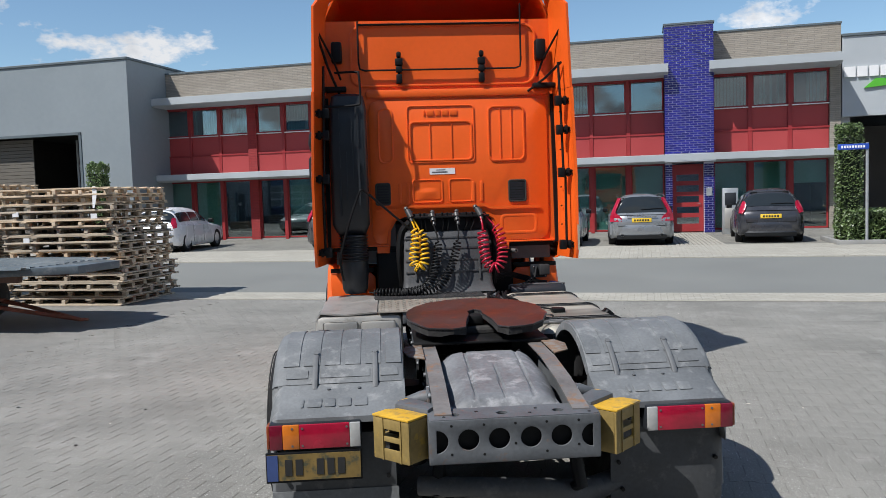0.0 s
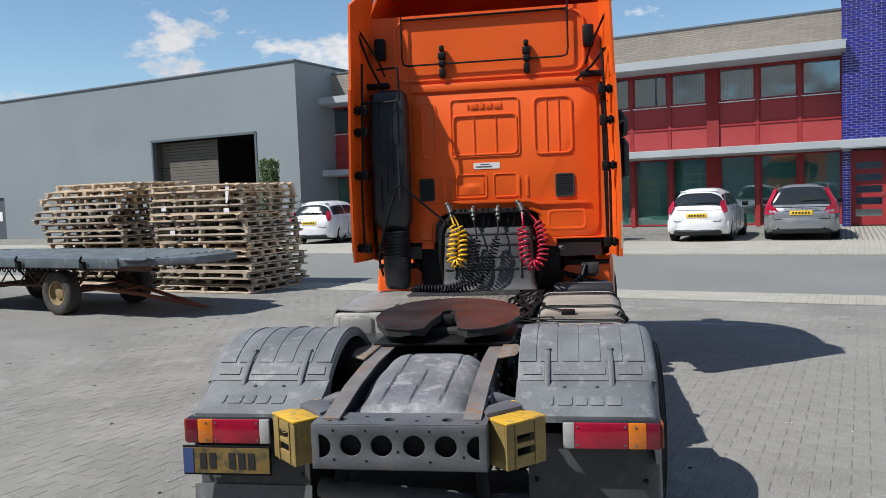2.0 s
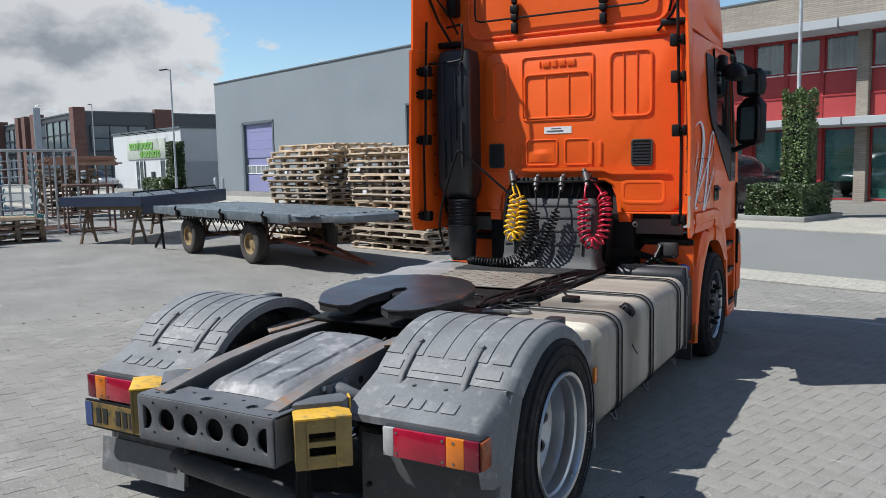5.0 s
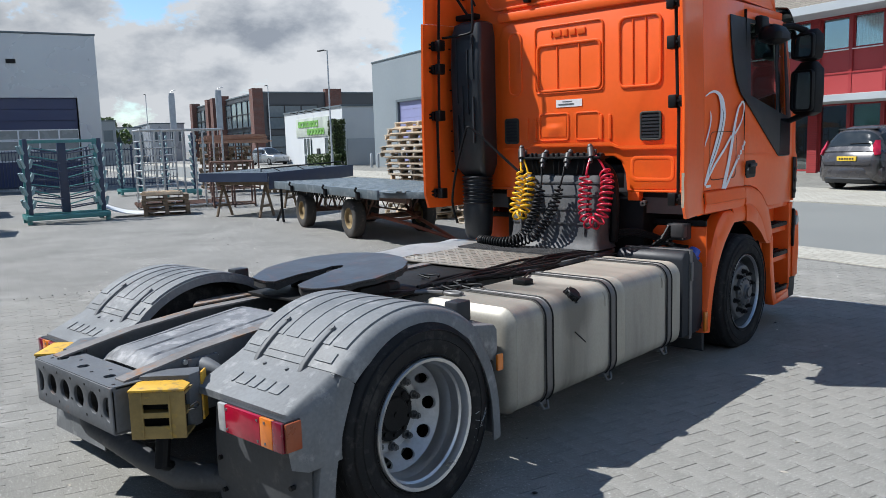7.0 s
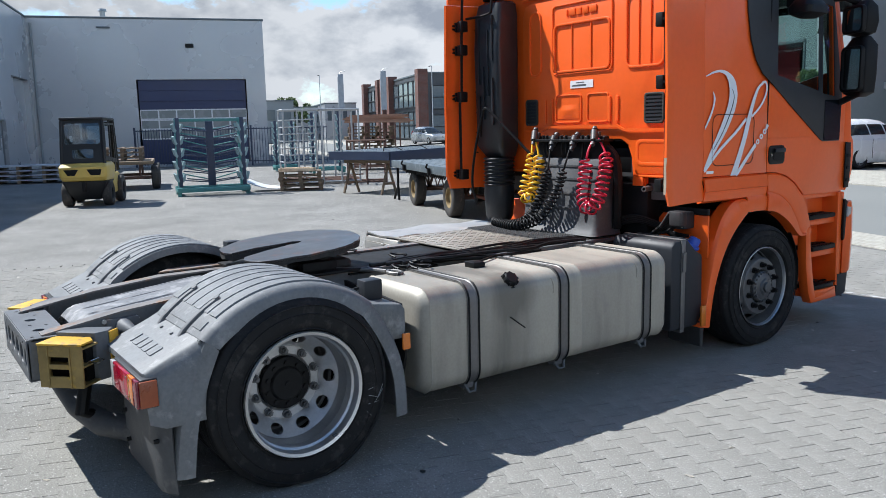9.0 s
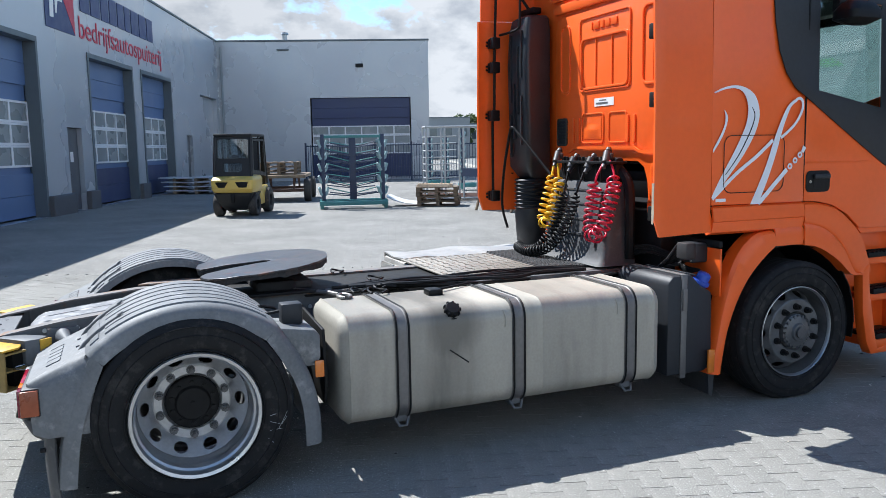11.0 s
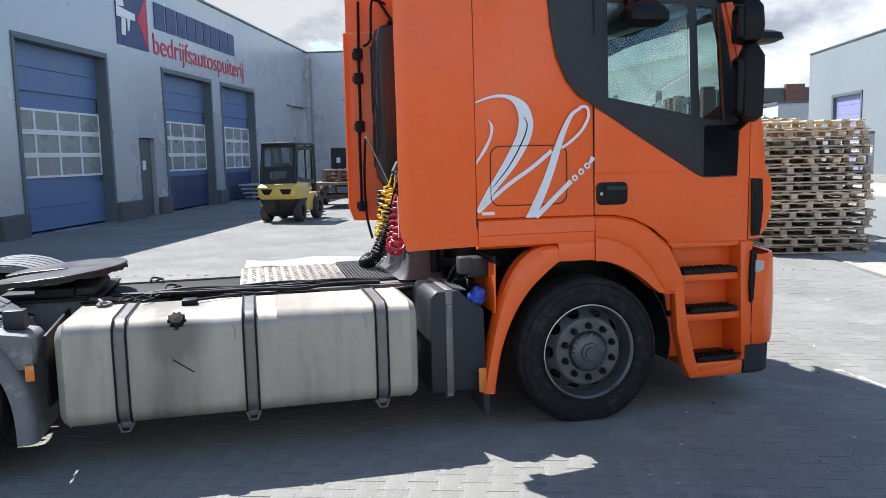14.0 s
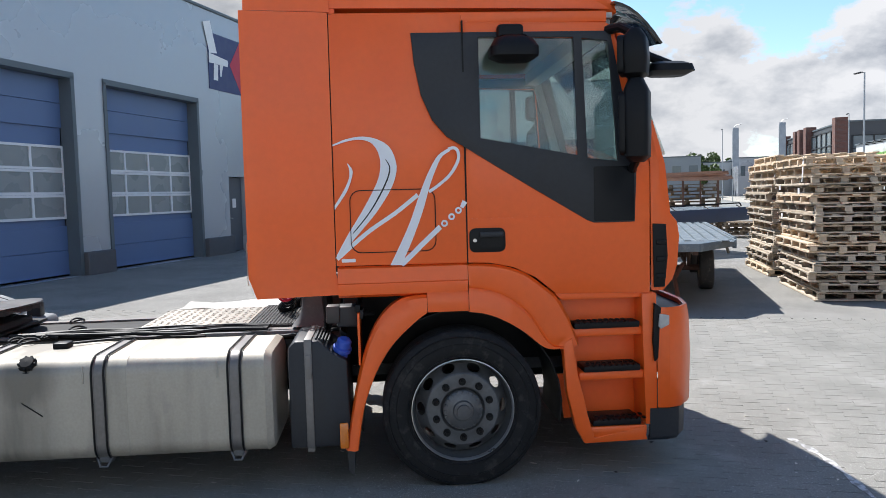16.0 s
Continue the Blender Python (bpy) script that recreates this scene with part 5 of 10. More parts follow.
tube(bm, [(0.3, FW_Y + 0.1, 0.85), (0.45, FW_Y + 0.3, 0.84), (0.56, FW_Y + 0.34, 0.84)], 0.014)
tube(bm, [(0.62 + 0.06 * math.cos(a * 0.6), FW_Y + 0.36 + 0.035 * math.sin(a * 0.6), 0.84) for a in range(11)], 0.012, 8)
part("release_handle", bm, STRAP_STEEL, fifth)
# hoses and fittings behind the plate
bm = B()
rng = random.Random(3)
for k in range(7):
    x = -0.28 + 0.1 * k
    tube(bm, [(x, 1.05, 0.76), (x + rng.uniform(-0.1, 0.1), 1.3, 0.80), (x + rng.uniform(-0.1, 0.1), 1.55, 0.78), (x, 1.85, 0.74)], 0.012, 6)
for y in (1.2, 1.45):
    lathe(bm, [(0.001, 0.1), (0.03, 0.095), (0.05, 0.07), (0.05, 0.0)], pose(0.2, y, 0.73), 14)
box(bm, -0.1, 0.14, 1.2, 1.5, 0.6, 0.78, 0.02)
part("valve_block", bm, DARK_METAL, truck)
bm = B()
for k, x in enumerate((0.33, 0.36, 0.395, 0.43)):
    tube(bm, [(x, 0.9 + 0.1 * k, 0.845), (x + 0.02, 1.3, 0.848), (x + 0.04, 2.0, 0.80), (x + 0.07, 2.6, 0.79), (x + 0.05, 3.0, 0.80)], 0.013, 6)
tube(bm, [(0.45, 2.5, 0.78), (0.62, 2.95, 0.84), (0.86, 3.1, 0.9), (0.95, 3.2, 0.98)], 0.012, 6)
part("cable_run", bm, BLACK, truck)

bm = B()
rng = random.Random(31)
for k in range(6):
    x = 0.30 + 0.035 * k
    line = [(x, 1.02 + 0.05 * k, 0.845)] + [(x + rng.uniform(-0.05, 0.05), 1.2 + 0.22 * j, 0.85 + rng.uniform(-0.004, 0.012)) for j in range(6)] + [(x + 0.05, 2.6, 0.86)]
    tube(bm, smooth_path(line, 4), 0.009 + 0.003 * (k % 2), 6)
part("wiring", bm, BLACK, truck)
bm = B()
for x, y, r in ((0.50, 1.02, 0.07), (0.56, 1.12, 0.09), (0.42, 1.18, 0.06), (-0.30, 1.10, 0.07), (0.10, 1.25, 0.08)):
    tube(bm, [(x + r * math.cos(a), y + 0.6 * r * math.sin(a), 0.846 + 0.006 * math.sin(2 * a)) for a in [q * math.pi / 9 for q in range(16)]], 0.007, 6)
part("cable_loop", bm, BLACK, truck)

# deck plates behind the cab
bm = plate(B(), [(-0.655, 1.69), (0.29, 1.69), (0.32, 2.42), (-0.655, 2.42)], [], "z", 0.835, 0.845, 0.002)
deck = part("deck_plate", bm, CHEQUER, truck, "worn chequered aluminium deck plate")
bm = B()
for j in range(12):
    for k in range(16):
        x, y = -0.62 + k * 0.06, 1.725 + j * 0.06
        t = 0.02
        a = 0.7 if (j + k) % 2 else -0.7
        c, s = math.cos(a) * t, math.sin(a) * t
        plate(bm, [(x - c - s * 0.22, y - s + c * 0.22), (x + s * 0.22 - c, y - s - c * 0.22), (x + c + s * 0.22, y + s - c * 0.22), (x + c - s * 0.22, y + s + c * 0.22)], [], "z", 0.845, 0.848)
part("tread_pattern", bm, CHEQUER, deck)
bm = plate(B(), [(-0.70, 2.43), (0.32, 2.43), (0.30, 2.83), (-0.70, 2.83)], [], "z", 0.836, 0.848, 0.002)
deck_mat = part("deck_mat", bm, RUBBER, truck, "dark ribbed walkway mat")
bm = B()
for k in range(16):
    box(bm, -0.69, 0.30, 2.445 + k * 0.024, 2.455 + k * 0.024, 0.848, 0.854)
for k in range(40):
    box(bm, -0.685 + k * 0.025, -0.675 + k * 0.025, 2.44, 2.825, 0.8485, 0.8525)
part("deck_rib", bm, RUBBER, deck_mat)
bm = B()
for x0, x1 in ((-1.16, -0.665),):
    rows = []
    for k in range(7):
        y = 1.72 + k * 0.19
        rows.append([(x, y, 0.842 + 0.012 * math.sin(k * 1.7 + x * 9) - (0.07 if x < -1.13 else 0)) for x in (x0, x0 + 0.03, (x0 + x1) / 2, x1)])
    sheet(bm, rows, 0.012)
part("side_deck", bm, mat("bent_aluminium_cover", (0.45, 0.43, 0.40), 0.42, metal=0.55, var=0.2, scale=3, stain=(0.33, 0.31, 0.28), stain_at=0.6), truck, "bent bare aluminium cover plate")
bm = B()
box(bm, -1.16, -0.46, 1.70, 2.95, 0.22, 0.825, 0.05)
for x0, x1 in ((-1.1, -0.82), (-0.8, -0.52)):
    box(bm, x0, x1, 1.675, 1.70, 0.50, 0.78, 0.02)
part("silencer_box", bm, ALU, truck, "pressed aluminium silencer box")
# added box on the left, stops sun passing under the chassis
part("battery_box", box(B(), -1.14, -0.48, 0.74, 1.66, 0.22, 0.66, 0.03), DARK_PLASTIC, truck, "dark plastic box added to block sun under the truck")
bm = B()
for s in (1, -1):
    box(bm, s * 0.44 - 0.02, s * 0.44 + 0.02, 1.7, 3.0, 0.74, 0.832, 0.006)
part("deck_bearer", bm, CHASSIS, truck)

# fuel tank with its straps, caps and pressed ends
TX0, TX1, TY0, TY1, TZ0, TZ1 = 0.50, 1.175, 0.72, 2.72, 0.245, 0.83


def tank_ring(y, grow=0.0, r=0.10):
    pts = rrect(TX0 - grow, TX1 + grow, TZ0 - grow, TZ1 + grow, r, 6)
    return [(x, y, z) for x, z in pts]


bm = loft(B(), [tank_ring(TY0 + 0.0, -0.07, 0.05), tank_ring(TY0 + 0.006, -0.045, 0.065), tank_ring(TY0 + 0.02, -0.02, 0.085), tank_ring(TY0 + 0.042, -0.005, 0.10), tank_ring(TY0 + 0.05, 0.004), tank_ring(TY0 + 0.06), tank_ring(TY0 + 1.18), tank_ring(TY0 + 1.185, 0.002), tank_ring(TY0 + 1.19), tank_ring(TY1 - 0.06), tank_ring(TY1 - 0.05, 0.004), tank_ring(TY1 - 0.04), tank_ring(TY1 - 0.012, -0.015, 0.09), tank_ring(TY1, -0.045, 0.07)])
tank = part("fuel_tank", bm, TANK_ALU, truck, "dusty brushed aluminium fuel tank with black straps")
for y in (1.06, 1.75, 2.50):
    rings = [[(x, y + dy, z) for x, z in rrect(TX0 - 0.004, TX1 + g, TZ0 - g, TZ1 + g, 0.105, 6)] for dy, g in ((-0.042, 0.003), (-0.042, 0.008), (-0.026, 0.008), (-0.022, 0.005), (0.022, 0.005), (0.026, 0.008), (0.042, 0.008), (0.042, 0.003))]
    t = bmesh.new()
    gv = [[t.verts.new(p) for p in row] for row in rings]
    for r0, r1 in zip(gv, gv[1:]):
        for k in range(len(r0)):
            t.faces.new((r0[k], r0[(k + 1) % len(r0)], r1[(k + 1) % len(r0)], r1[k]))
    bmesh.ops.recalc_face_normals(t, faces=t.faces[:])
    strap = part("strap", merge(B(), t), [STRAP_STEEL], tank)
    bm = B()
    for dy in (-0.034, 0.034):
        tube(bm, [(x, y + dy, z) for x, z in rrect(TX0 - 0.004, TX1 + 0.009, TZ0 - 0.009, TZ1 + 0.009, 0.105, 6)], 0.006, 6, closed=True)
    part("rubber_edge", bm, BLACK, strap)
    bm = B()
    box(bm, TX1 - 0.10, TX1 - 0.04, y - 0.04, y + 0.04, TZ0 - 0.02, TZ0 + 0.03, 0.006)
    tube(bm, [(TX1 - 0.04, y - 0.04, TZ0 + 0.01), (TX1 - 0.02, y - 0.02, TZ0 - 0.035), (TX1 - 0.02, y + 0.02, TZ0 - 0.035), (TX1 - 0.04, y + 0.04, TZ0 + 0.01)], 0.008)
    part("bracket", bm, CHASSIS, strap)
cap_at = pose(1.115, 1.36, TZ1 - 0.045, 0, 42, 0)
bm = lathe(B(), [(0.001, 0.062), (0.036, 0.06), (0.044, 0.048), (0.044, 0.024), (0.054, 0.022), (0.054, 0.006), (0.062, 0.004), (0.062, -0.03)], None, 24)
for k in range(9):
    a = k * math.pi / 4.5
    box(bm, 0.043 * math.cos(a) - 0.006, 0.043 * math.cos(a) + 0.006, 0.043 * math.sin(a) - 0.006, 0.043 * math.sin(a) + 0.006, 0.026, 0.054, 0.002)
bmesh.ops.transform(bm, matrix=cap_at, verts=bm.verts[:])
part("filler_cap", bm, BLACK, tank)
bm = B()
box(bm, 0.70, 0.80, 1.36, 1.45, TZ1 - 0.005, TZ1 + 0.035, 0.01)
tube(bm, [(0.74, 1.40, TZ1 + 0.02), (0.58, 1.7, TZ1 + 0.015), (0.48, 2.2, TZ1 - 0.01)], 0.008, 6)
part("sender", bm, BLACK, tank)
bm = B()
tube(bm, [(TX1 + 0.0015, 1.33, 0.60), (TX1 + 0.0015, 1.44, 0.52)], 0.004, 5)
part("scratch", bm, DARK_METAL, tank)
for y in (1.66, 2.40):
    bm = tube(B(), [(TX1 - 0.015, y, TZ1 - 0.045), (TX1 + 0.001, y + 0.008, TZ1 - 0.085), (TX1 + 0.001, y + 0.006, TZ1 - 0.135)], 0.006, 6)
    part("weld_mark", bm, TANK_ALU, tank)
# urea tank with the blue cap and silver strap
bm = B()
plate(bm, [(2.80, 0.25), (3.10, 0.25), (3.15, 0.32), (3.14, 0.76), (3.06, 0.80), (2.98, 0.88), (2.84, 0.88), (2.80, 0.84)], [], "x", 0.60, 1.14, 0.02)
adblue = part("urea_tank", bm, DARK_PLASTIC, truck, "dark grey plastic additive tank with a blue cap")
bm = lathe(B(), [(0.001, 0.085), (0.030, 0.082), (0.042, 0.07), (0.044, 0.03), (0.056, 0.026), (0.056, 0.005), (0.045, 0.0), (0.045, -0.03)], pose(1.06, 3.105, 0.80, -18, 18, 0), 18)
part("filler_cap", bm, BLUE_CAP, adblue)
bm = B()
for x0, x1, z0, z1 in ((1.14, 1.149, 0.25, 0.885), (0.62, 1.149, 0.88, 0.888), (1.06, 1.147, 0.23, 0.25)):
    box(bm, x0, x1, 2.895, 2.938, z0, z1, 0.003)
box(bm, 1.149, 1.160, 2.90, 2.933, 0.66, 0.80, 0.004)
part("strap", bm, STRAP_STEEL, adblue)
for k in range(5):
    part("top_rib", box(B(), 0.70, 1.11, 2.955 + k * 0.018, 2.965 + k * 0.018, 0.868, 0.892 - 0.004 * k, 0.003), DARK_PLASTIC, adblue)
bm = B()
box(bm, 0.93, 1.03, 3.02, 3.10, 0.955, 1.06, 0.01)
box(bm, 0.90, 1.0, 3.10, 3.24, 0.97, 1.03, 0.008)
part("junction_box", bm, mat("dull_grey_box", (0.04, 0.04, 0.042), 0.5, metal=0.3, var=0.2, scale=9), truck, "small grey metal junction box")

# added plate that keeps sunlight out of the gap between wheel and tank
part("tank_bracket", plate(B(), [(0.44, 0.36), (1.06, 0.36), (1.10, 0.50), (1.06, 0.76), (0.44, 0.80)], [ring_pts(0.62, 0.60, 0.07, 14)], "y", 0.655, 0.672, 0.003), DARK_METAL, truck, "dark plate added before the fuel tank to block sunlight")

# chalk strokes on the rear tyre
for a, r0, r1, skew in ((-8, 0.345, 0.385, 2), (-13, 0.35, 0.40, -1), (-14, 0.41, 0.43, 6), (-20, 0.36, 0.415, 3), (-26, 0.365, 0.40, -2), (-17, 0.40, 0.428, 12)):
    pts = [(1.095 + 0.1478 * (1 if r < 0.38 else 0.975), r * math.cos(radians(a + d)), AXLE_Z + r * math.sin(radians(a + d))) for r, d in ((r0, 0), ((r0 + r1) / 2, skew / 2), (r1, skew))]
    part("chalk_mark", tube(B(), pts, 0.0013, 5), GALV, truck)

# gearbox, propeller shaft and a pan added below the deck to block sun
bm = loft(B(), [[(x, y, z) for x, z in rrect(-w, w, 0.80 - h, 0.80, 0.06, 4)] for y, w, h in ((1.75, 0.16, 0.22), (1.95, 0.24, 0.34), (2.5, 0.28, 0.38), (2.95, 0.34, 0.46), (3.02, 0.34, 0.46))])
part("gearbox", bm, DARK_METAL, truck)
bm = lathe(B(), [(0.001, 0.0), (0.07, 0.0), (0.07, 0.08), (0.055, 0.10), (0.055, 1.15), (0.07, 1.17), (0.07, 1.24), (0.001, 1.24)], pose(0, 0.5, 0.56, -86, 0, 0), 20)
part("propeller_shaft", bm, DARK_METAL, truck)
bm = plate(B(), [(-0.40, 0.72), (0.40, 0.72), (0.40, 3.0), (-0.40, 3.0)], [], "z", 0.812, 0.822, 0.003)
part("deck_pan", bm, DARK_METAL, truck)

# rear mudguards: crown, rear panel with raised bars, and the long end pieces
def arch_r(a):
    """Flattened crown: the radius grows away from the top."""
    return 0.532 + 0.038 * ((a - 90) / 50) ** 2


def arch(x, off, a0, a1, n, zc=AXLE_Z, yc=0.0):
    pts = []
    for k in range(n + 1):
        a = a0 + (a1 - a0) * k / n
        r = arch_r(a) + off
        pts.append((x, yc - r * math.cos(radians(a)), zc + r * math.sin(radians(a))))
    return pts


for s in (1, -1):
    rows = []
    for x, off in ((0.50, -0.05), (0.505, -0.006), (0.52, 0.0), (0.7, 0.002), (0.9, 0.002), (1.13, 0.0), (1.165, -0.004), (1.19, -0.016), (1.205, -0.04), (1.21, -0.095)):
        rows.append([(s * p[0], p[1], p[2]) for p in arch(x, off, 36, 137, 28)])
    guard = part("mudguard", sheet(B(), rows, 0.010), GREY_PLASTIC, truck, "faded grey plastic mudguard with moulded ribs", 34)
    # moulded strips along the crown
    bm = B()
    for x in (0.555, 0.665, 0.775, 0.885, 0.995, 1.105):
        prof = ((x - 0.044, -0.002), (x - 0.041, 0.006), (x + 0.041, 0.006), (x + 0.044, -0.002))
        sheet(bm, [[(s * p[0], p[1], p[2]) for p in arch(q, o, 48, 130, 22)] for q, o in prof], 0.004)
    part("raised_strip", bm, GREY_PLASTIC, guard)
    bm = B()
    for x0, x1 in ((0.53, 0.63), (0.68, 0.95), (1.01, 1.13)):
        sheet(bm, [[(s * p[0], p[1], p[2]) for p in arch(q, o, 39.5, 44.5, 4)] for q, o in ((x0, -0.002), (x0 + 0.004, 0.006), (x1 - 0.004, 0.006), (x1, -0.002))], 0.004)
    part("raised_strip", bm, GREY_PLASTIC, guard)
    bm = B()
    for x in (0.655, 0.975):
        strap = arch(x, 0.011, 39, 57, 9)
        strap = [(x, strap[0][1] - 0.045, strap[0][2] - 0.052), (x, strap[0][1] - 0.022, strap[0][2] - 0.020)] + strap
        loft(bm, [[(s * (px + dx), py - dz * 0.6, pz + dz * 0.8) for dx, dz in ((-0.015, -0.010), (-0.013, 0.003), (-0.009, 0.0055), (0.009, 0.0055), (0.013, 0.003), (0.015, -0.010))] for px, py, pz in strap])
        cyl(bm, (s * x, strap[-1][1], strap[-1][2]), (s * x, strap[-1][1] - 0.005, strap[-1][2] + 0.008), 0.0155, 10)
    part("rubber_strap", bm, STRAP_RUBBER, guard, "dark rubber strap")
    # folded lip under the crown, with the panel's screws before it
    bm = sheet(B(), [[(s * x, -0.43, 0.805), (s * x, -0.466, 0.778), (s * x, -0.470, 0.764), (s * x, -0.455, 0.758)] for x in (0.51, 0.8, 1.13, 1.17)], 0.007)
    part("crown_lip", bm, GREY_PLASTIC, guard)
    for x in (0.74, 0.90):
        part("screw", cyl(B(), (s * x, -0.505, 0.757), (s * x, -0.5075, 0.769), 0.009, 10), STRAP_RUBBER, guard)
    # rear panel above the lamps
    bm = loft(B(), [[(s * 0.50, -0.45, 0.79), (s * 0.50, -0.50, 0.765), (s * 0.50, -0.715, 0.672), (s * 0.50, -0.715, 0.64), (s * 0.50, -0.44, 0.64)], [(s * 1.14, -0.45, 0.79), (s * 1.14, -0.50, 0.765), (s * 1.14, -0.715, 0.672), (s * 1.14, -0.715, 0.64), (s * 1.14, -0.44, 0.64)], [(s * 1.165, -0.45, 0.775), (s * 1.165, -0.50, 0.75), (s * 1.165, -0.70, 0.665), (s * 1.165, -0.70, 0.44), (s * 1.165, -0.44, 0.44)], [(s * 1.195, -0.44, 0.73), (s * 1.195, -0.50, 0.70), (s * 1.195, -0.64, 0.64), (s * 1.195, -0.64, 0.42), (s * 1.195, -0.42, 0.42)]])
    panel = part("rear_panel", bm, GREY_PLASTIC, guard)
    # raised maker's lettering shown as plain bars
    bm = B()
    for x0, w in ((0.64, 0.018), (0.675, 0.075), (0.765, 0.055), (0.835, 0.065), (0.915, 0.07)):
        xa = x0 + 0.03 if s > 0 else -(1.68 - x0)
        outer = rrect(xa, xa + w, -0.034, 0.034, 0.008, 3)
        plate(bm, outer, [], "z", 0.0, 0.0045, 0.0015)
    bmesh.ops.transform(bm, matrix=Matrix.Translation((0, -0.61, 0.7185)) @ Matrix.Rotation(radians(23.4), 4, "X"), verts=bm.verts[:])
    part("raised_bar", bm, GREY_PLASTIC, panel)
    # hanging end pieces behind and before the wheel
    def tail_row(x, inset, y0, z0, y1, z1, bow):
        pts = []
        for k in range(19):
            f = k / 18
            b = bow * math.sin(math.pi * f)
            turn, way = radians(45 * (1 - f)), (1 if y1 > 0 else -1)
            pts.append((s * x, (y0 + (y1 - y0) * f) + (b - inset * math.cos(turn)) * way, z0 + (z1 - z0) * f + b * 0.3 - inset * math.sin(turn)))
        return pts
    rows = [tail_row(x, i, -0.455, 0.79, -0.625, 0.17, 0.035) for x, i in ((1.09, 0.003), (1.163, 0.006), (1.190, 0.018), (1.205, 0.045), (1.209, 0.090))]
    part("rear_end_piece", sheet(B(), rows, 0.010), GREY_PLASTIC, guard)
    rows = [tail_row(x, i, 0.415, 0.835, 0.620, 0.20, 0.062) for x, i in ((0.50, 0.003), (1.13, 0.003), (1.163, 0.006), (1.188, 0.018), (1.203, 0.042), (1.208, 0.096))]
    part("front_end_piece", sheet(B(), rows, 0.010), GREY_PLASTIC, guard)
    bm = B()
    plate(bm, [(0.40, 0.815), (0.50, 0.80), (0.60, 0.785), (0.622, 0.755), (0.622, 0.64), (0.60, 0.60), (0.54, 0.60), (0.46, 0.74)], [], "x", s * 0.88, s * 1.165, 0.010)
    holder = part("side_bracket", bm, GREY_PLASTIC, guard)
    part("junction_box", box(B(), s * 0.95, s * 1.04, 0.455, 0.565, 0.795, 0.905, 0.010), DARK_PLASTIC, holder, "dark plastic box")
    bm = tube(B(), smooth_path([(s * 0.97, 0.46, 0.86), (s * 0.95, 0.38, 0.85), (s * 0.86, 0.36, 0.87), (s * 0.74, 0.44, 0.84), (s * 0.60, 0.50, 0.80)]), 0.008, 6)
    part("cable", bm, BLACK, holder)
    bm = B()
    box(bm, s * 1.178, s * 1.195, 0.585, 0.632, 0.545, 0.632, 0.006)
    part("side_marker", bm, LAMP_AMBER, truck, "amber side marker lamp")
    # mud flap below the lamps, bowed a little; one has a pale lower lip
    rows = [[(s * x, -0.655 - 0.012 * math.sin(3.0 * f) + 0.05 * max(0.0, (x - 1.10) / 0.08) ** 2, 0.57 - 0.47 * f) for f in [k / 8 for k in range(9)]] for x in (0.56, 0.70, 0.85, 1.0, 1.10, 1.15, 1.18)]
    flap = part("mud_flap", sheet(B(), rows, 0.010), FLAP, truck, "dusty dark grey plastic mud flap")
    bm = B()
    for x, z in ((0.60, 0.345), (1.12, 0.345), (0.62, 0.20)):
        cyl(bm, (s * x, -0.66, z), (s * x, -0.682, z), 0.011, 8)
    part("bolt", bm, DARK_METAL, flap)
    if s < 0:
        rows = [[(-x, -0.672 - 0.02 * f, 0.285 - 0.19 * f) for f in (0.0, 0.05, 0.5, 1.0)] for x in (0.55, 0.8, 1.0, 1.19)]
        part("lower_lip", sheet(B(), rows, 0.008), GREY_PLASTIC, flap, "paler lower strip")
    # lamp cluster
    bm = box(B(), s * 0.73, s * 1.185, -0.735, -0.655, 0.522, 0.655, 0.008)
    lamp = part("rear_lamp", bm, DARK_PLASTIC, truck, "red and amber rear lamp cluster")
    for x0, x1, mt, nm in ((0.733, 0.786, LAMP_WHITE, "reversing_lens"), (0.7865, 1.035, LAMP_RED, "tail_lens"), (1.0355, 1.118, LAMP_AMBER, "indicator_lens"), (1.1185, 1.182, LAMP_DEEP, "outer_lens")):
        part(nm, box(B(), s * x0, s * x1, -0.752, -0.734, 0.527, 0.650, 0.004), mt, lamp)
    for x in (0.80, 1.02, 1.07):
        for z in (0.545, 0.632):
            part("lens_screw", cyl(B(), (s * x, -0.750, z), (s * x, -0.7545, z), 0.006, 8), STRAP_STEEL, lamp)
    part("side_lens", box(B(), s * 1.184, s * 1.198, -0.740, -0.665, 0.53, 0.647, 0.004), LAMP_BROWN, lamp)
    # yellow wheel chocks, set askew in their holders beside the crossmember
    def chock_at(bm, s=s):
        bmesh.ops.transform(bm, matrix=Matrix.Translation((0.49, -1.02, 0.505)) @ Matrix.Rotation(radians(44), 4, "Z"), verts=bm.verts[:])
        if s < 0:
            for v in bm.verts:
                v.co.x = -v.co.x - 0.008
        bmesh.ops.recalc_face_normals(bm, faces=bm.faces[:])
        return bm

    slots = [rrect(0.055, 0.165, z, z + 0.036, 0.003, 1) for z in (0.055, 0.115)]
    bm = plate(B(), rrect(0, 0.232, 0, 0.205, 0.006), slots, "y", 0, 0.012, 0.002)
    box(bm, 0.0, 0.010, 0.013, 0.135, 0.002, 0.203, 0.001, 1)
    for x in (0.052, 0.168):
        box(bm, x - 0.004, x + 0.004, -0.005, -0.0005, 0.0, 0.205)
    for z in (0.002, 0.097, 0.185):
        box(bm, 0.011, 0.230, 0.013, 0.133, z, z + 0.009)
    holder = part("wheel_chock", chock_at(bm), CHOCK, truck, "chipped yellow wheel chock in its holder")
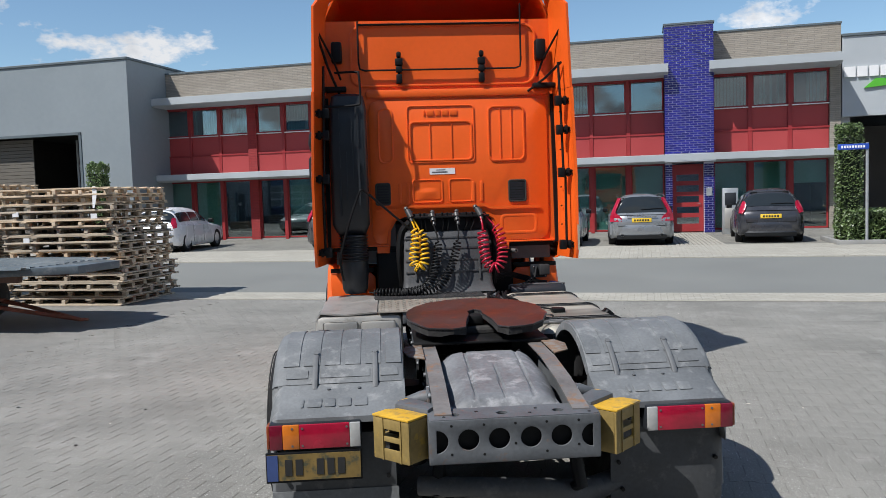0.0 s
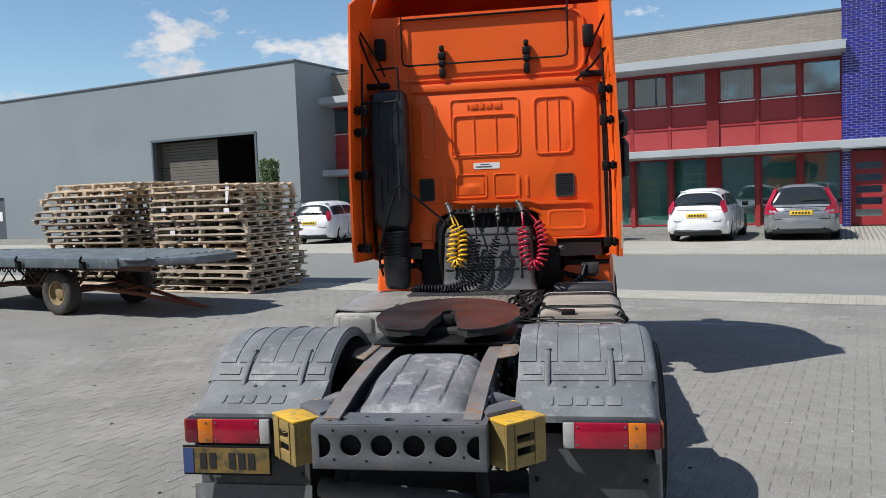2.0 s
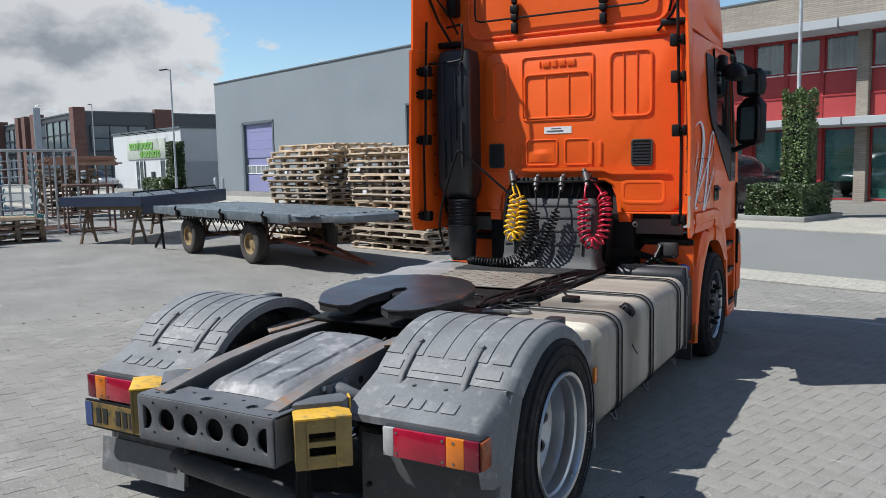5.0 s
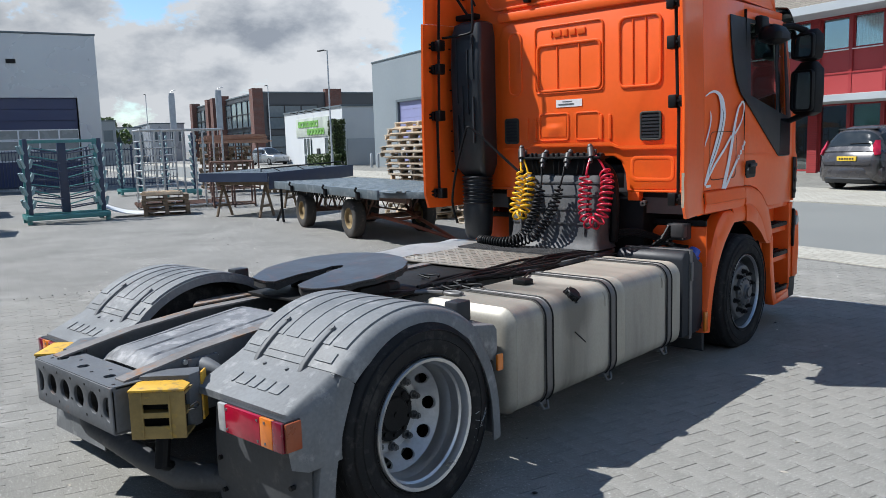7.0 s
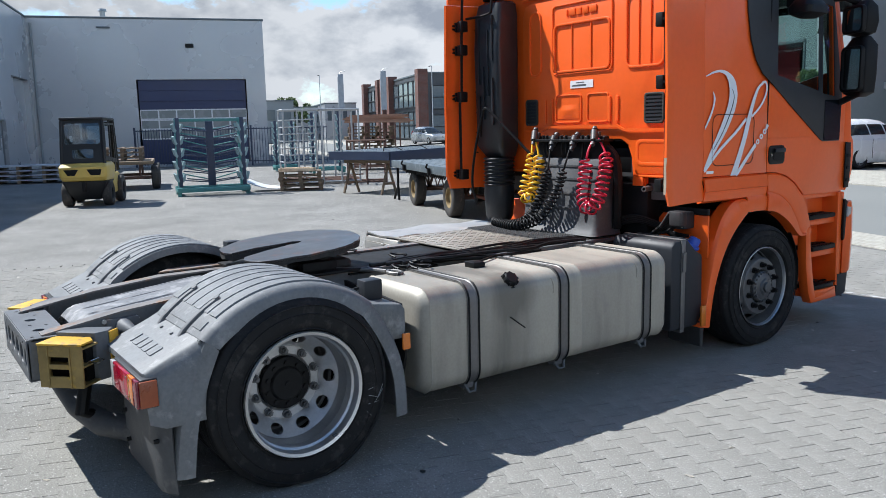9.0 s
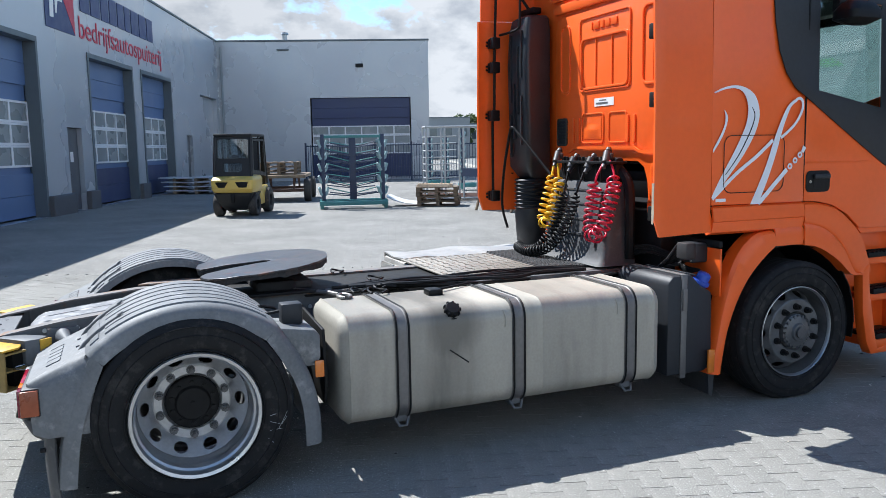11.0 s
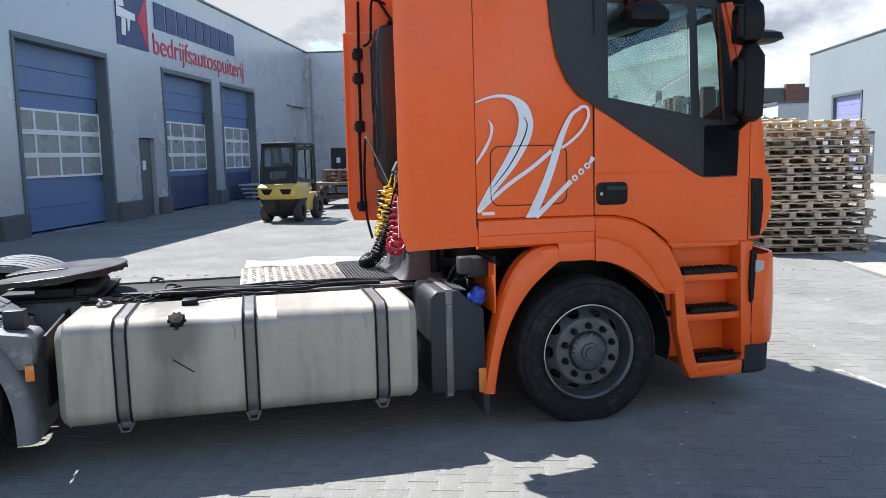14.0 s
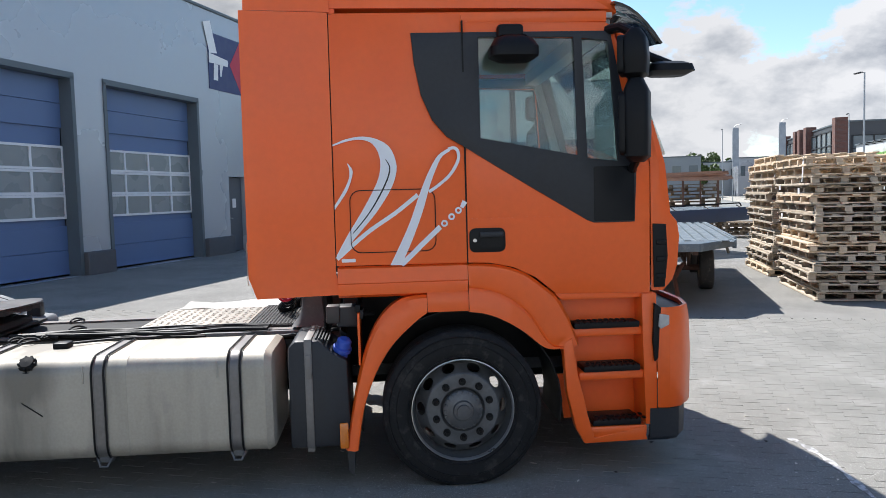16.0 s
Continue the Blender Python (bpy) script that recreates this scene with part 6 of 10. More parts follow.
    bm = plate(B(), [(-0.002, -0.004), (0.234, -0.004), (0.234, 0.09), (0.19, 0.137), (-0.002, 0.137)], [], "z", 0.206, 0.216, 0.002)
    part("top_cap", chock_at(bm), YELLOW, holder)
    bm = box(B(), 0.012, 0.20, 0.075, 0.132, 0.011, 0.204)
    part("inner_block", chock_at(bm), DARK_METAL, holder)
    bm = plate(B(), [(0.0, 0.139), (0.215, 0.139), (0.245, 0.20), (0.225, 0.27), (0.03, 0.24)], [], "z", -0.005, 0.235, 0.004)
    bracket = part("holder_bracket", chock_at(bm), CHASSIS, holder, "grey folded steel bracket")
    part("yellow_edge", chock_at(box(B(), 0.246, 0.256, 0.20, 0.268, 0.01, 0.23, 0.002, 1)), YELLOW, bracket)
    bm = tube(B(), [(0.233, 0.05, 0.11), (0.25, 0.05, 0.115), (0.25, 0.09, 0.10), (0.252, 0.14, 0.105), (0.25, 0.10, 0.125), (0.233, 0.06, 0.12)], 0.004, 6)
    part("wire_clip", chock_at(bm), CHROME, holder)
# number plate: blank bars for its characters
bm = box(B(), -1.205, -0.73, -0.755, -0.74, 0.362, 0.515, 0.003)
part("number_plate_holder", bm, BLACK, truck)
bm = box(B(), -1.198, -0.737, -0.760, -0.7555, 0.375, 0.505)
numplate = part("number_plate", bm, PLATE_YELLOW, truck, "dirty yellow number plate")
bm = box(B(), -1.198, -1.145, -0.763, -0.7605, 0.375, 0.505)
part("blue_strip", bm, mat("faded_blue_strip", (0.04, 0.07, 0.2), 0.6, var=0.2), numplate)
bm = B()
for k in range(7):
    if k in (2, 6):
        continue
    box(bm, -1.11 + k * 0.052, -1.075 + k * 0.052, -0.763, -0.7605, 0.40, 0.48)
part("plate_bar", bm, PLATE_DARK, numplate)


# ---- the cab ----
CX = 1.155


def lean_in(bm):
    """The sides lean inwards a little above the waist."""
    for v in bm.verts:
        f = max(0.0, v.co.z - 1.9)
        v.co.x *= 1 - 0.028 * f
    return bm


def ribbon(bm, pts, widths, x0, x1):
    """A flat band along (y, z) points on a side of the cab."""
    left, right = [], []
    for i, (y, z) in enumerate(pts):
        ya, za = pts[max(0, i - 1)]
        yb, zb = pts[min(len(pts) - 1, i + 1)]
        d = Vector((yb - ya, zb - za)).normalized()
        w = widths[i] / 2
        left.append((y - d.y * w, z + d.x * w))
        right.append((y + d.y * w, z - d.x * w))
    return plate(bm, left + right[::-1], [], "x", x0, x1)


GLASS_MAIN = [(3.945, 2.585), (3.945, 2.015), (4.505, 1.905), (4.495, 2.58)]
GLASS_FRONT = [(4.545, 2.575), (4.565, 1.885), (4.745, 1.865), (4.70, 2.555)]
OPEN = [(3.93, 2.60), (3.93, 1.995), (4.76, 1.84), (4.715, 2.575)]
TRIM = [(3.56, 2.615), (3.575, 2.44), (3.61, 2.26), (3.67, 2.12), (3.75, 2.025), (3.85, 1.965), (4.20, 1.745), (4.56, 1.525), (4.60, 1.51), (4.84, 1.51), (4.855, 1.85), (4.78, 2.25), (4.715, 2.60), (4.70, 2.615)]
SIDE_REAR = [(3.10, 1.305), (3.85, 1.30), (3.85, 2.72), (3.10, 2.725)]
DOOR = [(3.857, 1.30), (3.98, 1.295), (4.12, 1.265), (4.25, 1.20), (4.37, 1.10), (4.93, 1.09), (4.935, 1.84), (4.86, 2.16), (4.73, 2.64), (4.69, 2.665), (3.857, 2.675)]
for s in (1, -1):
    rear = part("cab_side", lean_in(plate(B(), SIDE_REAR, [], "x", s * (CX - 0.045), s * CX, 0.004)), ORANGE, truck)
    door = part("cab_door", lean_in(plate(B(), DOOR, [OPEN], "x", s * (CX - 0.045), s * CX, 0.004)), ORANGE, truck, "orange cab door with a black window surround")
    bm = lean_in(plate(B(), TRIM, [GLASS_MAIN, GLASS_FRONT], "x", s * (CX + 0.0015), s * (CX + 0.010), 0.003))
    part("window_surround", bm, DARK_PLASTIC, door)
    for loop in (GLASS_MAIN, GLASS_FRONT):
        pane = part("pane", lean_in(plate(B(), loop, [], "x", s * (CX - 0.012), s * (CX - 0.008))), GLASS, door)
        pane.visible_shadow = False
    # a lower kick window set in the door's front
    bm = lean_in(plate(B(), rrect(4.598, 4.838, 1.518, 1.835, 0.012), [], "x", s * (CX + 0.0105), s * (CX + 0.013)))
    part("kick_window", bm, mat("dark_tinted_glass", (0.004, 0.006, 0.009), 0.1, var=0.05, spec=0.25), door)
    bm = plate(B(), rrect(3.865, 4.075, 1.358, 1.498, 0.035), [], "x", s * (CX + 0.0005), s * (CX + 0.006), 0.002)
    handle = part("door_handle", bm, BLACK, door)
    # flat dark plate in place of a hollow, gives the finger recess its shade
    bm = plate(B(), rrect(3.925, 4.062, 1.385, 1.472, 0.025), [], "x", s * (CX + 0.0065), s * (CX + 0.008))
    part("finger_recess", bm, DARK_METAL, handle)
    part("pull_bar", box(B(), s * (CX + 0.0085), s * (CX + 0.026), 3.925, 4.062, 1.445, 1.476, 0.007), DARK_PLASTIC, handle)
    part("key_barrel", cyl(B(), (s * (CX + 0.006), 3.897, 1.428), (s * (CX + 0.011), 3.897, 1.428), 0.011, 12), CHROME, handle)
    # swage line across the door, storage hatch on the side
    bm = lean_in(plate(B(), [(3.87, 1.555), (4.60, 1.555), (4.60, 1.545), (3.87, 1.545)], [], "x", s * (CX + 0.0005), s * (CX + 0.004)))
    part("swage_line", bm, ORANGE, door)
    bm = plate(B(), rrect(3.185, 3.675, 1.375, 1.735, 0.06), [rrect(3.190, 3.670, 1.380, 1.730, 0.056)], "x", s * (CX + 0.0005), s * (CX + 0.0025))
    part("hatch_seam", bm, DARK_METAL, rear)
    bm = B()
    box(bm, s * (CX - 0.05), s * (CX - 0.006), 3.849, 3.858, 1.30, 2.68)
    part("door_gap", bm, BLACK, rear)
    part("seam_seal", lean_in(box(B(), s * (CX - 0.05), s * (CX - 0.012), 3.07, 3.115, 1.28, 2.73)), BLACK, rear)
    # sill and the upper edge of the wheel arch
    sill = []
    bm = B()
    prof = [(CX - 0.02, 1.30), (CX + 0.010, 1.288), (CX + 0.020, 1.205), (CX + 0.012, 1.198), (CX + 0.014, 1.19), (CX + 0.004, 1.135), (CX - 0.05, 1.115)]
    ys = [3.105, 3.3, 3.6, 3.85]
    sheet(bm, [[(s * x, y, z) for x, z in prof] for y in ys], 0.014)
    part("sill", bm, ORANGE, truck)
    prof = [(CX + 0.002, 1.14), (CX + 0.014, 1.12), (CX + 0.018, 1.06), (CX + 0.012, 1.022), (CX - 0.05, 1.016)]
    bm = sheet(B(), [[(s * x, y, z) for x, z in prof] for y in (3.612, 3.63, 3.74, 3.851)], 0.012)
    part("sill_skirt", bm, ORANGE, truck)
    crown = smooth_path([(3.853, 1.294), (3.98, 1.289), (4.10, 1.265), (4.20, 1.222), (4.29, 1.155), (4.37, 1.085), (4.43, 0.985), (4.475, 0.87), (4.50, 0.79)], 3)
    brow = smooth_path([(3.853, 1.156), (3.95, 1.142), (4.04, 1.112), (4.12, 1.065), (4.19, 1.005), (4.25, 0.925), (4.30, 0.84), (4.345, 0.795), (4.40, 0.79)], 3)
    low = smooth_path([(3.853, 1.016), (3.93, 1.006), (4.01, 0.98), (4.085, 0.942), (4.15, 0.902), (4.205, 0.86), (4.25, 0.82), (4.31, 0.782), (4.40, 0.778)], 3)
    rows = []
    for (ya, za), (yb, zb), (yc, zc) in zip(crown, brow, low):
        rows.append([(s * (CX - 0.015), ya, za), (s * (CX + 0.012), ya * 0.9 + yb * 0.1, za * 0.9 + zb * 0.1), (s * (CX + 0.022), yb * 0.9 + ya * 0.1, zb * 0.9 + za * 0.1), (s * (CX + 0.014), yb, zb), (s * (CX + 0.027), yb * 0.85 + yc * 0.15, zb * 0.85 + zc * 0.15), (s * (CX + 0.026), yc, zc), (s * (CX - 0.06), yc - 0.005, zc - 0.003)])
    part("wheel_arch", sheet(B(), rows, 0.012), ORANGE, truck)
    # rear half of the front mudguard
    outer = smooth_path([(3.61, 1.122), (3.50, 1.115), (3.42, 1.078), (3.345, 1.008), (3.285, 0.91), (3.24, 0.79), (3.195, 0.624), (3.154, 0.428), (3.115, 0.232)], 3)
    inner = smooth_path([(3.61, 1.016), (3.565, 0.985), (3.51, 0.94), (3.44, 0.875), (3.375, 0.795), (3.302, 0.669), (3.241, 0.507), (3.21, 0.359), (3.19, 0.228)], 3)
    rows = []
    for (ya, za), (yb, zb) in zip(outer, inner):
        rows.append([(s * 0.84, yb - 0.002, zb), (s * (CX - 0.005), yb, zb), (s * (CX + 0.022), yb - 0.004, zb + 0.003), (s * (CX + 0.026), ya * 0.3 + yb * 0.7, za * 0.3 + zb * 0.7), (s * (CX + 0.012), ya * 0.85 + yb * 0.15, za * 0.85 + zb * 0.15), (s * (CX - 0.01), ya, za), (s * (CX - 0.10), ya - 0.004, za)])
    part("front_mudguard", sheet(B(), rows, 0.010), ORANGE, truck)
    rows = []
    for k in range(17):
        a = radians(-12 + 204 * k / 16)
        rows.append([(s * x, 3.8 - 0.60 * math.cos(a), 0.45 + 0.575 * math.sin(a)) for x in (0.62, 0.9, CX - 0.03)])
    part("arch_liner", sheet(B(), rows, 0.008), BLACK, truck)
    bm = box(B(), s * (CX + 0.012), s * (CX + 0.03), 3.085, 3.135, 0.25, 0.40, 0.006)
    part("side_marker", bm, LAMP_AMBER, truck)
    bm = plate(B(), [(3.13, 0.10), (3.16, 0.08), (3.17, 0.26), (3.12, 0.28)], [], "x", s * 0.86, s * 1.14)
    part("front_flap", bm, RUBBER, truck)
    # entry steps let into the lower body
    bm = B()
    plate(bm, [(4.40, 0.80), (4.455, 0.84), (4.485, 0.62), (4.545, 0.36), (4.58, 0.235), (4.88, 0.29), (4.90, 0.21), (4.52, 0.205), (4.47, 0.30), (4.42, 0.52)], [], "x", s * 1.10, s * (CX + 0.02), 0.004)
    # the backs of the three wells, each set deeper than the one above
    for z0, z1, deep_in in ((0.885, 1.06, 1.03), (0.625, 0.835, 0.99), (0.30, 0.575, 0.95)):
        plate(bm, [(4.41, z1), (4.90, z1), (4.90, z0), (4.45, z0)], [], "x", s * (deep_in - 0.02), s * deep_in)
    plate(bm, [(4.875, 1.085), (4.965, 1.085), (4.965, 0.30), (4.895, 0.30)], [], "x", s * 0.82, s * (CX + 0.01), 0.004)
    plate(bm, [(4.36, 1.10), (4.96, 1.09), (4.96, 1.06), (4.40, 1.06)], [], "x", s * 0.82, s * (CX - 0.01), 0.004)
    box(bm, s * 0.82, s * (CX - 0.02), 4.46, 4.90, 0.835, 0.885, 0.008)
    box(bm, s * 0.82, s * (CX - 0.01), 4.50, 4.90, 0.575, 0.625, 0.008)
    box(bm, s * 0.82, s * (CX + 0.015), 4.56, 4.90, 0.235, 0.30, 0.01)
    steps = part("step_well", bm, ORANGE, truck)
    for y0, z in ((4.475, 0.885), (4.525, 0.627), (4.575, 0.302)):
        bm = box(B(), s * 0.955 if z < 0.5 else s * (0.995 if z < 0.8 else 1.035), s * (CX + (0.0 if z > 0.8 else 0.012)), y0, 4.865, z, z + 0.035, 0.006)
        for k in range(9):
            for j in range(2):
                box(bm, s * (1.06 + 0.08 * j), s * (1.09 + 0.08 * j), y0 + 0.03 + k * 0.034, y0 + 0.048 + k * 0.034, z + 0.035, z + 0.043)
        part("step_tread", bm, BLACK, steps)
    # bumper end and side lamp
    bm = B()
    rows = []
    for z, out in ((0.40, 0.0), (0.42, 0.012), (0.70, 0.02), (0.94, 0.012), (1.0, 0.0)):
        rows.append([(s * (CX + 0.02), 4.965, z), (s * (CX + 0.03 + out), 5.03, z), (s * (CX + 0.0 + out), 5.11, z), (s * (CX - 0.10), 5.19 + out, z), (s * (CX - 0.35), 5.25 + out, z), (s * 0.0, 5.30 + out, z)])
    sheet(bm, rows, 0.02)
    part("bumper", bm, ORANGE, truck)
    bm = B()
    rows = []
    for z, inw in ((0.19, 0.05), (0.22, 0.01), (0.395, 0.0)):
        rows.append([(s * (CX + 0.015 - inw), 4.92, z), (s * (CX + 0.025 - inw), 5.03, z), (s * (CX - inw), 5.10, z), (s * (CX - 0.10 - inw), 5.17, z), (s * 0.0, 5.27 - inw, z)])
    sheet(bm, rows, 0.02)
    part("bumper_skirt", bm, DARK_PLASTIC, truck)
    bm = plate(B(), [(4.972, 0.965), (5.03, 0.955), (5.03, 0.90), (4.98, 0.875), (4.965, 0.89)], [], "x", s * (CX + 0.03), s * (CX + 0.046), 0.004)
    part("corner_lamp", bm, LAMP_WHITE, truck)
    bm = plate(B(), [(4.945, 1.03), (4.985, 1.0), (4.975, 0.88), (4.965, 0.70), (4.945, 0.68), (4.935, 0.80)], [], "x", s * (CX + 0.012), s * (CX + 0.034), 0.003)
    part("lamp_recess", bm, BLACK, truck)
    bm = plate(B(), [(s * (CX + 0.015), 4.97), (s * (CX + 0.02), 5.03), (s * (CX - 0.01), 5.10), (s * (CX - 0.11), 5.18), (s * (CX - 0.35), 5.24), (s * 0.01, 5.29), (s * 0.01, 4.97)], [], "z", 0.955, 0.965)
    part("bumper_top", bm, DARK_PLASTIC, truck)
    part("door_lining", lean_in(plate(B(), DOOR, [OPEN], "x", s * (CX - 0.060), s * (CX - 0.049))), LINING, truck, "dark grey trim inside the door")
    # front corner panel with its slotted black insert
    bm = B()
    rows = []
    for z, y0, y1 in ((1.10, 4.94, 5.015), (1.16, 4.94, 5.07), (1.25, 4.94, 5.10), (1.42, 4.94, 5.112), (1.50, 4.94, 5.10), (1.55, 4.94, 5.06), (1.70, 4.94, 5.045), (1.84, 4.94, 5.03), (2.10, 4.90, 4.96)):
        if z < 1.86:
            rows.append([(s * (CX - 0.005), y0, z), (s * (CX + 0.008), (y0 + y1) / 2, z), (s * (CX - 0.01), y1, z), (s * (CX - 0.15), y1 + 0.05, z), (s * 0.6, y1 + 0.10, z), (0, y1 + 0.12, z)])
        else:
            rows.append([(s * (CX - 0.005), y0, z), (s * (CX + 0.005), (y0 + y1) / 2, z), (s * (CX - 0.02), y1, z), (s * (CX - 0.05), y1 + 0.01, z), (s * (CX - 0.06), y1 + 0.012, z), (s * (CX - 0.07), y1 + 0.014, z)])
    sheet(bm, rows, 0.02)
    part("front_corner", bm, ORANGE, truck)
    bm = plate(B(), [(4.95, 1.12), (5.015, 1.12), (5.035, 1.30), (5.025, 1.49), (4.945, 1.495)], [], "x", s * (CX + 0.006), s * (CX + 0.014), 0.003)
    for k in range(3):
        box(bm, s * (CX + 0.013), s * (CX + 0.022), 4.965, 5.02, 1.17 + 0.1 * k, 1.20 + 0.1 * k, 0.004)
    part("air_guide", bm, BLACK, truck)
    # pillar beside the windscreen
    bm = lean_in(plate(B(), [(4.74, 2.66), (4.80, 2.66), (5.0, 1.86), (4.945, 1.84), (4.87, 2.16)], [], "x", s * (CX - 0.06), s * (CX - 0.008), 0.006))
    part("a_pillar", bm, ORANGE, truck)
    bm = lean_in(plate(B(), [(4.70, 2.67), (4.83, 2.67), (5.03, 1.85), (4.91, 1.82), (4.835, 2.16)], [], "x", s * (CX - 0.078), s * (CX - 0.063), 0.004))
    part("pillar_lining", bm, LINING, truck)
    # mirrors
    bm = B()
    ring = lambda y0, y1, x0, x1, z: [(s * x, y, z) for x, y in rrect(x0, x1, y0, y1, 0.04, 4)]
    loft(bm, [ring(4.74, 4.85, 1.27, 1.38, 2.315), ring(4.71, 4.89, 1.21, 1.42, 2.335), ring(4.705, 4.90, 1.20, 1.44, 2.42), ring(4.71, 4.89, 1.21, 1.43, 2.53), ring(4.76, 4.85, 1.24, 1.40, 2.58)])
    loft(bm, [ring(4.75, 4.86, 1.26, 1.38, 1.85), ring(4.72, 4.90, 1.20, 1.43, 1.88), ring(4.715, 4.905, 1.19, 1.44, 2.02), ring(4.715, 4.905, 1.20, 1.44, 2.24), ring(4.75, 4.86, 1.25, 1.40, 2.31)])
    for v in bm.verts:
        v.co.y = 4.81 + (v.co.y - 4.81) * 0.72
    def toe(bm, s=s):
        """Turns a mirror towards the driver."""
        bmesh.ops.rotate(bm, cent=(s * 1.32, 4.81, 2.2), matrix=Matrix.Rotation(radians(-24 * s), 3, "Z"), verts=bm.verts[:])

    toe(bm)
    mirror = part("door_mirror", bm, BLACK, truck, "black two-part door mirror")
    bm = B()
    for z0, z1, y in ((1.89, 2.24, 4.735), (2.335, 2.545, 4.73)):
        a, b = (1.205, 1.435) if s > 0 else (-1.435, -1.205)
        plate(bm, rrect(a, b, z0, z1, 0.04), [rrect(a + 0.02, b - 0.02, z0 + 0.02, z1 - 0.02, 0.03)], "y", y - 0.015, y + 0.02, 0.004)
    toe(bm)
    part("mirror_rim", bm, BLACK, mirror)
    bm = B()
    plate(bm, rrect(s * 1.225 if s > 0 else -1.415, s * 1.415 if s > 0 else -1.225, 1.91, 2.22, 0.03), [], "y", 4.737, 4.741)
    plate(bm, rrect(s * 1.225 if s > 0 else -1.415, s * 1.415 if s > 0 else -1.225, 2.35, 2.53, 0.03), [], "y", 4.731, 4.735)
    toe(bm)
    part("mirror_glass", bm, mat("mirror_silver", (0.20, 0.215, 0.23), 0.03, metal=1.0, var=0.02), mirror)
    bm = B()
    tube(bm, [(s * 1.12, 4.70, 2.62), (s * 1.2, 4.76, 2.62), (s * 1.30, 4.80, 2.57)], 0.028, 10)
    tube(bm, [(s * 1.12, 4.84, 1.80), (s * 1.2, 4.82, 1.83), (s * 1.30, 4.81, 1.87)], 0.026, 10)
    part("mirror_arm", bm, BLACK, mirror)
    # kerb mirror over the door window
    if s > 0:
        bm = B()
        loft(bm, [[(s * x, y, 2.42 + dz) for x, y in rrect(1.17 + q, 1.36 - q, 3.99 + q, 4.26 - q, 0.05, 4)] for dz, q in ((0.0, 0.05), (0.03, 0.0), (0.08, 0.0), (0.13, 0.03), (0.15, 0.07))])
        box(bm, 1.13, 1.20, 4.05, 4.20, 2.50, 2.65, 0.02)
        part("kerb_mirror", bm, BLACK, truck, "black kerb-view mirror above the door")

# upper frame over the doors, high roof, sun visor, windscreen
rings = []
for y, w, top in ((3.11, 1.10, 3.40), (3.4, 1.10, 3.41), (3.9, 1.10, 3.40), (4.3, 1.09, 3.32), (4.58, 1.07, 3.12), (4.72, 1.05, 2.90), (4.78, 1.04, 2.76)):
    rings.append([(x, y, z) for x, z in rrect(-w, w, 2.735, top, min(0.16, (top - 2.74) * 0.45), 5)])
part("high_roof", loft(B(), rings), ORANGE, truck, "tall orange roof shell")
bm = B()
for s in (1, -1):
    box(bm, s * 1.05, s * 1.125, 3.11, 4.70, 2.668, 2.733, 0.01)
part("roof_rail", bm, ORANGE, truck)
rows = []
for f in range(7):
    a = f / 6
    rows.append([(x, 4.74 + 0.28 * a + 0.05 * (1 - (x / 1.15) ** 2), 2.84 - 0.04 * a - 0.20 * a * a - 0.06 * (x / 1.15) ** 4) for x in (-1.15, -1.1, -0.8, -0.4, 0, 0.4, 0.8, 1.1, 1.15)])
part("sun_visor", sheet(B(), rows, 0.015), glass_mat("smoked_visor", (0.05, 0.06, 0.065), clear=0.3), truck, "smoked dark sun visor")
bm = B()
loft(bm, [[(x, y, z) for x, y in rrect(0.82 + q, 1.05 - q, 5.0 + q * 0.5, 5.27 - q, 0.05, 4)] for z, q in ((2.38, 0.04), (2.40, 0.0), (2.44, 0.01), (2.46, 0.05))])
tube(bm, [(0.92, 4.80, 2.56), (0.92, 4.95, 2.53), (0.92, 5.15, 2.45)], 0.028, 8)
part("front_mirror", bm, BLACK, truck)
rows = []
for f in range(6):
    z = 1.90 + 0.78 * f / 5
    y = 5.05 - 0.27 * f / 5
    rows.append([(x * (1.10 - 0.03 * f / 5), y + 0.10 * (1 - x * x), z) for x in (-1, -0.75, -0.4, 0, 0.4, 0.75, 1)])
screen = part("windscreen", sheet(B(), rows, 0.006), GLASS, truck)
screen.visible_shadow = False
bm = box(B(), -1.10, 1.10, 3.14, 5.0, 1.245, 1.285)
box(bm, -0.50, 0.50, 3.14, 4.9, 1.29, 1.58, 0.03)
part("cab_floor", bm, BLACK, truck)
bm = box(B(), -1.08, 1.08, 4.66, 4.95, 1.50, 1.88, 0.06)
part("dashboard", bm, INTERIOR, truck)
bm = box(B(), -0.67, 0.67, 3.10, 4.85, 0.62, 1.24, 0.03)
noise = part("noise_shield", bm, BLACK, truck, "black noise shield under the cab")
bm = B()
for k in range(5):
    tube(bm, [(0.75 + 0.03 * k, 3.0, 0.86 + 0.02 * k), (0.9, 3.05, 0.95 + 0.02 * k), (0.97, 3.3, 1.0)], 0.012, 6)
part("hose_bundle", bm, BLACK, noise)
bm = lathe(B(), [(0.21, -0.012), (0.222, 0.0), (0.21, 0.012), (0.198, 0.0)], None, 28, closed=True)
cyl(bm, (0, 0, -0.05), (0, 0, 0.0), 0.05)
for a in (0, 120, 240):
    tube(bm, [(0, 0, -0.02), (0.2 * math.cos(radians(a)), 0.2 * math.sin(radians(a)), 0)], 0.012, 6)
bmesh.ops.transform(bm, matrix=pose(-0.6, 4.5, 1.88, 62, 0, 0), verts=bm.verts[:])
part("steering_wheel", bm, BLACK, truck)
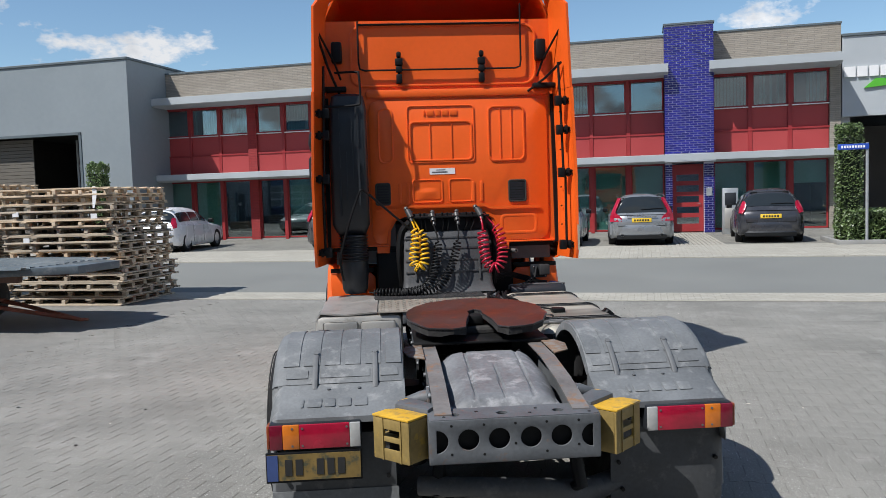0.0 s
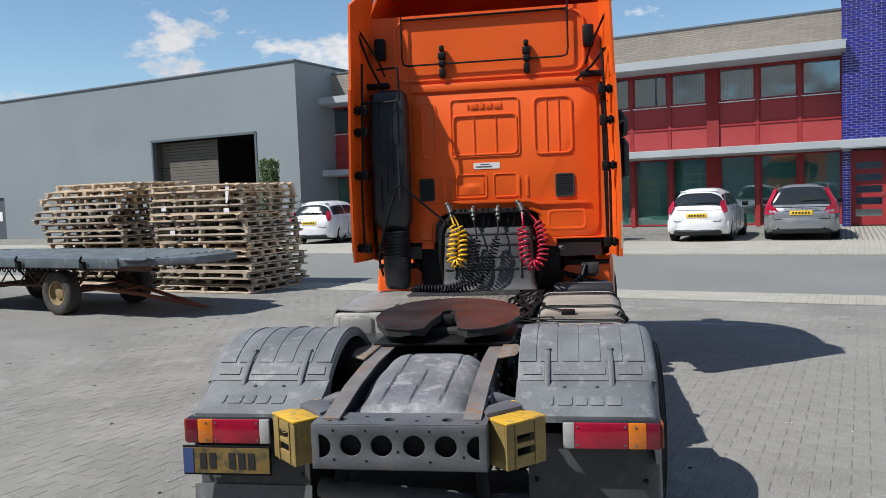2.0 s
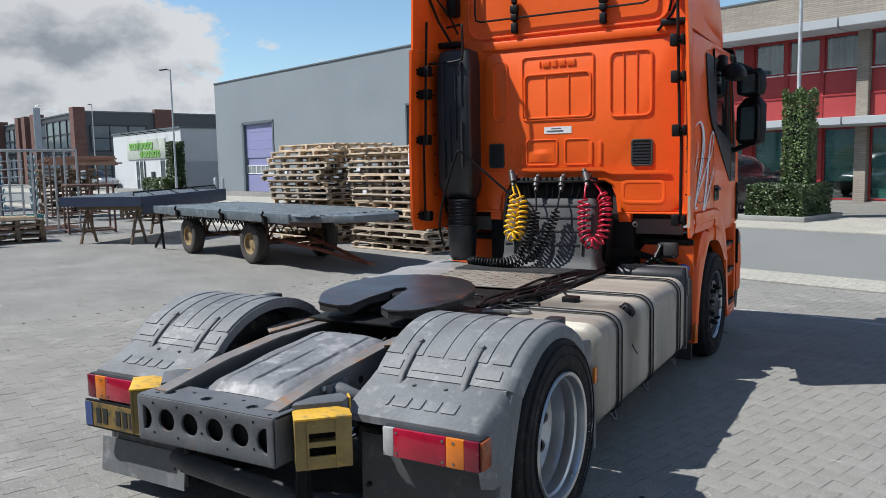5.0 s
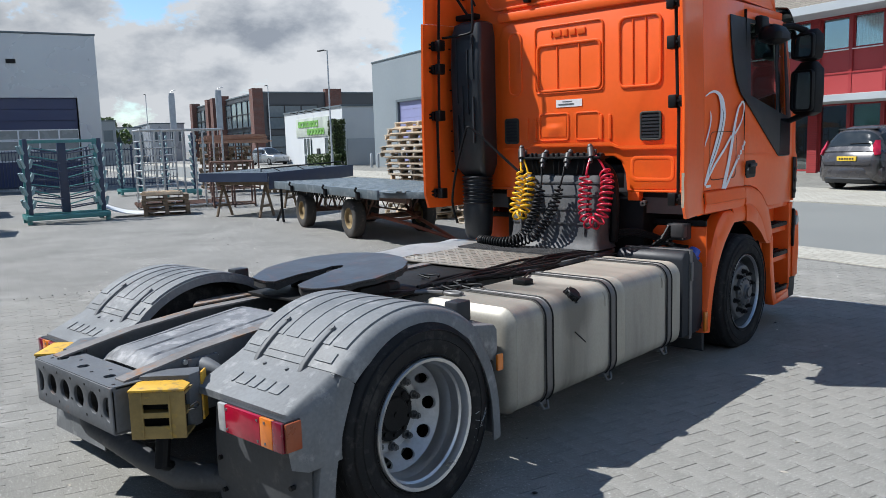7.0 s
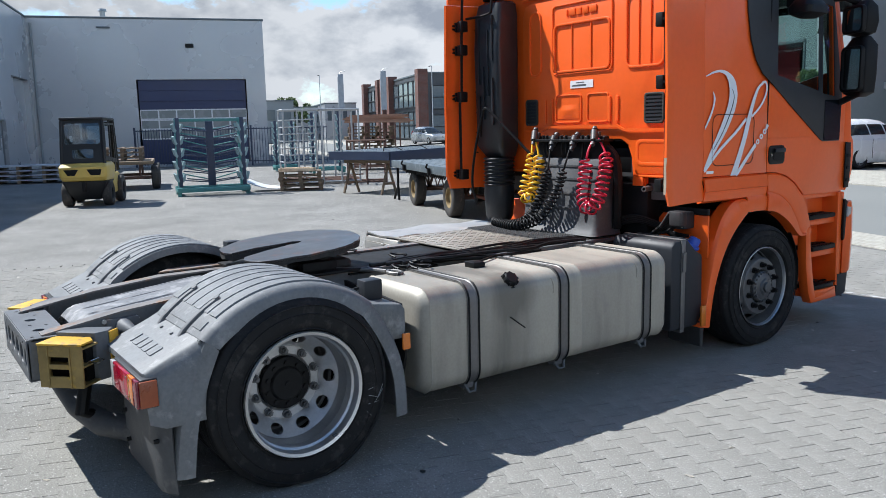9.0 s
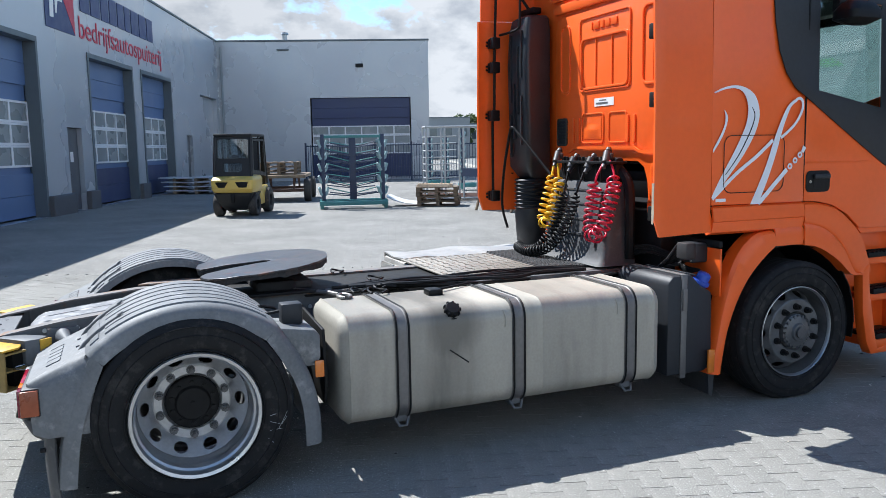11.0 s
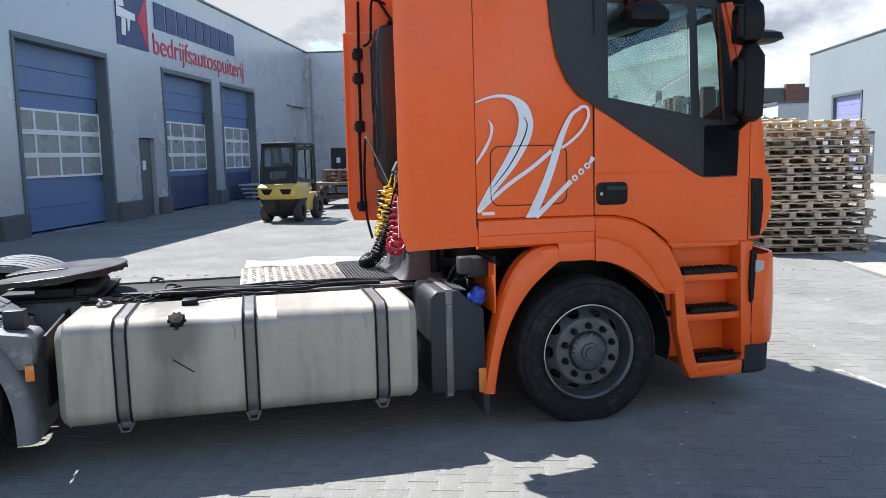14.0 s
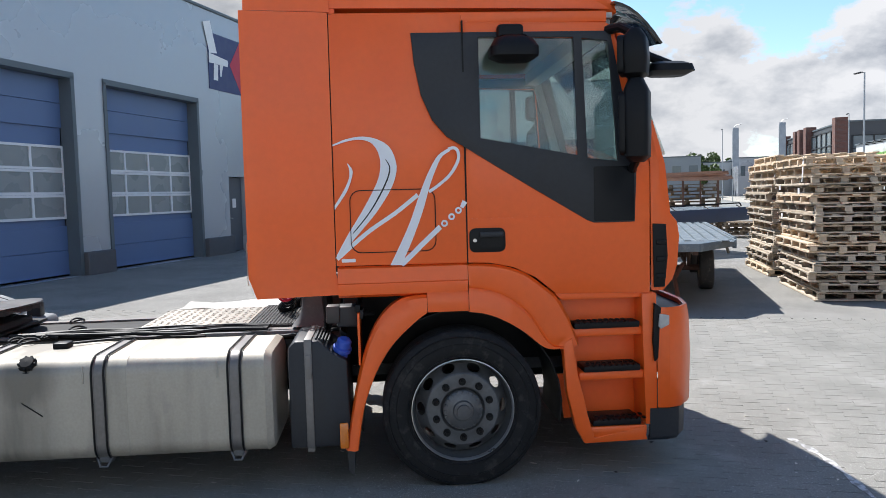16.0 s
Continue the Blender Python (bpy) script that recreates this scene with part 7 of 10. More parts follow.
for x in (-0.6, 0.6):
    bm = box(B(), x - 0.26, x + 0.26, 3.86, 4.34, 1.36, 1.56, 0.06)
    seat = part("seat", bm, SEAT, truck)
    bm = loft(B(), [[(px, y + (z - 1.5) * -0.16, z) for px, y in rrect(x - w, x + w, 3.80, 3.93, 0.05, 4)] for z, w in ((1.50, 0.24), (1.9, 0.25), (2.12, 0.22), (2.16, 0.13), (2.36, 0.13), (2.40, 0.09))])
    part("backrest", bm, SEAT, seat)
    part("pedestal", box(B(), x - 0.18, x + 0.18, 3.9, 4.28, 1.1, 1.36), INTERIOR, seat)
bm = box(B(), -1.09, 1.09, 3.14, 3.75, 1.45, 1.68, 0.05)
part("bunk", bm, SEAT, truck)
bm = B()
box(bm, -1.09, 1.09, 3.14, 4.74, 2.70, 2.73)
box(bm, -1.06, 1.06, 4.62, 4.74, 2.60, 2.699, 0.01)
part("headlining", bm, INTERIOR, truck)
bm = B()
for x in (-0.28, 0.28):
    plate(bm, [(4.68, 2.66), (4.74, 2.66), (4.95, 1.88), (4.88, 1.88)], [], "x", x * 3.78 - 0.02, x * 3.78 + 0.02)
part("inner_pillar", bm, INTERIOR, truck)
for x0, x1 in ((-1.075, -1.06), (1.06, 1.075)):
    bm = box(B(), x0, x1, 3.16, 3.93, 1.30, 2.69, 0.004)
    part("side_lining", bm, LINING, truck, "dark grey trim inside the sleeper wall")
part("back_lining", box(B(), -1.06, 1.06, 3.142, 3.155, 1.12, 2.69, 0.004), LINING, truck)

# back wall with pressed panels
REAR_Y = 3.09
hump_gap = [(-0.53, 1.30), (-0.52, 1.44), (-0.47, 1.53), (-0.38, 1.57), (0.40, 1.57), (0.47, 1.53), (0.51, 1.44), (0.525, 1.30)]
bm = plate(B(), [(-1.11, 1.29), (-0.66, 1.29), (-0.66, 1.22), (-0.54, 1.22)] + hump_gap + [(0.535, 1.22), (0.645, 1.22), (0.645, 1.29), (1.11, 1.29), (1.11, 3.46), (-1.11, 3.46)], [], "y", REAR_Y + 0.012, REAR_Y + 0.045)
back = part("cab_back", bm, ORANGE, truck, "orange pressed back wall of the cab")


def pressing(x0, x1, z0, z1, r, lift=0.012, wide=0.018):
    bm = plate(B(), rrect(x0, x1, z0, z1, r), [rrect(x0 + wide, x1 - wide, z0 + wide, z1 - wide, max(0.004, r - wide * 0.7))], "y", REAR_Y - lift, REAR_Y + 0.011, 0.004)
    return part("pressed_rim", bm, ORANGE, back)


bm = plate(B(), [(-0.56, 1.31)] + [(x * 1.045, z) for x, z in hump_gap[1:-1]] + [(0.56, 1.31), (0.97, 1.31), (1.03, 1.35), (1.045, 1.42), (1.045, 2.60), (1.01, 2.68), (0.94, 2.70), (-0.60, 2.70), (-0.67, 2.68), (-0.70, 2.60), (-0.70, 1.42), (-0.68, 1.34), (-0.62, 1.31)], [], "y", REAR_Y - 0.004, REAR_Y + 0.0115, 0.006)
part("lower_panel", bm, ORANGE, back)
bm = plate(B(), rrect(-0.72, 1.06, 2.725, 2.80, 0.03), [], "y", REAR_Y - 0.02, REAR_Y + 0.0115, 0.01)
part("cross_rib", bm, ORANGE, back)
bm = plate(B(), rrect(-0.86, 0.95, 2.83, 3.42, 0.12), [rrect(-0.84, 0.93, 2.85, 3.40, 0.11)], "y", REAR_Y - 0.008, REAR_Y + 0.0115, 0.004)
part("upper_rim", bm, ORANGE, back)
pressing(-0.335, 0.325, 2.09, 2.645, 0.04, 0.014, 0.012)
pressing(-0.315, 0.305, 2.105, 2.495, 0.05, 0.018)
pressing(0.455, 0.82, 2.09, 2.63, 0.06, 0.016)
pressing(-0.62, -0.47, 2.09, 2.63, 0.06, 0.014)
bm = B()
for x in (-0.11, 0.10):
    box(bm, x - 0.004, x + 0.004, REAR_Y - 0.012, REAR_Y - 0.003, 2.13, 2.47)
for x in (0.58, 0.69):
    box(bm, x - 0.004, x + 0.004, REAR_Y - 0.012, REAR_Y - 0.003, 2.12, 2.6)
for x in (-0.42, -0.34, 0.30, 0.38):
    plate(bm, rrect(x - 0.014, x + 0.014, 1.70, 1.90, 0.012), [], "y", REAR_Y - 0.014, REAR_Y - 0.003, 0.004)
part("pressed_groove", bm, ORANGE, back)
pressing(-0.30, 0.0, 1.70, 1.93, 0.03, 0.012, 0.012)
pressing(0.06, 0.29, 1.70, 1.93, 0.03, 0.012, 0.012)
rows = []
for k in range(13):
    x = -0.27 + 0.24 * k / 12
    rows.append([(x, REAR_Y - 0.0055 - 0.012 * math.sin(math.pi * k / 12) ** 2 * math.sin(math.pi * q / 8) * (1 if q < 5 else -0.1), 1.735 + 0.16 * q / 8) for q in range(9)])
part("dented_panel", sheet(B(), rows, 0.0015), ORANGE, back)
bm = B()
sheet(bm, [[(x, REAR_Y - 0.016, 1.64 + (0.03 if abs(x) < 0.4 else 0) + dz) for x in [-0.66 + 0.07 * k for k in range(24)]] for dz in (-0.01, 0.01)], 0.014)
part("pressed_swage", bm, ORANGE, back)
bm = B()
for x0, w in ((-0.17, 0.014), (-0.14, 0.07), (-0.055, 0.05), (0.01, 0.06), (0.085, 0.075)):
    plate(bm, rrect(x0, x0 + w, 2.545, 2.60, 0.006, 2), [], "y", REAR_Y - 0.013, REAR_Y - 0.003, 0.003)
part("raised_bar", bm, ORANGE, back)
for x0, x1 in ((0.645, 0.825), (-0.66, -0.51)):
    bm = plate(B(), rrect(x0, x1, 1.685, 1.905, 0.025), [rrect(x0 + 0.016, x1 - 0.016, 1.70, 1.89, 0.015)], "y", REAR_Y - 0.018, REAR_Y - 0.004, 0.003)
    box(bm, x0 + 0.01, x1 - 0.01, REAR_Y - 0.006, REAR_Y - 0.0045, 1.695, 1.895)
    vent = part("air_vent", bm, mat("olive_black_vent", (0.03, 0.035, 0.03), 0.6), back, "dark slatted air vent")
    for k in range(7):
        part("slat", box(B(), x0 + 0.017, x1 - 0.017, REAR_Y - 0.017, REAR_Y - 0.007, 1.707 + k * 0.026, 1.722 + k * 0.026), DARK_PLASTIC, vent)
bm = box(B(), -0.125, 0.125, REAR_Y - 0.0075, REAR_Y - 0.005, 1.975, 2.035)
sticker = part("sticker", bm, WHITE, back, "white sticker with small print")
bm = box(B(), -0.10, 0.05, REAR_Y - 0.009, REAR_Y - 0.0077, 1.99, 2.003)
box(bm, -0.06, 0.03, REAR_Y - 0.009, REAR_Y - 0.0077, 2.015, 2.022)
part("print_bar", bm, CHASSIS, sticker)
for x0, x1 in ((-1.10, -0.545), (0.54, 1.10)):
    part("lower_edge", box(B(), x0, x1, REAR_Y - 0.012, REAR_Y + 0.011, 1.288, 1.306, 0.006), ORANGE, back)
for x0, x1 in ((-0.655, -0.545), (0.54, 0.64)):
    part("foot_tab", box(B(), x0, x1, REAR_Y - 0.012, REAR_Y + 0.011, 1.222, 1.287, 0.005), ORANGE, back)
# inner aprons of the front wheel housings under the cab, and a relay box on one of them
for s in (1, -1):
    bm = plate(B(), [(s * 0.69, 0.72), (s * 0.69, 0.98), (s * 0.73, 1.025), (s * 1.13, 1.025), (s * 1.13, 0.72)], [], "y", 3.205, 3.219, 0.004)
    apron = part("housing_apron", bm, ORANGE, truck)
    part("apron_seal", box(B(), s * 0.70, s * 1.13, 3.195, 3.225, 1.03, 1.075, 0.008), BLACK, apron)
bm = plate(B(), rrect(0.865, 1.015, 0.928, 1.052, 0.014, 3), [], "y", 3.085, 3.203, 0.008)
relay = part("relay_box", bm, DARK_PLASTIC, truck, "dark grey plastic relay box")
for x, z in ((0.88, 0.943), (1.0, 0.943), (0.88, 1.037), (1.0, 1.037)):
    part("screw", cyl(B(), (x, 3.084, z), (x, 3.079, z), 0.006, 8), GALV, relay)
bm = B()
for k in range(4):
    tube(bm, smooth_path([(0.46, 3.0, 0.98 - 0.02 * k), (0.60, 3.06, 1.0 - 0.015 * k), (0.74, 3.12, 0.96 - 0.012 * k), (0.84, 3.12, 0.93 - 0.014 * k), (0.93, 3.10, 0.895 - 0.01 * k), (1.02, 3.14, 0.88)]), 0.010, 6)
part("hose_run", bm, BLACK, truck)
bm = lathe(B(), [(0.010, 0.0), (0.019, 0.0), (0.021, 0.006), (0.021, 0.22)], pose(0.70, 3.02, 1.205, -90, 0, 18), 14)
part("pipe_end", bm, STRAP_STEEL, truck)
pressing(0.56, 0.93, 1.37, 1.57, 0.05, 0.007, 0.03)
# upper retaining frame and its two black buckles
bm = B()
tube(bm, [(-0.775, REAR_Y - 0.03, 3.45)] + [(x, REAR_Y - 0.03, z) for x, z in [(-0.775, 3.06), (-0.765, 3.0), (-0.72, 2.985), (0.74, 2.985), (0.785, 3.0), (0.795, 3.06)]] + [(0.795, REAR_Y - 0.03, 3.6)], 0.009, 6)
tube(bm, [(-0.78, REAR_Y - 0.02, 3.42), (0.80, REAR_Y - 0.02, 3.42)], 0.010, 6)
part("retaining_bar", bm, BLACK, back)
for x in (-0.39, 0.41):
    bm = B()
    for z, h, w in ((3.13, 0.05, 0.022), (3.06, 0.07, 0.036), (2.99, 0.06, 0.03), (2.90, 0.09, 0.028)):
        box(bm, x - w, x + w, REAR_Y - 0.05, REAR_Y - 0.0, z - h / 2, z + h / 2, 0.01)
    box(bm, x - 0.012, x + 0.012, REAR_Y - 0.03, REAR_Y - 0.01, 2.86, 3.16)
    part("buckle", bm, BLACK, back)

# side deflectors and the hollow roof spoiler behind the cab
for s in (1, -1):
    rows = []
    for y, x in ((3.095, CX - 0.003), (3.0, CX + 0.012), (2.85, CX + 0.035), (2.70, CX + 0.062), (2.63, CX + 0.075), (2.615, CX + 0.072)):
        rows.append([(s * (x - 0.028 * max(0, z - 1.9) * x), y - (0.0 if 1.26 < z else -0.035 * (1.26 - z) / 0.1), z) for z in (1.14, 1.17, 1.26, 1.5, 1.9, 2.3, 2.735)])
    flap = part("side_deflector", sheet(B(), rows, 0.022), ORANGE, truck, "orange side air deflector")
    rows = []
    for y, x in ((3.105, CX - 0.003), (2.85, CX + 0.035), (2.70, CX + 0.060), (2.64, CX + 0.070)):
        rows.append([(s * (x - 0.028 * max(0, z - 1.9) * x), y, z) for z in (2.7385, 3.0, 3.25, 3.5)] + [(s * (x - 0.10), y + (3.06 - y) * 0.55, 3.64), (s * (x - 0.24), y + (3.06 - y) * 0.9, 3.73), (s * 0.5, 3.06 + (y - 3.06) * 0.02, 3.79), (0, 3.07 + (y - 3.06) * 0.02, 3.80)])
    part("roof_spoiler", sheet(B(), rows, 0.022), ORANGE, truck, "hollow orange roof spoiler")
    if s > 0:
        part("edge_wear", sheet(B(), [[(CX + 0.058, 2.611, z), (CX + 0.0765 + 0.004 * math.sin(z * 40), 2.6115, z)] for z in (1.22, 1.27, 1.33, 1.40, 1.46)], 0.002), mat("bare_primer", (0.42, 0.36, 0.27), 0.7, var=0.3, scale=12), flap)
    bm = B()
    tube(bm, [(s * 1.135, 2.72, 1.24), (s * 1.135, 2.72, 1.9), (s * 1.12, 2.73, 1.95), (s * 1.105, 2.73, 2.5), (s * 1.09, 2.74, 2.98)], 0.012, 8)
    for z in (1.27, 1.95, 2.35, 2.62 if s > 0 else 2.55):
        lean = 0.03 * max(0.0, z - 1.9)
        box(bm, s * (1.09 - lean), s * (1.205 - lean), 2.705, 2.735, z - 0.028, z + 0.028, 0.006)
        box(bm, s * (1.07 - lean), s * (1.13 - lean), 2.685, 2.76, z - 0.045, z + 0.045, 0.008)
        box(bm, s * (1.15 - lean), s * (1.175 - lean), 2.69, 2.75, z - 0.040, z + 0.040, 0.005)
        for dx, dz in ((1.19, 0.015), (1.19, -0.015), (1.145, 0.0)):
            cyl(bm, (s * (dx - lean), 2.71, z + dz), (s * (dx - lean), 2.682, z + dz), 0.009, 6)
    for k in range(7):
        z = 1.45 + k * 0.18
        box(bm, s * 1.128, s * 1.140, 2.9, 2.915, z, z + 0.012)
    part("deflector_stay", bm, BLACK, flap)
    bm = B()
    tube(bm, [(s * 1.12, 2.75, 2.98), (s * 1.0, 2.95, 2.86), (s * 0.86, 3.07, 2.76)] if s > 0 else [(s * 1.16, 2.8, 3.35), (s * 1.06, 2.9, 3.0), (s * 0.95, 3.05, 2.72)], 0.012, 8)
    tube(bm, [(s * 1.18, 2.78, 3.40), (s * 1.0, 3.0, 3.05), (s * 0.95, 3.06, 2.9)], 0.010, 8)
    box(bm, s * 0.93, s * 1.03, 2.98, 3.09, 3.05, 3.25, 0.02)
    box(bm, s * 0.90, s * 1.12, 2.98, 3.07, 2.78, 2.83, 0.012)
    part("deflector_strut", bm, BLACK, flap)

# roof fairing in front of the spoiler: its hollow opens to the rear
rows = []
for y, top, w in ((3.11, 3.80, CX - 0.008), (3.5, 3.84, CX - 0.02), (3.9, 3.80, CX - 0.03), (4.3, 3.62, CX - 0.05), (4.6, 3.30, CX - 0.07), (4.74, 3.02, CX - 0.09)):
    half = [(w * (1 - 0.028 * max(0, z - 1.9)), y, z) for z in (2.76, 2.76 + (top - 2.76) * 0.4, 2.76 + (top - 2.76) * 0.72)] + [(w - 0.15, y, top - 0.10), (w - 0.30, y, top - 0.05), (0.5, y, top - 0.01)]
    rows.append(half + [(0, y, top)] + [(-x, yy, z) for x, yy, z in reversed(half)])
part("roof_fairing", sheet(B(), rows, 0.02), ORANGE, truck, "orange roof fairing, hollow behind")

# air intake tower and its bellows at the left rear corner
rings = []
for z, x0, x1, y0 in ((1.42, -1.02, -0.76, 2.90), (1.52, -1.07, -0.72, 2.84), (2.35, -1.07, -0.72, 2.82), (2.62, -1.06, -0.72, 2.83), (2.72, -1.04, -0.74, 2.85), (2.745, -1.0, -0.78, 2.89)):
    rings.append([(x, y, z) for x, y in rrect(x0, x1, y0, 3.06, 0.04, 4)])
intake = part("air_intake", loft(B(), rings), FADED_BLACK, truck, "tall weathered black air intake with slots and bellows")
bm = B()
for x, z0, z1 in ((-0.98, 2.05, 2.6), (-0.92, 1.75, 2.2), (-0.86, 1.95, 2.5), (-0.80, 1.7, 2.1), (-0.80, 2.25, 2.62), (-0.98, 1.6, 1.95)):
    box(bm, x - 0.008, x + 0.008, 2.812, 2.83, z0, z1)
part("slot", bm, FADED_BLACK, intake)
bm = B()
prof = []
for k in range(8):
    z = 1.17 + k * 0.032
    prof += [(0.125, z), (0.142, z + 0.012), (0.125, z + 0.024)]
lathe(bm, prof, pose(-0.88, 2.95, 0), 20)
lathe(bm, [(0.10, 0.86), (0.12, 0.9), (0.135, 1.1), (0.13, 1.17)], pose(-0.88, 2.95, 0), 20)
part("bellows", bm, FADED_BLACK, intake)
bm = B()
tube(bm, smooth_path([(-1.10, 2.78, 2.62), (-0.95, 2.79, 2.62), (-0.80, 2.79, 2.63), (-0.765, 2.79, 2.67), (-0.77, 2.80, 2.90), (-0.80, 2.84, 2.94), (-1.0, 2.95, 2.95)]), 0.011, 8)
part("guard_rail", bm, BLACK, intake)
# engine cover hump, hose bracket and the coiled lines
bm = loft(B(), [[(x, y, z) for x, y in rrect(-w, w + 0.02, y0, 3.08, 0.05, 4)] for z, w, y0 in ((0.852, 0.44, 2.745), (0.87, 0.43, 2.765), (0.90, 0.42, 2.79), (0.96, 0.415, 2.81), (1.10, 0.41, 2.83), (1.36, 0.40, 2.875), (1.42, 0.385, 2.90), (1.44, 0.36, 2.94))])
hump = part("engine_cover", bm, HUMP_GREY, truck, "dusty grey ribbed engine cover hump")
bm = B()
for z in (1.04, 1.15, 1.26, 1.36):
    yf = 2.812 + (z - 1.04) * 0.175
    plate(bm, rrect(-0.395, 0.415, yf, yf + 0.03, 0.008, 2), [], "z", z, z + 0.014)
for x in (-0.30, 0.31):
    sheet(bm, [[(x + dx, 2.805 + (z - 0.96) * 0.165, z) for z in (0.97, 1.10, 1.24, 1.35)] for dx in (-0.008, 0.008)], 0.012)
part("moulded_ridge", bm, HUMP_GREY, hump)
bm = B()
box(bm, -0.34, 0.40, 2.92, 2.99, 1.34, 1.60, 0.02)
box(bm, -0.36, 0.42, 2.86, 3.0, 1.555, 1.575, 0.005)
for x in (-0.42, 0.46):
    tube(bm, smooth_path([(x, 3.0, 0.9), (x * 1.06, 2.98, 1.2), (x, 2.98, 1.42), (x * 0.8, 2.97, 1.52)]), 0.035, 8)
bracket = part("hose_bracket", bm, BLACK, truck, "black bracket with trailer couplings")
bm = B()
for x, z, lean in ((-0.34, 1.60, -0.035), (-0.13, 1.56, 0.012), (0.10, 1.56, 0.016), (0.33, 1.60, -0.04)):
    cyl(bm, (x + lean * 0.8, 2.925, z + 0.045), (x + 0.02, 2.85, z - 0.07), 0.017, 12)
    cyl(bm, (x + lean * 0.5, 2.91, z + 0.035), (x + 0.014, 2.87, z - 0.035), 0.029, 12)
    cyl(bm, (x + lean * 0.8, 2.926, z + 0.044), (x + lean * 1.05, 2.936, z + 0.064), 0.025, 10, 0.018)
    box(bm, x - 0.03, x + 0.03, 2.905, 2.93, z - 0.015, z + 0.03, 0.006)
fittings = B()
for x in (-0.24, -0.20, -0.03, 0.02, 0.20, 0.26):
    cyl(fittings, (x, 2.90, 1.575), (x, 2.895, 1.605), 0.011, 8)
    tube(fittings, smooth_path([(x, 2.90, 1.56), (x + 0.01, 2.885, 1.50), (x * 0.9, 2.91, 1.42)]), 0.007, 6)
tagged(part("fitting", fittings, DARK_METAL, bracket), kind="stuff")
part("coupling_head", bm, mat("worn_coupling_metal", (0.075, 0.075, 0.075), 0.45, metal=0.5, var=0.3, scale=14), bracket)


def coil(pts, r, turns, thick, material, name, label, lead=0.0, trail=0.0):
    """A coiled line that follows pts, with straight ends of lead and trail (as shares of its length)."""
    line = [Vector(p) for p in smooth_path(pts, 10)]
    lens = [0.0]
    for a, b in zip(line, line[1:]):
        lens.append(lens[-1] + (b - a).length)
    out, steps, up = [], int(turns * 14), None
    for k in range(steps + 1):
        d = lens[-1] * k / steps
        i = max(j for j in range(len(lens)) if lens[j] <= d + 1e-9)
        i = min(i, len(line) - 2)
        f = (d - lens[i]) / max(1e-9, lens[i + 1] - lens[i])
        p = line[i].lerp(line[i + 1], f)
        t = (line[i + 1] - line[i]).normalized()
        up = (t.orthogonal() if up is None else up - t * up.dot(t)).normalized()
        w = 2 * math.pi * turns * k / steps
        q = k / steps
        grow = max(0.0, min(1.0, (q - lead) / 0.03, (1 - trail - q) / 0.03))
        out.append(p + (up * math.cos(w) + t.cross(up) * math.sin(w)) * r * grow)
    return part(name, tube(B(), out, thick, 6), material, truck, label, 60)


coil([(-0.335, 2.86, 1.56), (-0.30, 2.82, 1.47), (-0.285, 2.80, 1.38), (-0.310, 2.77, 1.24), (-0.315, 2.75, 1.14), (-0.268, 2.745, 1.098), (-0.218, 2.755, 1.15), (-0.215, 2.79, 1.27), (-0.225, 2.83, 1.37), (-0.27, 2.86, 1.48), (-0.33, 2.88, 1.58)], 0.043, 24, 0.0085, YELLOW_HOSE, "air_coil", "yellow coiled air line", 0.10, 0.14)
coil([(0.335, 2.86, 1.56), (0.345, 2.80, 1.47), (0.345, 2.78, 1.36), (0.355, 2.75, 1.20), (0.395, 2.72, 1.09), (0.455, 2.72, 1.07), (0.515, 2.74, 1.14), (0.525, 2.78, 1.28), (0.505, 2.83, 1.40), (0.45, 2.87, 1.49), (0.37, 2.89, 1.58)], 0.047, 27, 0.0085, RED_HOSE, "air_coil", "red coiled air line", 0.12, 0.12)
coil([(-0.125, 2.86, 1.52), (-0.085, 2.80, 1.36), (-0.105, 2.75, 1.16), (-0.145, 2.70, 1.02), (-0.225, 2.66, 0.92), (-0.385, 2.64, 0.885), (-0.585, 2.69, 0.88), (-0.745, 2.76, 0.88)], 0.036, 40, 0.0075, BLACK, "power_coil", "black coiled power lead", 0.16, 0.03)
coil([(0.105, 2.86, 1.52), (0.115, 2.80, 1.40), (0.075, 2.76, 1.22), (0.015, 2.72, 1.07), (-0.085, 2.66, 0.94), (-0.265, 2.61, 0.887), (-0.465, 2.64, 0.885), (-0.705, 2.72, 0.885)], 0.034, 40, 0.0075, BLACK, "power_coil", "black coiled power lead", 0.14, 0.03)
bm = B()
tube(bm, smooth_path([(-0.30, 2.85, 1.42), (-0.5, 2.8, 1.60), (-0.72, 2.74, 1.80), (-0.78, 2.72, 1.84), (-0.82, 2.72, 1.78), (-0.92, 2.72, 1.5), (-1.0, 2.74, 1.2), (-0.98, 2.78, 1.0)]), 0.011, 8)
part("breather_hose", bm, BLACK, truck)

# white flourish on the right side of the cab
x0, x1 = CX + 0.0008, CX + 0.0022

def leaf_stroke(bm, one, other, lift):
    """A brush stroke between its two edges."""
    plate(bm, smooth_path(one, 4) + smooth_path(other, 4)[::-1], [], "x", x0 + lift, x1 + lift)


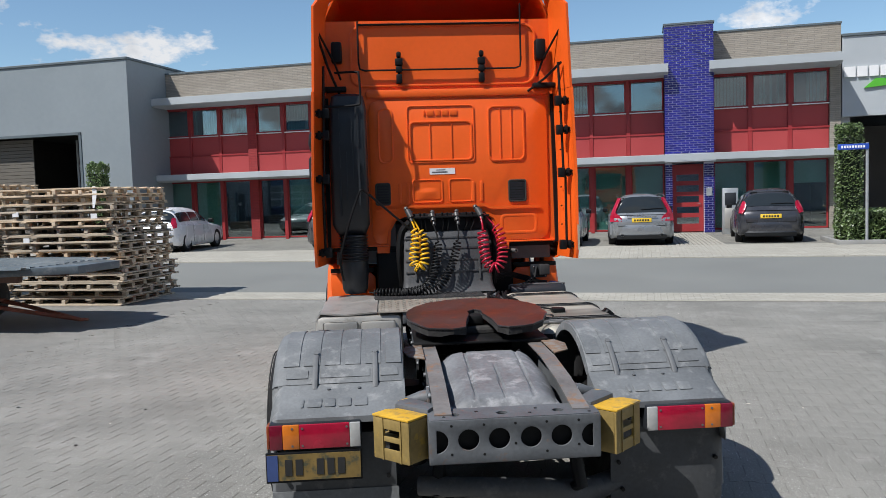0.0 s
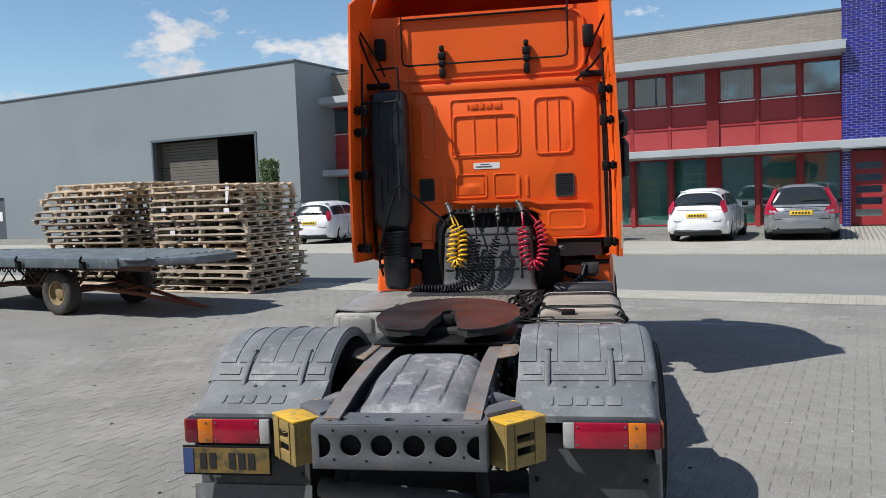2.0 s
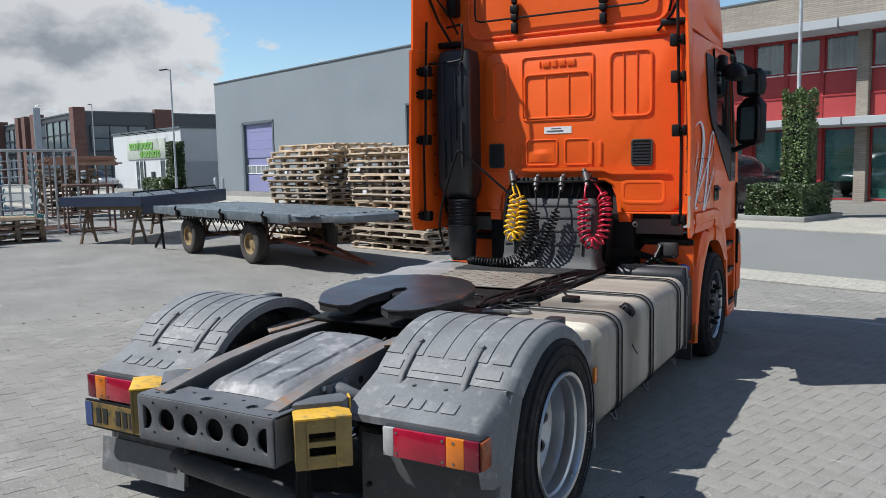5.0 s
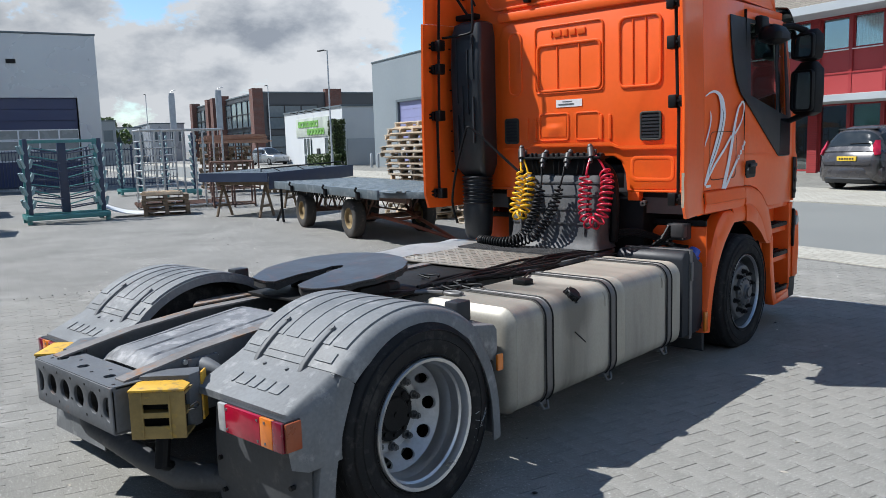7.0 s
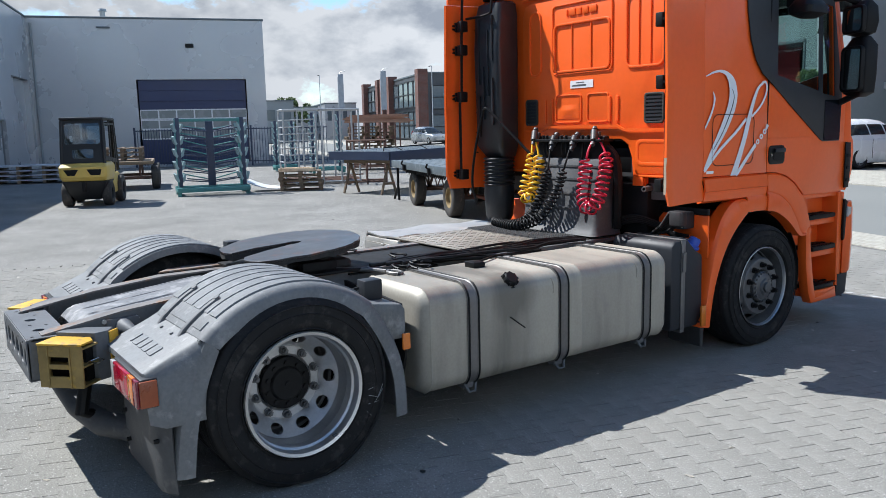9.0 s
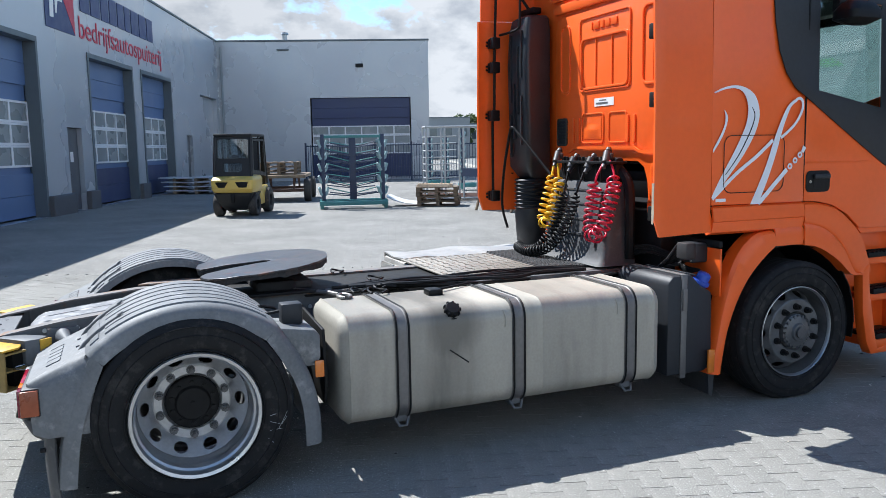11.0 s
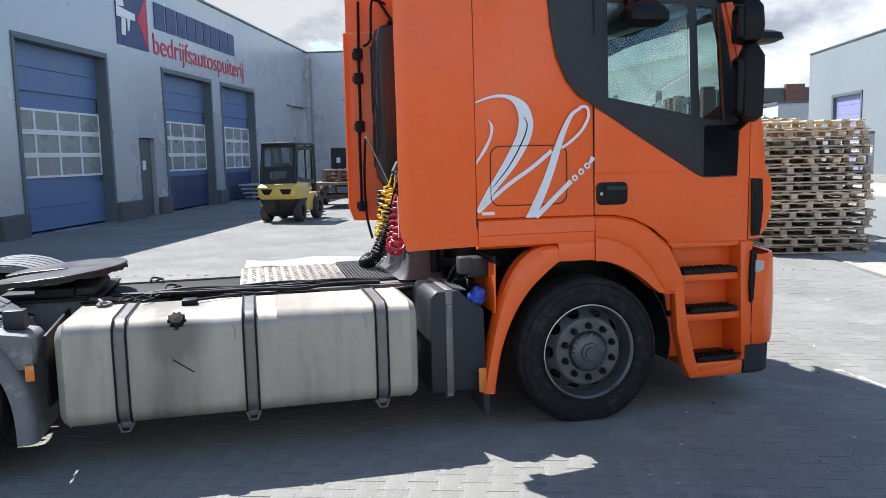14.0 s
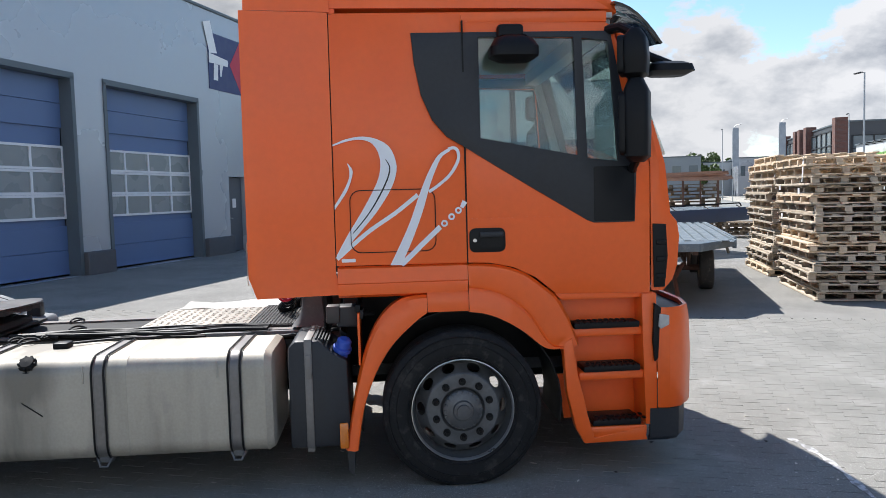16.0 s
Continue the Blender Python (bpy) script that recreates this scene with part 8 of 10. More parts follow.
bm = B()
leaf_stroke(bm, [(3.10, 1.994), (3.178, 2.024), (3.267, 2.037), (3.356, 2.019), (3.425, 1.97), (3.458, 1.88), (3.449, 1.80), (3.41, 1.714), (3.332, 1.60), (3.216, 1.468), (3.105, 1.343)], [(3.102, 1.986), (3.187, 2.012), (3.266, 2.018), (3.329, 1.991), (3.365, 1.914), (3.359, 1.818), (3.321, 1.729), (3.253, 1.612), (3.168, 1.48), (3.102, 1.365)], 0.0)
leaf_stroke(bm, [(3.182, 1.889), (3.208, 1.85), (3.202, 1.80), (3.168, 1.72), (3.101, 1.627)], [(3.180, 1.885), (3.190, 1.85), (3.186, 1.80), (3.155, 1.735), (3.101, 1.65)], 0.0)
thin = smooth_path([(3.104, 1.345), (3.281, 1.492), (3.445, 1.600), (3.575, 1.70)], 5)
ribbon(bm, thin, [0.024] * len(thin), x0 + 0.0002, x1 + 0.0002)
leaf_stroke(bm, [(3.763, 1.962), (3.697, 1.922), (3.639, 1.827), (3.584, 1.70), (3.524, 1.54), (3.455, 1.396), (3.405, 1.30)], [(3.768, 1.945), (3.722, 1.915), (3.690, 1.860), (3.645, 1.746), (3.60, 1.602), (3.537, 1.442), (3.470, 1.30)], 0.0004)
loop = smooth_path([(3.755, 1.955), (3.79, 1.962), (3.812, 1.94), (3.81, 1.887), (3.765, 1.812), (3.70, 1.755), (3.64, 1.715)], 5)
ribbon(bm, loop, [0.018] * len(loop), x0 + 0.0006, x1 + 0.0006)
tail = smooth_path([(3.470, 1.302), (3.53, 1.355), (3.585, 1.408), (3.70, 1.513)], 4)
ribbon(bm, tail, [0.03] * len(tail), x0 + 0.0008, x1 + 0.0008)
for y, z in ((3.724, 1.532), (3.766, 1.569), (3.806, 1.604)):
    plate(bm, ring_pts(y, z, 0.020, 14), [ring_pts(y, z, 0.009, 8)], "x", x0, x1 + 0.0006)
ribbon(bm, [(3.825, 1.62), (3.845, 1.655)], [0.02, 0.032], x0, x1)
slit = smooth_path([(3.398, 1.905), (3.420, 1.85), (3.386, 1.753), (3.301, 1.611), (3.20, 1.49)], 5)
part("flourish_line", ribbon(B(), slit, [0.004 + 0.005 * math.sin(math.pi * k / (len(slit) - 1)) for k in range(len(slit))], x1 + 0.0004, x1 + 0.0010), PLATE_DARK, truck, "thin dark line in the white flourish", 0)
part("flourish", bm, LOGO_WHITE, truck, "white painted flourish on the cab side", 0)
bm = plate(B(), rrect(3.13, 3.21, 1.325, 1.345, 0.004, 1), [], "x", x0, x1)
part("maker_sticker", bm, WHITE, truck)


# ---- pallets: one built with its boards and blocks, the rest copied ----
def make_pallet(name, length, width, label, group, wood, boards=7, blocks=4, ragged=0.0, seed=1):
    """A wooden pallet, its corner at the origin: blocks on runners, deck boards on top."""
    p = thing(name, label, "pallet", None, group)
    r = random.Random(seed)
    bw = 0.075 if ragged else 0.11
    th = 0.032 if ragged else 0.022
    runner = mesh_of("runner", box(B(), 0, length, 0, 0.10, 0, th, 0.003, 1), wood, 0)
    block = mesh_of("block", box(B(), 0, bw, 0, 0.10, 0, 0.097 - th, 0.004, 1), wood, 0)
    stringer = mesh_of("stringer", box(B(), 0, 0.11, 0, width, 0, 0.02, 0.003, 1), wood, 0)
    board = mesh_of("deck_board", box(B(), 0, length, 0, 0.11, 0, 0.022, 0.003, 1), wood, 0)

    def add(nm, me, x, y, z, turn=0.0, tip=0.0, stretch=1.0):
        o = new(nm, me)
        o.parent = p
        o.matrix_basis = pose(x, y, z, 0, tip, turn) @ Matrix.Diagonal((stretch, 1, 1, 1))

    def off(k=1.0):
        return r.uniform(-ragged, ragged) * k

    rows = 5 if ragged else 3
    for j in range(rows):
        y = j * (width - 0.10) / (rows - 1)
        add("runner", runner, off(), y + off(0.3), 0, off(6), 0, 1 + off(0.4))
        for k in range(blocks):
            inner = 4.0 if ragged and 0 < j < rows - 1 and 0 < k < blocks - 1 else 0.5
            add("block", block, k * (length - bw) / (blocks - 1) + off(inner), y + off(0.3), th, off(60))
    for k in range(blocks):
        add("stringer", stringer, k * (length - 0.11) / (blocks - 1) + off(0.5), off(), 0.097, off(8))
    if ragged:
        for x in (-0.006, length - 0.104):
            add("end_board", stringer, x + off(0.4), off(), 0.004, off(6))
    for k in range(boards):
        add("deck_board", board, off(), k * (width - 0.11) / (boards - 1) + off(0.3), 0.1165, off(8), 0, 1 + off(0.5))
    return p


rng = random.Random(21)
PH = 0.141
LP = 0.1405
TALL = [make_pallet("pallet", 2.28, 1.68, label, "pallets in the tall stacks", wood, 7, 5, 0.05, seed) for label, wood, seed in (("raw softwood pallet in a tall stack", WOOD, 3), ("greyed softwood pallet in a tall stack", WOOD_GREY, 4), ("raw softwood pallet in a tall stack", WOOD, 5), ("greyed softwood pallet in a tall stack", WOOD_GREY, 6))]
fresh = list(TALL)
STACK_A = STREET @ pose(-10.33, 7.30, 0.0, 0, 0, 3.0)
STACK_B = STREET @ pose(-13.68, 7.22, 0.0, 0, 0, 3.0)
for stack, layers in ((STACK_A, 15), (STACK_B, 16)):
    for k in range(layers):
        slide = rng.uniform(-0.08, 0.08) if k < 10 else rng.uniform(-0.14, 0.14)
        if stack is STACK_B and k in (9, 10, 11, 12):
            slide -= 0.16
        if stack is STACK_B and k >= 14:
            slide += 0.30
        m = stack @ pose(slide, rng.uniform(-0.07, 0.07), k * LP, 0, 0, rng.uniform(-1.3, 1.3))
        pick = TALL[(k * 3 + rng.randrange(2)) % 4] if k < layers - 2 else TALL[2 * rng.randrange(2)]
        if pick in fresh:
            fresh.remove(pick)
            pick.matrix_basis = m
        else:
            copy_thing(pick, m)
# loose straps hanging from the stack
bm = B()
sheet(bm, [[(-8.45 + dx, 7.33 - 0.02 * f, 2.12 - 0.34 * f + 0.04 * math.sin(f * 5)) for dx in (0.0, 0.06 + 0.03 * math.sin(f * 4))] for f in [k / 8 for k in range(9)]], 0.004)
tagged(part("plastic_wrap", bm, WHITE, None, "torn white plastic strap hanging from the pallets", at=STREET), category="wrapping")

small = make_pallet("euro_pallet", 1.2, 0.8, "worn wooden pallet in a low stack in the yard", "pallets in the low stack", WOOD_DARK, 5, 3)
small.matrix_basis = pose(-16.55, 7.75, 0.0, 0, 0, 62)
for k in range(1, 4):
    copy_thing(small, pose(-16.55 + rng.uniform(-0.05, 0.05), 7.75 + rng.uniform(-0.05, 0.05), k * PH, 0, 0, 62 + rng.uniform(-5, 5)))
for k in range(7):
    bm = box(B(), -0.5 + rng.uniform(0, 0.3), 0.35 + rng.uniform(0, 0.3), -0.25 + k * 0.09, -0.18 + k * 0.09, 0, 0.05 + rng.uniform(0, 0.05))
    tagged(part("scrap_timber", bm, WOOD, None, "loose offcut of timber on the low pallets", 0, pose(-16.6, 8.25, 4 * PH, 0, 0, 50 + rng.uniform(-4, 4))), category="timber", group="offcuts on the pallets")

for x, z in ((-10.1, 1.62), (-8.46, 1.56), (-9.9, 1.15), (-13.3, 1.48)):
    tag = box(B(), x, x + 0.13, 7.255, 7.262, z, z + 0.085)
    tagged(part("paper_tag", tag, WHITE, None, "small white paper tag stapled to the pallets", at=STREET), category="tag", group="tags on the pallets")

# ---- flat farm wagons ----
def road_wheel(owner, x, y, r, w, disc):
    m = Matrix.Translation((x, y, r)) @ Matrix.Rotation(radians(90), 4, "X")
    t = part("wheel", lathe(B(), tyre_profile(r, w, r * 0.55), None, 28), mat("dusty_tyre", (0.045, 0.042, 0.038), 0.85, var=0.3, scale=7, stain=(0.12, 0.10, 0.08), stain_at=0.6), owner, "", 40, m)
    prof = [(r * 0.55, -w * 0.4), (r * 0.55, w * 0.42), (r * 0.5, w * 0.4), (r * 0.47, w * 0.15), (r * 0.3, w * 0.05), (r * 0.28, w * 0.2), (r * 0.14, w * 0.25), (0.001, w * 0.25)]
    part("rim", lathe(B(), prof + [(0.001, -w * 0.25), (r * 0.5, -w * 0.3), (r * 0.55, -w * 0.4)], None, 24), disc, t)
    return t


RIM_OCHRE = mat("rusty_ochre_rim", (0.26, 0.19, 0.09), 0.7, var=0.3, scale=8, stain=(0.2, 0.1, 0.05), stain_at=0.58)
wagon = thing("flat_wagon", "grey-green flat farm wagon with a ribbed steel deck and rusty drawbar", "wagon", STREET @ pose(-13.5, 4.3, 0, 0, 0, 0))
LW, WW, DZ = 6.15, 2.0, 0.93
rows = []
for k in range(12):
    y = 0.03 + (WW - 0.06) * k / 11.5
    for dy, dz in ((0.0, 0.0), (0.055, 0.0), (0.065, 0.022), (0.155, 0.022)):
        rows.append([(x, min(WW - 0.02, y + dy), DZ + dz + 0.004 * math.sin(x * 1.3 + k)) for x in (0.0, LW * 0.25, LW * 0.5, LW * 0.75, LW)])
part("deck", sheet(B(), rows, 0.006), WAGON_GREEN, wagon, "corrugated steel deck")
bm = B()
box(bm, 0, LW - 0.5, -0.03, 0.02, DZ - 0.13, DZ + 0.03, 0.008)
box(bm, 0, LW - 0.5, WW - 0.02, WW + 0.03, DZ - 0.13, DZ + 0.03, 0.008)
box(bm, -0.03, 0.02, -0.03, WW + 0.03, DZ - 0.13, DZ + 0.03, 0.008)
plate(bm, [(LW - 0.55, -0.03), (LW + 0.55, 0.55), (LW + 0.55, 1.45), (LW - 0.55, WW + 0.03)], [], "z", DZ - 0.10, DZ + 0.012, 0.008)
part("deck_edge", bm, WAGON_GREEN, wagon)
for x in (1.3, 3.3, 4.9):
    bm = B()
    box(bm, x - 0.05, x + 0.05, -0.09, -0.03, DZ - 0.16, DZ - 0.02, 0.015)
    tube(bm, [(x, -0.07, DZ - 0.04), (x + 0.02, -0.12, DZ + 0.0), (x + 0.05, -0.1, DZ + 0.06)], 0.02)
    part("stake_hook", bm, DARK_METAL, wagon)
bm = B()
for y in (0.5, 1.45):
    box(bm, 0.2, LW - 0.4, y - 0.04, y + 0.04, DZ - 0.22, DZ - 0.08)
for x in (1.3, 3.95):
    tube(bm, [(x, 0.2, 0.36), (x, 1.75, 0.36)], 0.05, 10)
    for y in (0.5, 1.45):
        for dx in (-0.4, 0.4):
            tube(bm, [(x, y, 0.38), (x + dx, y, DZ - 0.2)], 0.022, 6)
        tube(bm, [(x, y, 0.38), (x, y, DZ - 0.2)], 0.03, 6)
for y in (0.55, 1.4):
    for k in range(5):
        x = 1.3 + k * 0.53
        tube(bm, [(x, y, 0.42), (x + 0.265, y, 0.68)], 0.014, 6)
        tube(bm, [(x + 0.265, y, 0.68), (x + 0.53, y, 0.42)], 0.014, 6)
    tube(bm, [(1.3, y, 0.42), (3.95, y, 0.42)], 0.02, 6)
part("underframe", bm, RUST, wagon, "rusty truss underframe")
bm = B()
for k in range(22):
    x = 1.0 + k * 0.14
    tube(bm, [(x, 0.06, DZ - 0.10), (x + 0.02, 0.06, DZ - 0.2), (x + 0.06, 0.06, DZ - 0.22), (x + 0.12, 0.06, DZ - 0.14)], 0.012, 5)
part("side_chain", bm, DARK_METAL, wagon)
for x in (1.3, 3.95):
    for y in (0.24, 1.72):
        road_wheel(wagon, x, y, 0.365, 0.24, RIM_OCHRE)
bm = B()
for y in (0.6, 1.35):
    tube(bm, [(4.0, y, 0.42), (5.1, 1.0 + (y - 1.0) * 0.5, 0.30), (6.15, 1.2, 0.07)], [0.035, 0.035, 0.03], 8)
tube(bm, [(4.75, 0.72, 0.36), (4.75, 1.25, 0.36)], 0.025)
tube(bm, [(6.15 + 0.05 + 0.06 * math.cos(a), 1.2 + 0.06 * math.sin(a), 0.07) for a in [k * math.pi / 6 for k in range(12)]], 0.02, 6, closed=True)
part("drawbar", bm, mat("faded_red_drawbar", (0.30, 0.10, 0.06), 0.65, var=0.3, scale=6, stain=(0.2, 0.1, 0.06), stain_at=0.55), wagon, "faded red A-frame drawbar")
bm = B()
tube(bm, [(0.05, 0.1, DZ - 0.1), (0.05, 0.1, 0.35), (-0.35, 0.1, 0.03)], 0.03)
tube(bm, [(0.05, 0.1, 0.35), (0.12, 0.1, 0.02)], 0.03)
part("parking_leg", bm, DARK_METAL, wagon)

# a second deck lifted off its wheels, on trestles
TRAY_AT = STREET @ pose(-14.9, 4.55, 0, 0, 0, 123.6)
tray = thing("wagon_deck", "dark grey steel wagon deck standing on wooden trestles", "wagon deck", TRAY_AT)
bm = B()
for k in range(24):
    x = 3.7 * k / 24
    box(bm, x, x + 0.135, 0.0, 2.25, 1.10 + 0.002 * k, 1.125 + 0.002 * k)
part("deck", bm, WAGON_GREEN, tray, "ribbed steel deck")
bm = B()
plate(bm, [(0, 0.72), (3.7, 0.86), (3.7, 1.18), (0, 1.12)], [], "y", -0.04, 0.0, 0.005)
plate(bm, [(0, 0.92), (3.7, 0.96), (3.7, 1.18), (0, 1.12)], [], "y", 2.25, 2.29, 0.005)
box(bm, -0.04, -0.002, 0.0, 2.25, 0.9, 1.12)
part("side_board", bm, NAVY_STEEL, tray)
bm = B()
tube(bm, [(0.05, 0.25, 1.14), (0.05, 0.25, 1.22), (3.6, 0.25, 1.28), (3.65, 0.25, 1.2)], 0.02, 6)
for k in range(4):
    tube(bm, [(0.5 + k, 0.25, 1.23), (0.5 + k, 0.02, 1.14)], 0.014, 6)
part("rail", bm, DARK_METAL, tray)
for x in (0.35, 3.1):
    tr = thing("trestle", "old wooden trestle under a steel deck", "trestle", TRAY_AT @ pose(x, 1.1, 0), "trestles under the deck")
    part("beam", box(B(), -0.06, 0.06, -0.9, 0.9, 0.80, 0.895, 0.006), WOOD_DARK, tr)
    for y in (-0.7, 0.7):
        bm = B()
        tube(bm, [(0, y, 0.8), (-0.28, y, 0.0)], 0.04, 6)
        tube(bm, [(0, y, 0.8), (0.28, y, 0.0)], 0.04, 6)
        box(bm, -0.2, 0.2, y - 0.02, y + 0.02, 0.25, 0.31)
        part("leg", bm, WOOD_DARK, tr)

# ---- forklift seen from behind ----
FORK_YELLOW = mat("forklift_yellow", (0.60, 0.43, 0.10), 0.4, var=0.12, scale=3)
FORK_GREY = mat("forklift_dark_grey", (0.010, 0.011, 0.012), 0.55, var=0.2, scale=4)
fork = thing("forklift", "yellow and dark grey forklift with closed cab", "forklift", pose(-16.38, 2.64, 0, 0, 0, 157))
bm = loft(B(), [[(x, y, z) for x, y in rrect(x0, 0.55, -w, w, 0.10, 4)] for z, x0, w in ((0.62, -0.52, 0.50), (0.72, -0.60, 0.54), (0.95, -0.60, 0.55), (1.02, -0.52, 0.52), (1.06, -0.40, 0.48))])
body = part("counterweight", bm, FORK_YELLOW, fork, "yellow rounded counterweight")
bm = B()
for y in (-0.26, 0.26):
    plate(bm, [(y - 0.17, 0.90), (y + 0.17, 0.90), (y + 0.08, 0.76), (y - 0.13 if y < 0 else y - 0.08, 0.76)], [], "x", -0.615, -0.585, 0.01)
part("lamp_recess", bm, BLACK, body)
bm = loft(B(), [[(x, y, z) for x, y in rrect(x0, 0.5, -w, w, 0.08, 3)] for z, x0, w in ((0.16, -0.30, 0.30), (0.30, -0.46, 0.38), (0.61, -0.55, 0.51))])
part("lower_weight", bm, FORK_GREY, fork)
bm = box(B(), -0.58, -0.50, -0.05, 0.05, 0.36, 0.60, 0.02)
part("tow_pin", bm, DARK_METAL, fork)
bm = box(B(), 0.4, 1.35, -0.50, 0.50, 0.25, 0.75, 0.05)
part("chassis", bm, FORK_YELLOW, fork)
for x, y, r in ((-0.12, -0.46, 0.29), (-0.12, 0.46, 0.29), (1.2, -0.50, 0.34), (1.2, 0.50, 0.34)):
    road_wheel(fork, x, y, r, 0.22, FORK_GREY)
bm = B()
for y in (-0.48, 0.48):
    tube(bm, [(-0.42, y, 1.04), (-0.36, y * 0.98, 1.5), (-0.22, y * 0.95, 2.08)], 0.04, 8)
    tube(bm, [(1.25, y, 0.8), (1.05, y * 0.98, 2.08)], 0.04, 8)
    tube(bm, [(0.45, y, 0.9), (0.45, y, 2.08)], 0.025, 8)
part("cab_frame", bm, FORK_GREY, fork)
bm = box(B(), -0.30, 1.15, -0.50, 0.50, 2.07, 2.14, 0.03)
part("cab_roof", bm, FORK_GREY, fork)
# the cab's back: a deep black panel with a rounded upper and a low lower window
def lean_back(bm):
    for v in bm.verts:
        v.co.x += -0.43 + (v.co.z - 1.05) * 0.19
    return bm


bm = plate(B(), rrect(-0.50, 0.50, 1.05, 2.08, 0.05), [rrect(-0.40, 0.40, 1.50, 2.00, 0.06), rrect(-0.24, 0.24, 1.16, 1.38, 0.05)], "x", -0.02, 0.02)
part("cab_back", lean_back(bm), FORK_GREY, fork, "black rear panel of the cab")
cab_glass = glass_mat("dusty_cab_glass", (0.55, 0.62, 0.63), clear=0.2)
for y, z0, z1 in ((0.41, 1.49, 2.01), (0.25, 1.15, 1.39)):
    pane = part("rear_window", lean_back(plate(B(), rrect(-y, y, z0, z1, 0.06), [], "x", -0.004, 0.004)), cab_glass, fork)
    pane.visible_shadow = False
bm = B()
plate(bm, [(-0.33, 1.1), (1.1, 1.0), (1.0, 2.0), (-0.22, 2.0)], [[(-0.22, 1.2), (0.4, 1.16), (0.4, 1.95), (-0.16, 1.95)], [(0.48, 1.15), (1.0, 1.1), (0.95, 1.95), (0.48, 1.95)]], "y", -0.5, -0.48)
plate(bm, [(-0.33, 1.1), (1.1, 1.0), (1.0, 2.0), (-0.22, 2.0)], [[(-0.22, 1.2), (0.4, 1.16), (0.4, 1.95), (-0.16, 1.95)], [(0.48, 1.15), (1.0, 1.1), (0.95, 1.95), (0.48, 1.95)]], "y", 0.48, 0.5)
part("cab_door", bm, FORK_GREY, fork)
bm = loft(B(), [[(x, y, z) for x, y in rrect(-0.05, 0.12, -0.24, 0.24, 0.06, 4)] for z in (1.05, 1.5, 1.6)])
box(bm, -0.02, 0.45, -0.25, 0.25, 0.98, 1.1, 0.04)
part("seat", bm, SEAT, fork)
bm = B()
for y in (-0.32, 0.32):
    box(bm, 1.5, 1.62, y - 0.05, y + 0.05, 0.1, 2.1)
box(bm, 1.52, 1.58, -0.32, 0.32, 0.55, 0.65)
box(bm, 1.52, 1.58, -0.32, 0.32, 1.95, 2.05)
for y in (-0.25, 0.25):
    box(bm, 1.62, 2.6, y - 0.05, y + 0.05, 0.06, 0.1)
    box(bm, 1.62, 1.67, y - 0.05, y + 0.05, 0.06, 0.6)
part("mast", bm, DARK_METAL, fork)


# ---- racks with slanting arms ----
def arm_rack(m, wide, deep, high, levels, label, centre=True):
    r = thing("arm_rack", label, "storage rack", m, "racks with slanting arms")
    bm = B()
    for y in (0.0, deep):
        box(bm, -wide / 2, wide / 2, y - 0.06, y + 0.06, 0.10, 0.22, 0.008)
    for x in (-wide / 2 + 0.06, wide / 2 - 0.06):
        box(bm, x - 0.06, x + 0.06, 0, deep, 0.10, 0.22, 0.008)
        for y in (0.05, deep - 0.05):
            box(bm, x - 0.05, x + 0.05, y - 0.05, y + 0.05, 0.0, 0.1)
    for k in range(4):
        box(bm, -wide / 2, wide / 2, deep * (k + 0.7) / 5 - 0.02, deep * (k + 0.7) / 5 + 0.02, 0.2, 0.24)
    part("base_frame", bm, TEAL, r)
    for x in (-wide / 2 + 0.12, wide / 2 - 0.12):
        for y in ((deep * 0.2, deep * 0.8) if centre else (deep * 0.5,)):
            post = part("post", box(B(), x - 0.05, x + 0.05, y - 0.05, y + 0.05, 0.22, high, 0.006), TEAL if y > deep * 0.5 else NAVY_STEEL, r)
            for k in range(levels):
                z = 0.36 + k * (high - 0.42) / levels
                for d in (-1, 1):
                    bm = tube(B(), [(x, y, z), (x + d * 0.07, y + d * 0.03, z + 0.06), (x + d * 0.13, y + d * 0.06, z + 0.24)], [0.04, 0.05, 0.042], 4)
                    part("arm", bm, PALE_TEAL, post)
    if centre:
        for y in (deep * 0.2, deep * 0.8):
            part("top_bar", box(B(), -wide / 2 + 0.08, wide / 2 - 0.08, y - 0.03, y + 0.03, high - 0.10, high - 0.03, 0.006), TEAL, r)
        post = part("post", box(B(), -0.10, 0.10, deep * 0.5 - 0.08, deep * 0.5 + 0.08, 0.22, high - 0.1, 0.01), NAVY_STEEL, r)
        for k in range(levels + 2):
            z = 0.33 + k * (high - 0.5) / (levels + 2)
            for d in (-1, 1):
                for depth, lift in ((0.5, 0.10), (0.8, 0.16), (0.25, 0.05)):
                    bm = tube(B(), [(d * 0.08, deep * depth, z + lift * 0.5), (d * (wide / 2 - rng.uniform(0.15, 0.35)), deep * depth + rng.uniform(-0.08, 0.08), z + lift + rng.uniform(0.02, 0.10))], 0.017, 6)
                    part("cross_arm", bm, NAVY_STEEL if depth < 0.7 else TEAL, post)
    return r


arm_rack(pose(-16.88, 5.95, 0, 0, 0, 76), 1.95, 1.0, 2.12, 5, "teal and navy steel rack with pale slanting arms")
arm_rack(STREET @ pose(-29.5, 3.4, 0.05, 0, 0, 92), 0.95, 0.9, 2.1, 7, "narrow teal rack with navy and pale slanting arms", False)
arm_rack(STREET @ pose(-26.1, 4.7, 0.05, 0, 0, 92), 1.3, 0.9, 2.35, 7, "teal rack with many pale slanting arms", False)


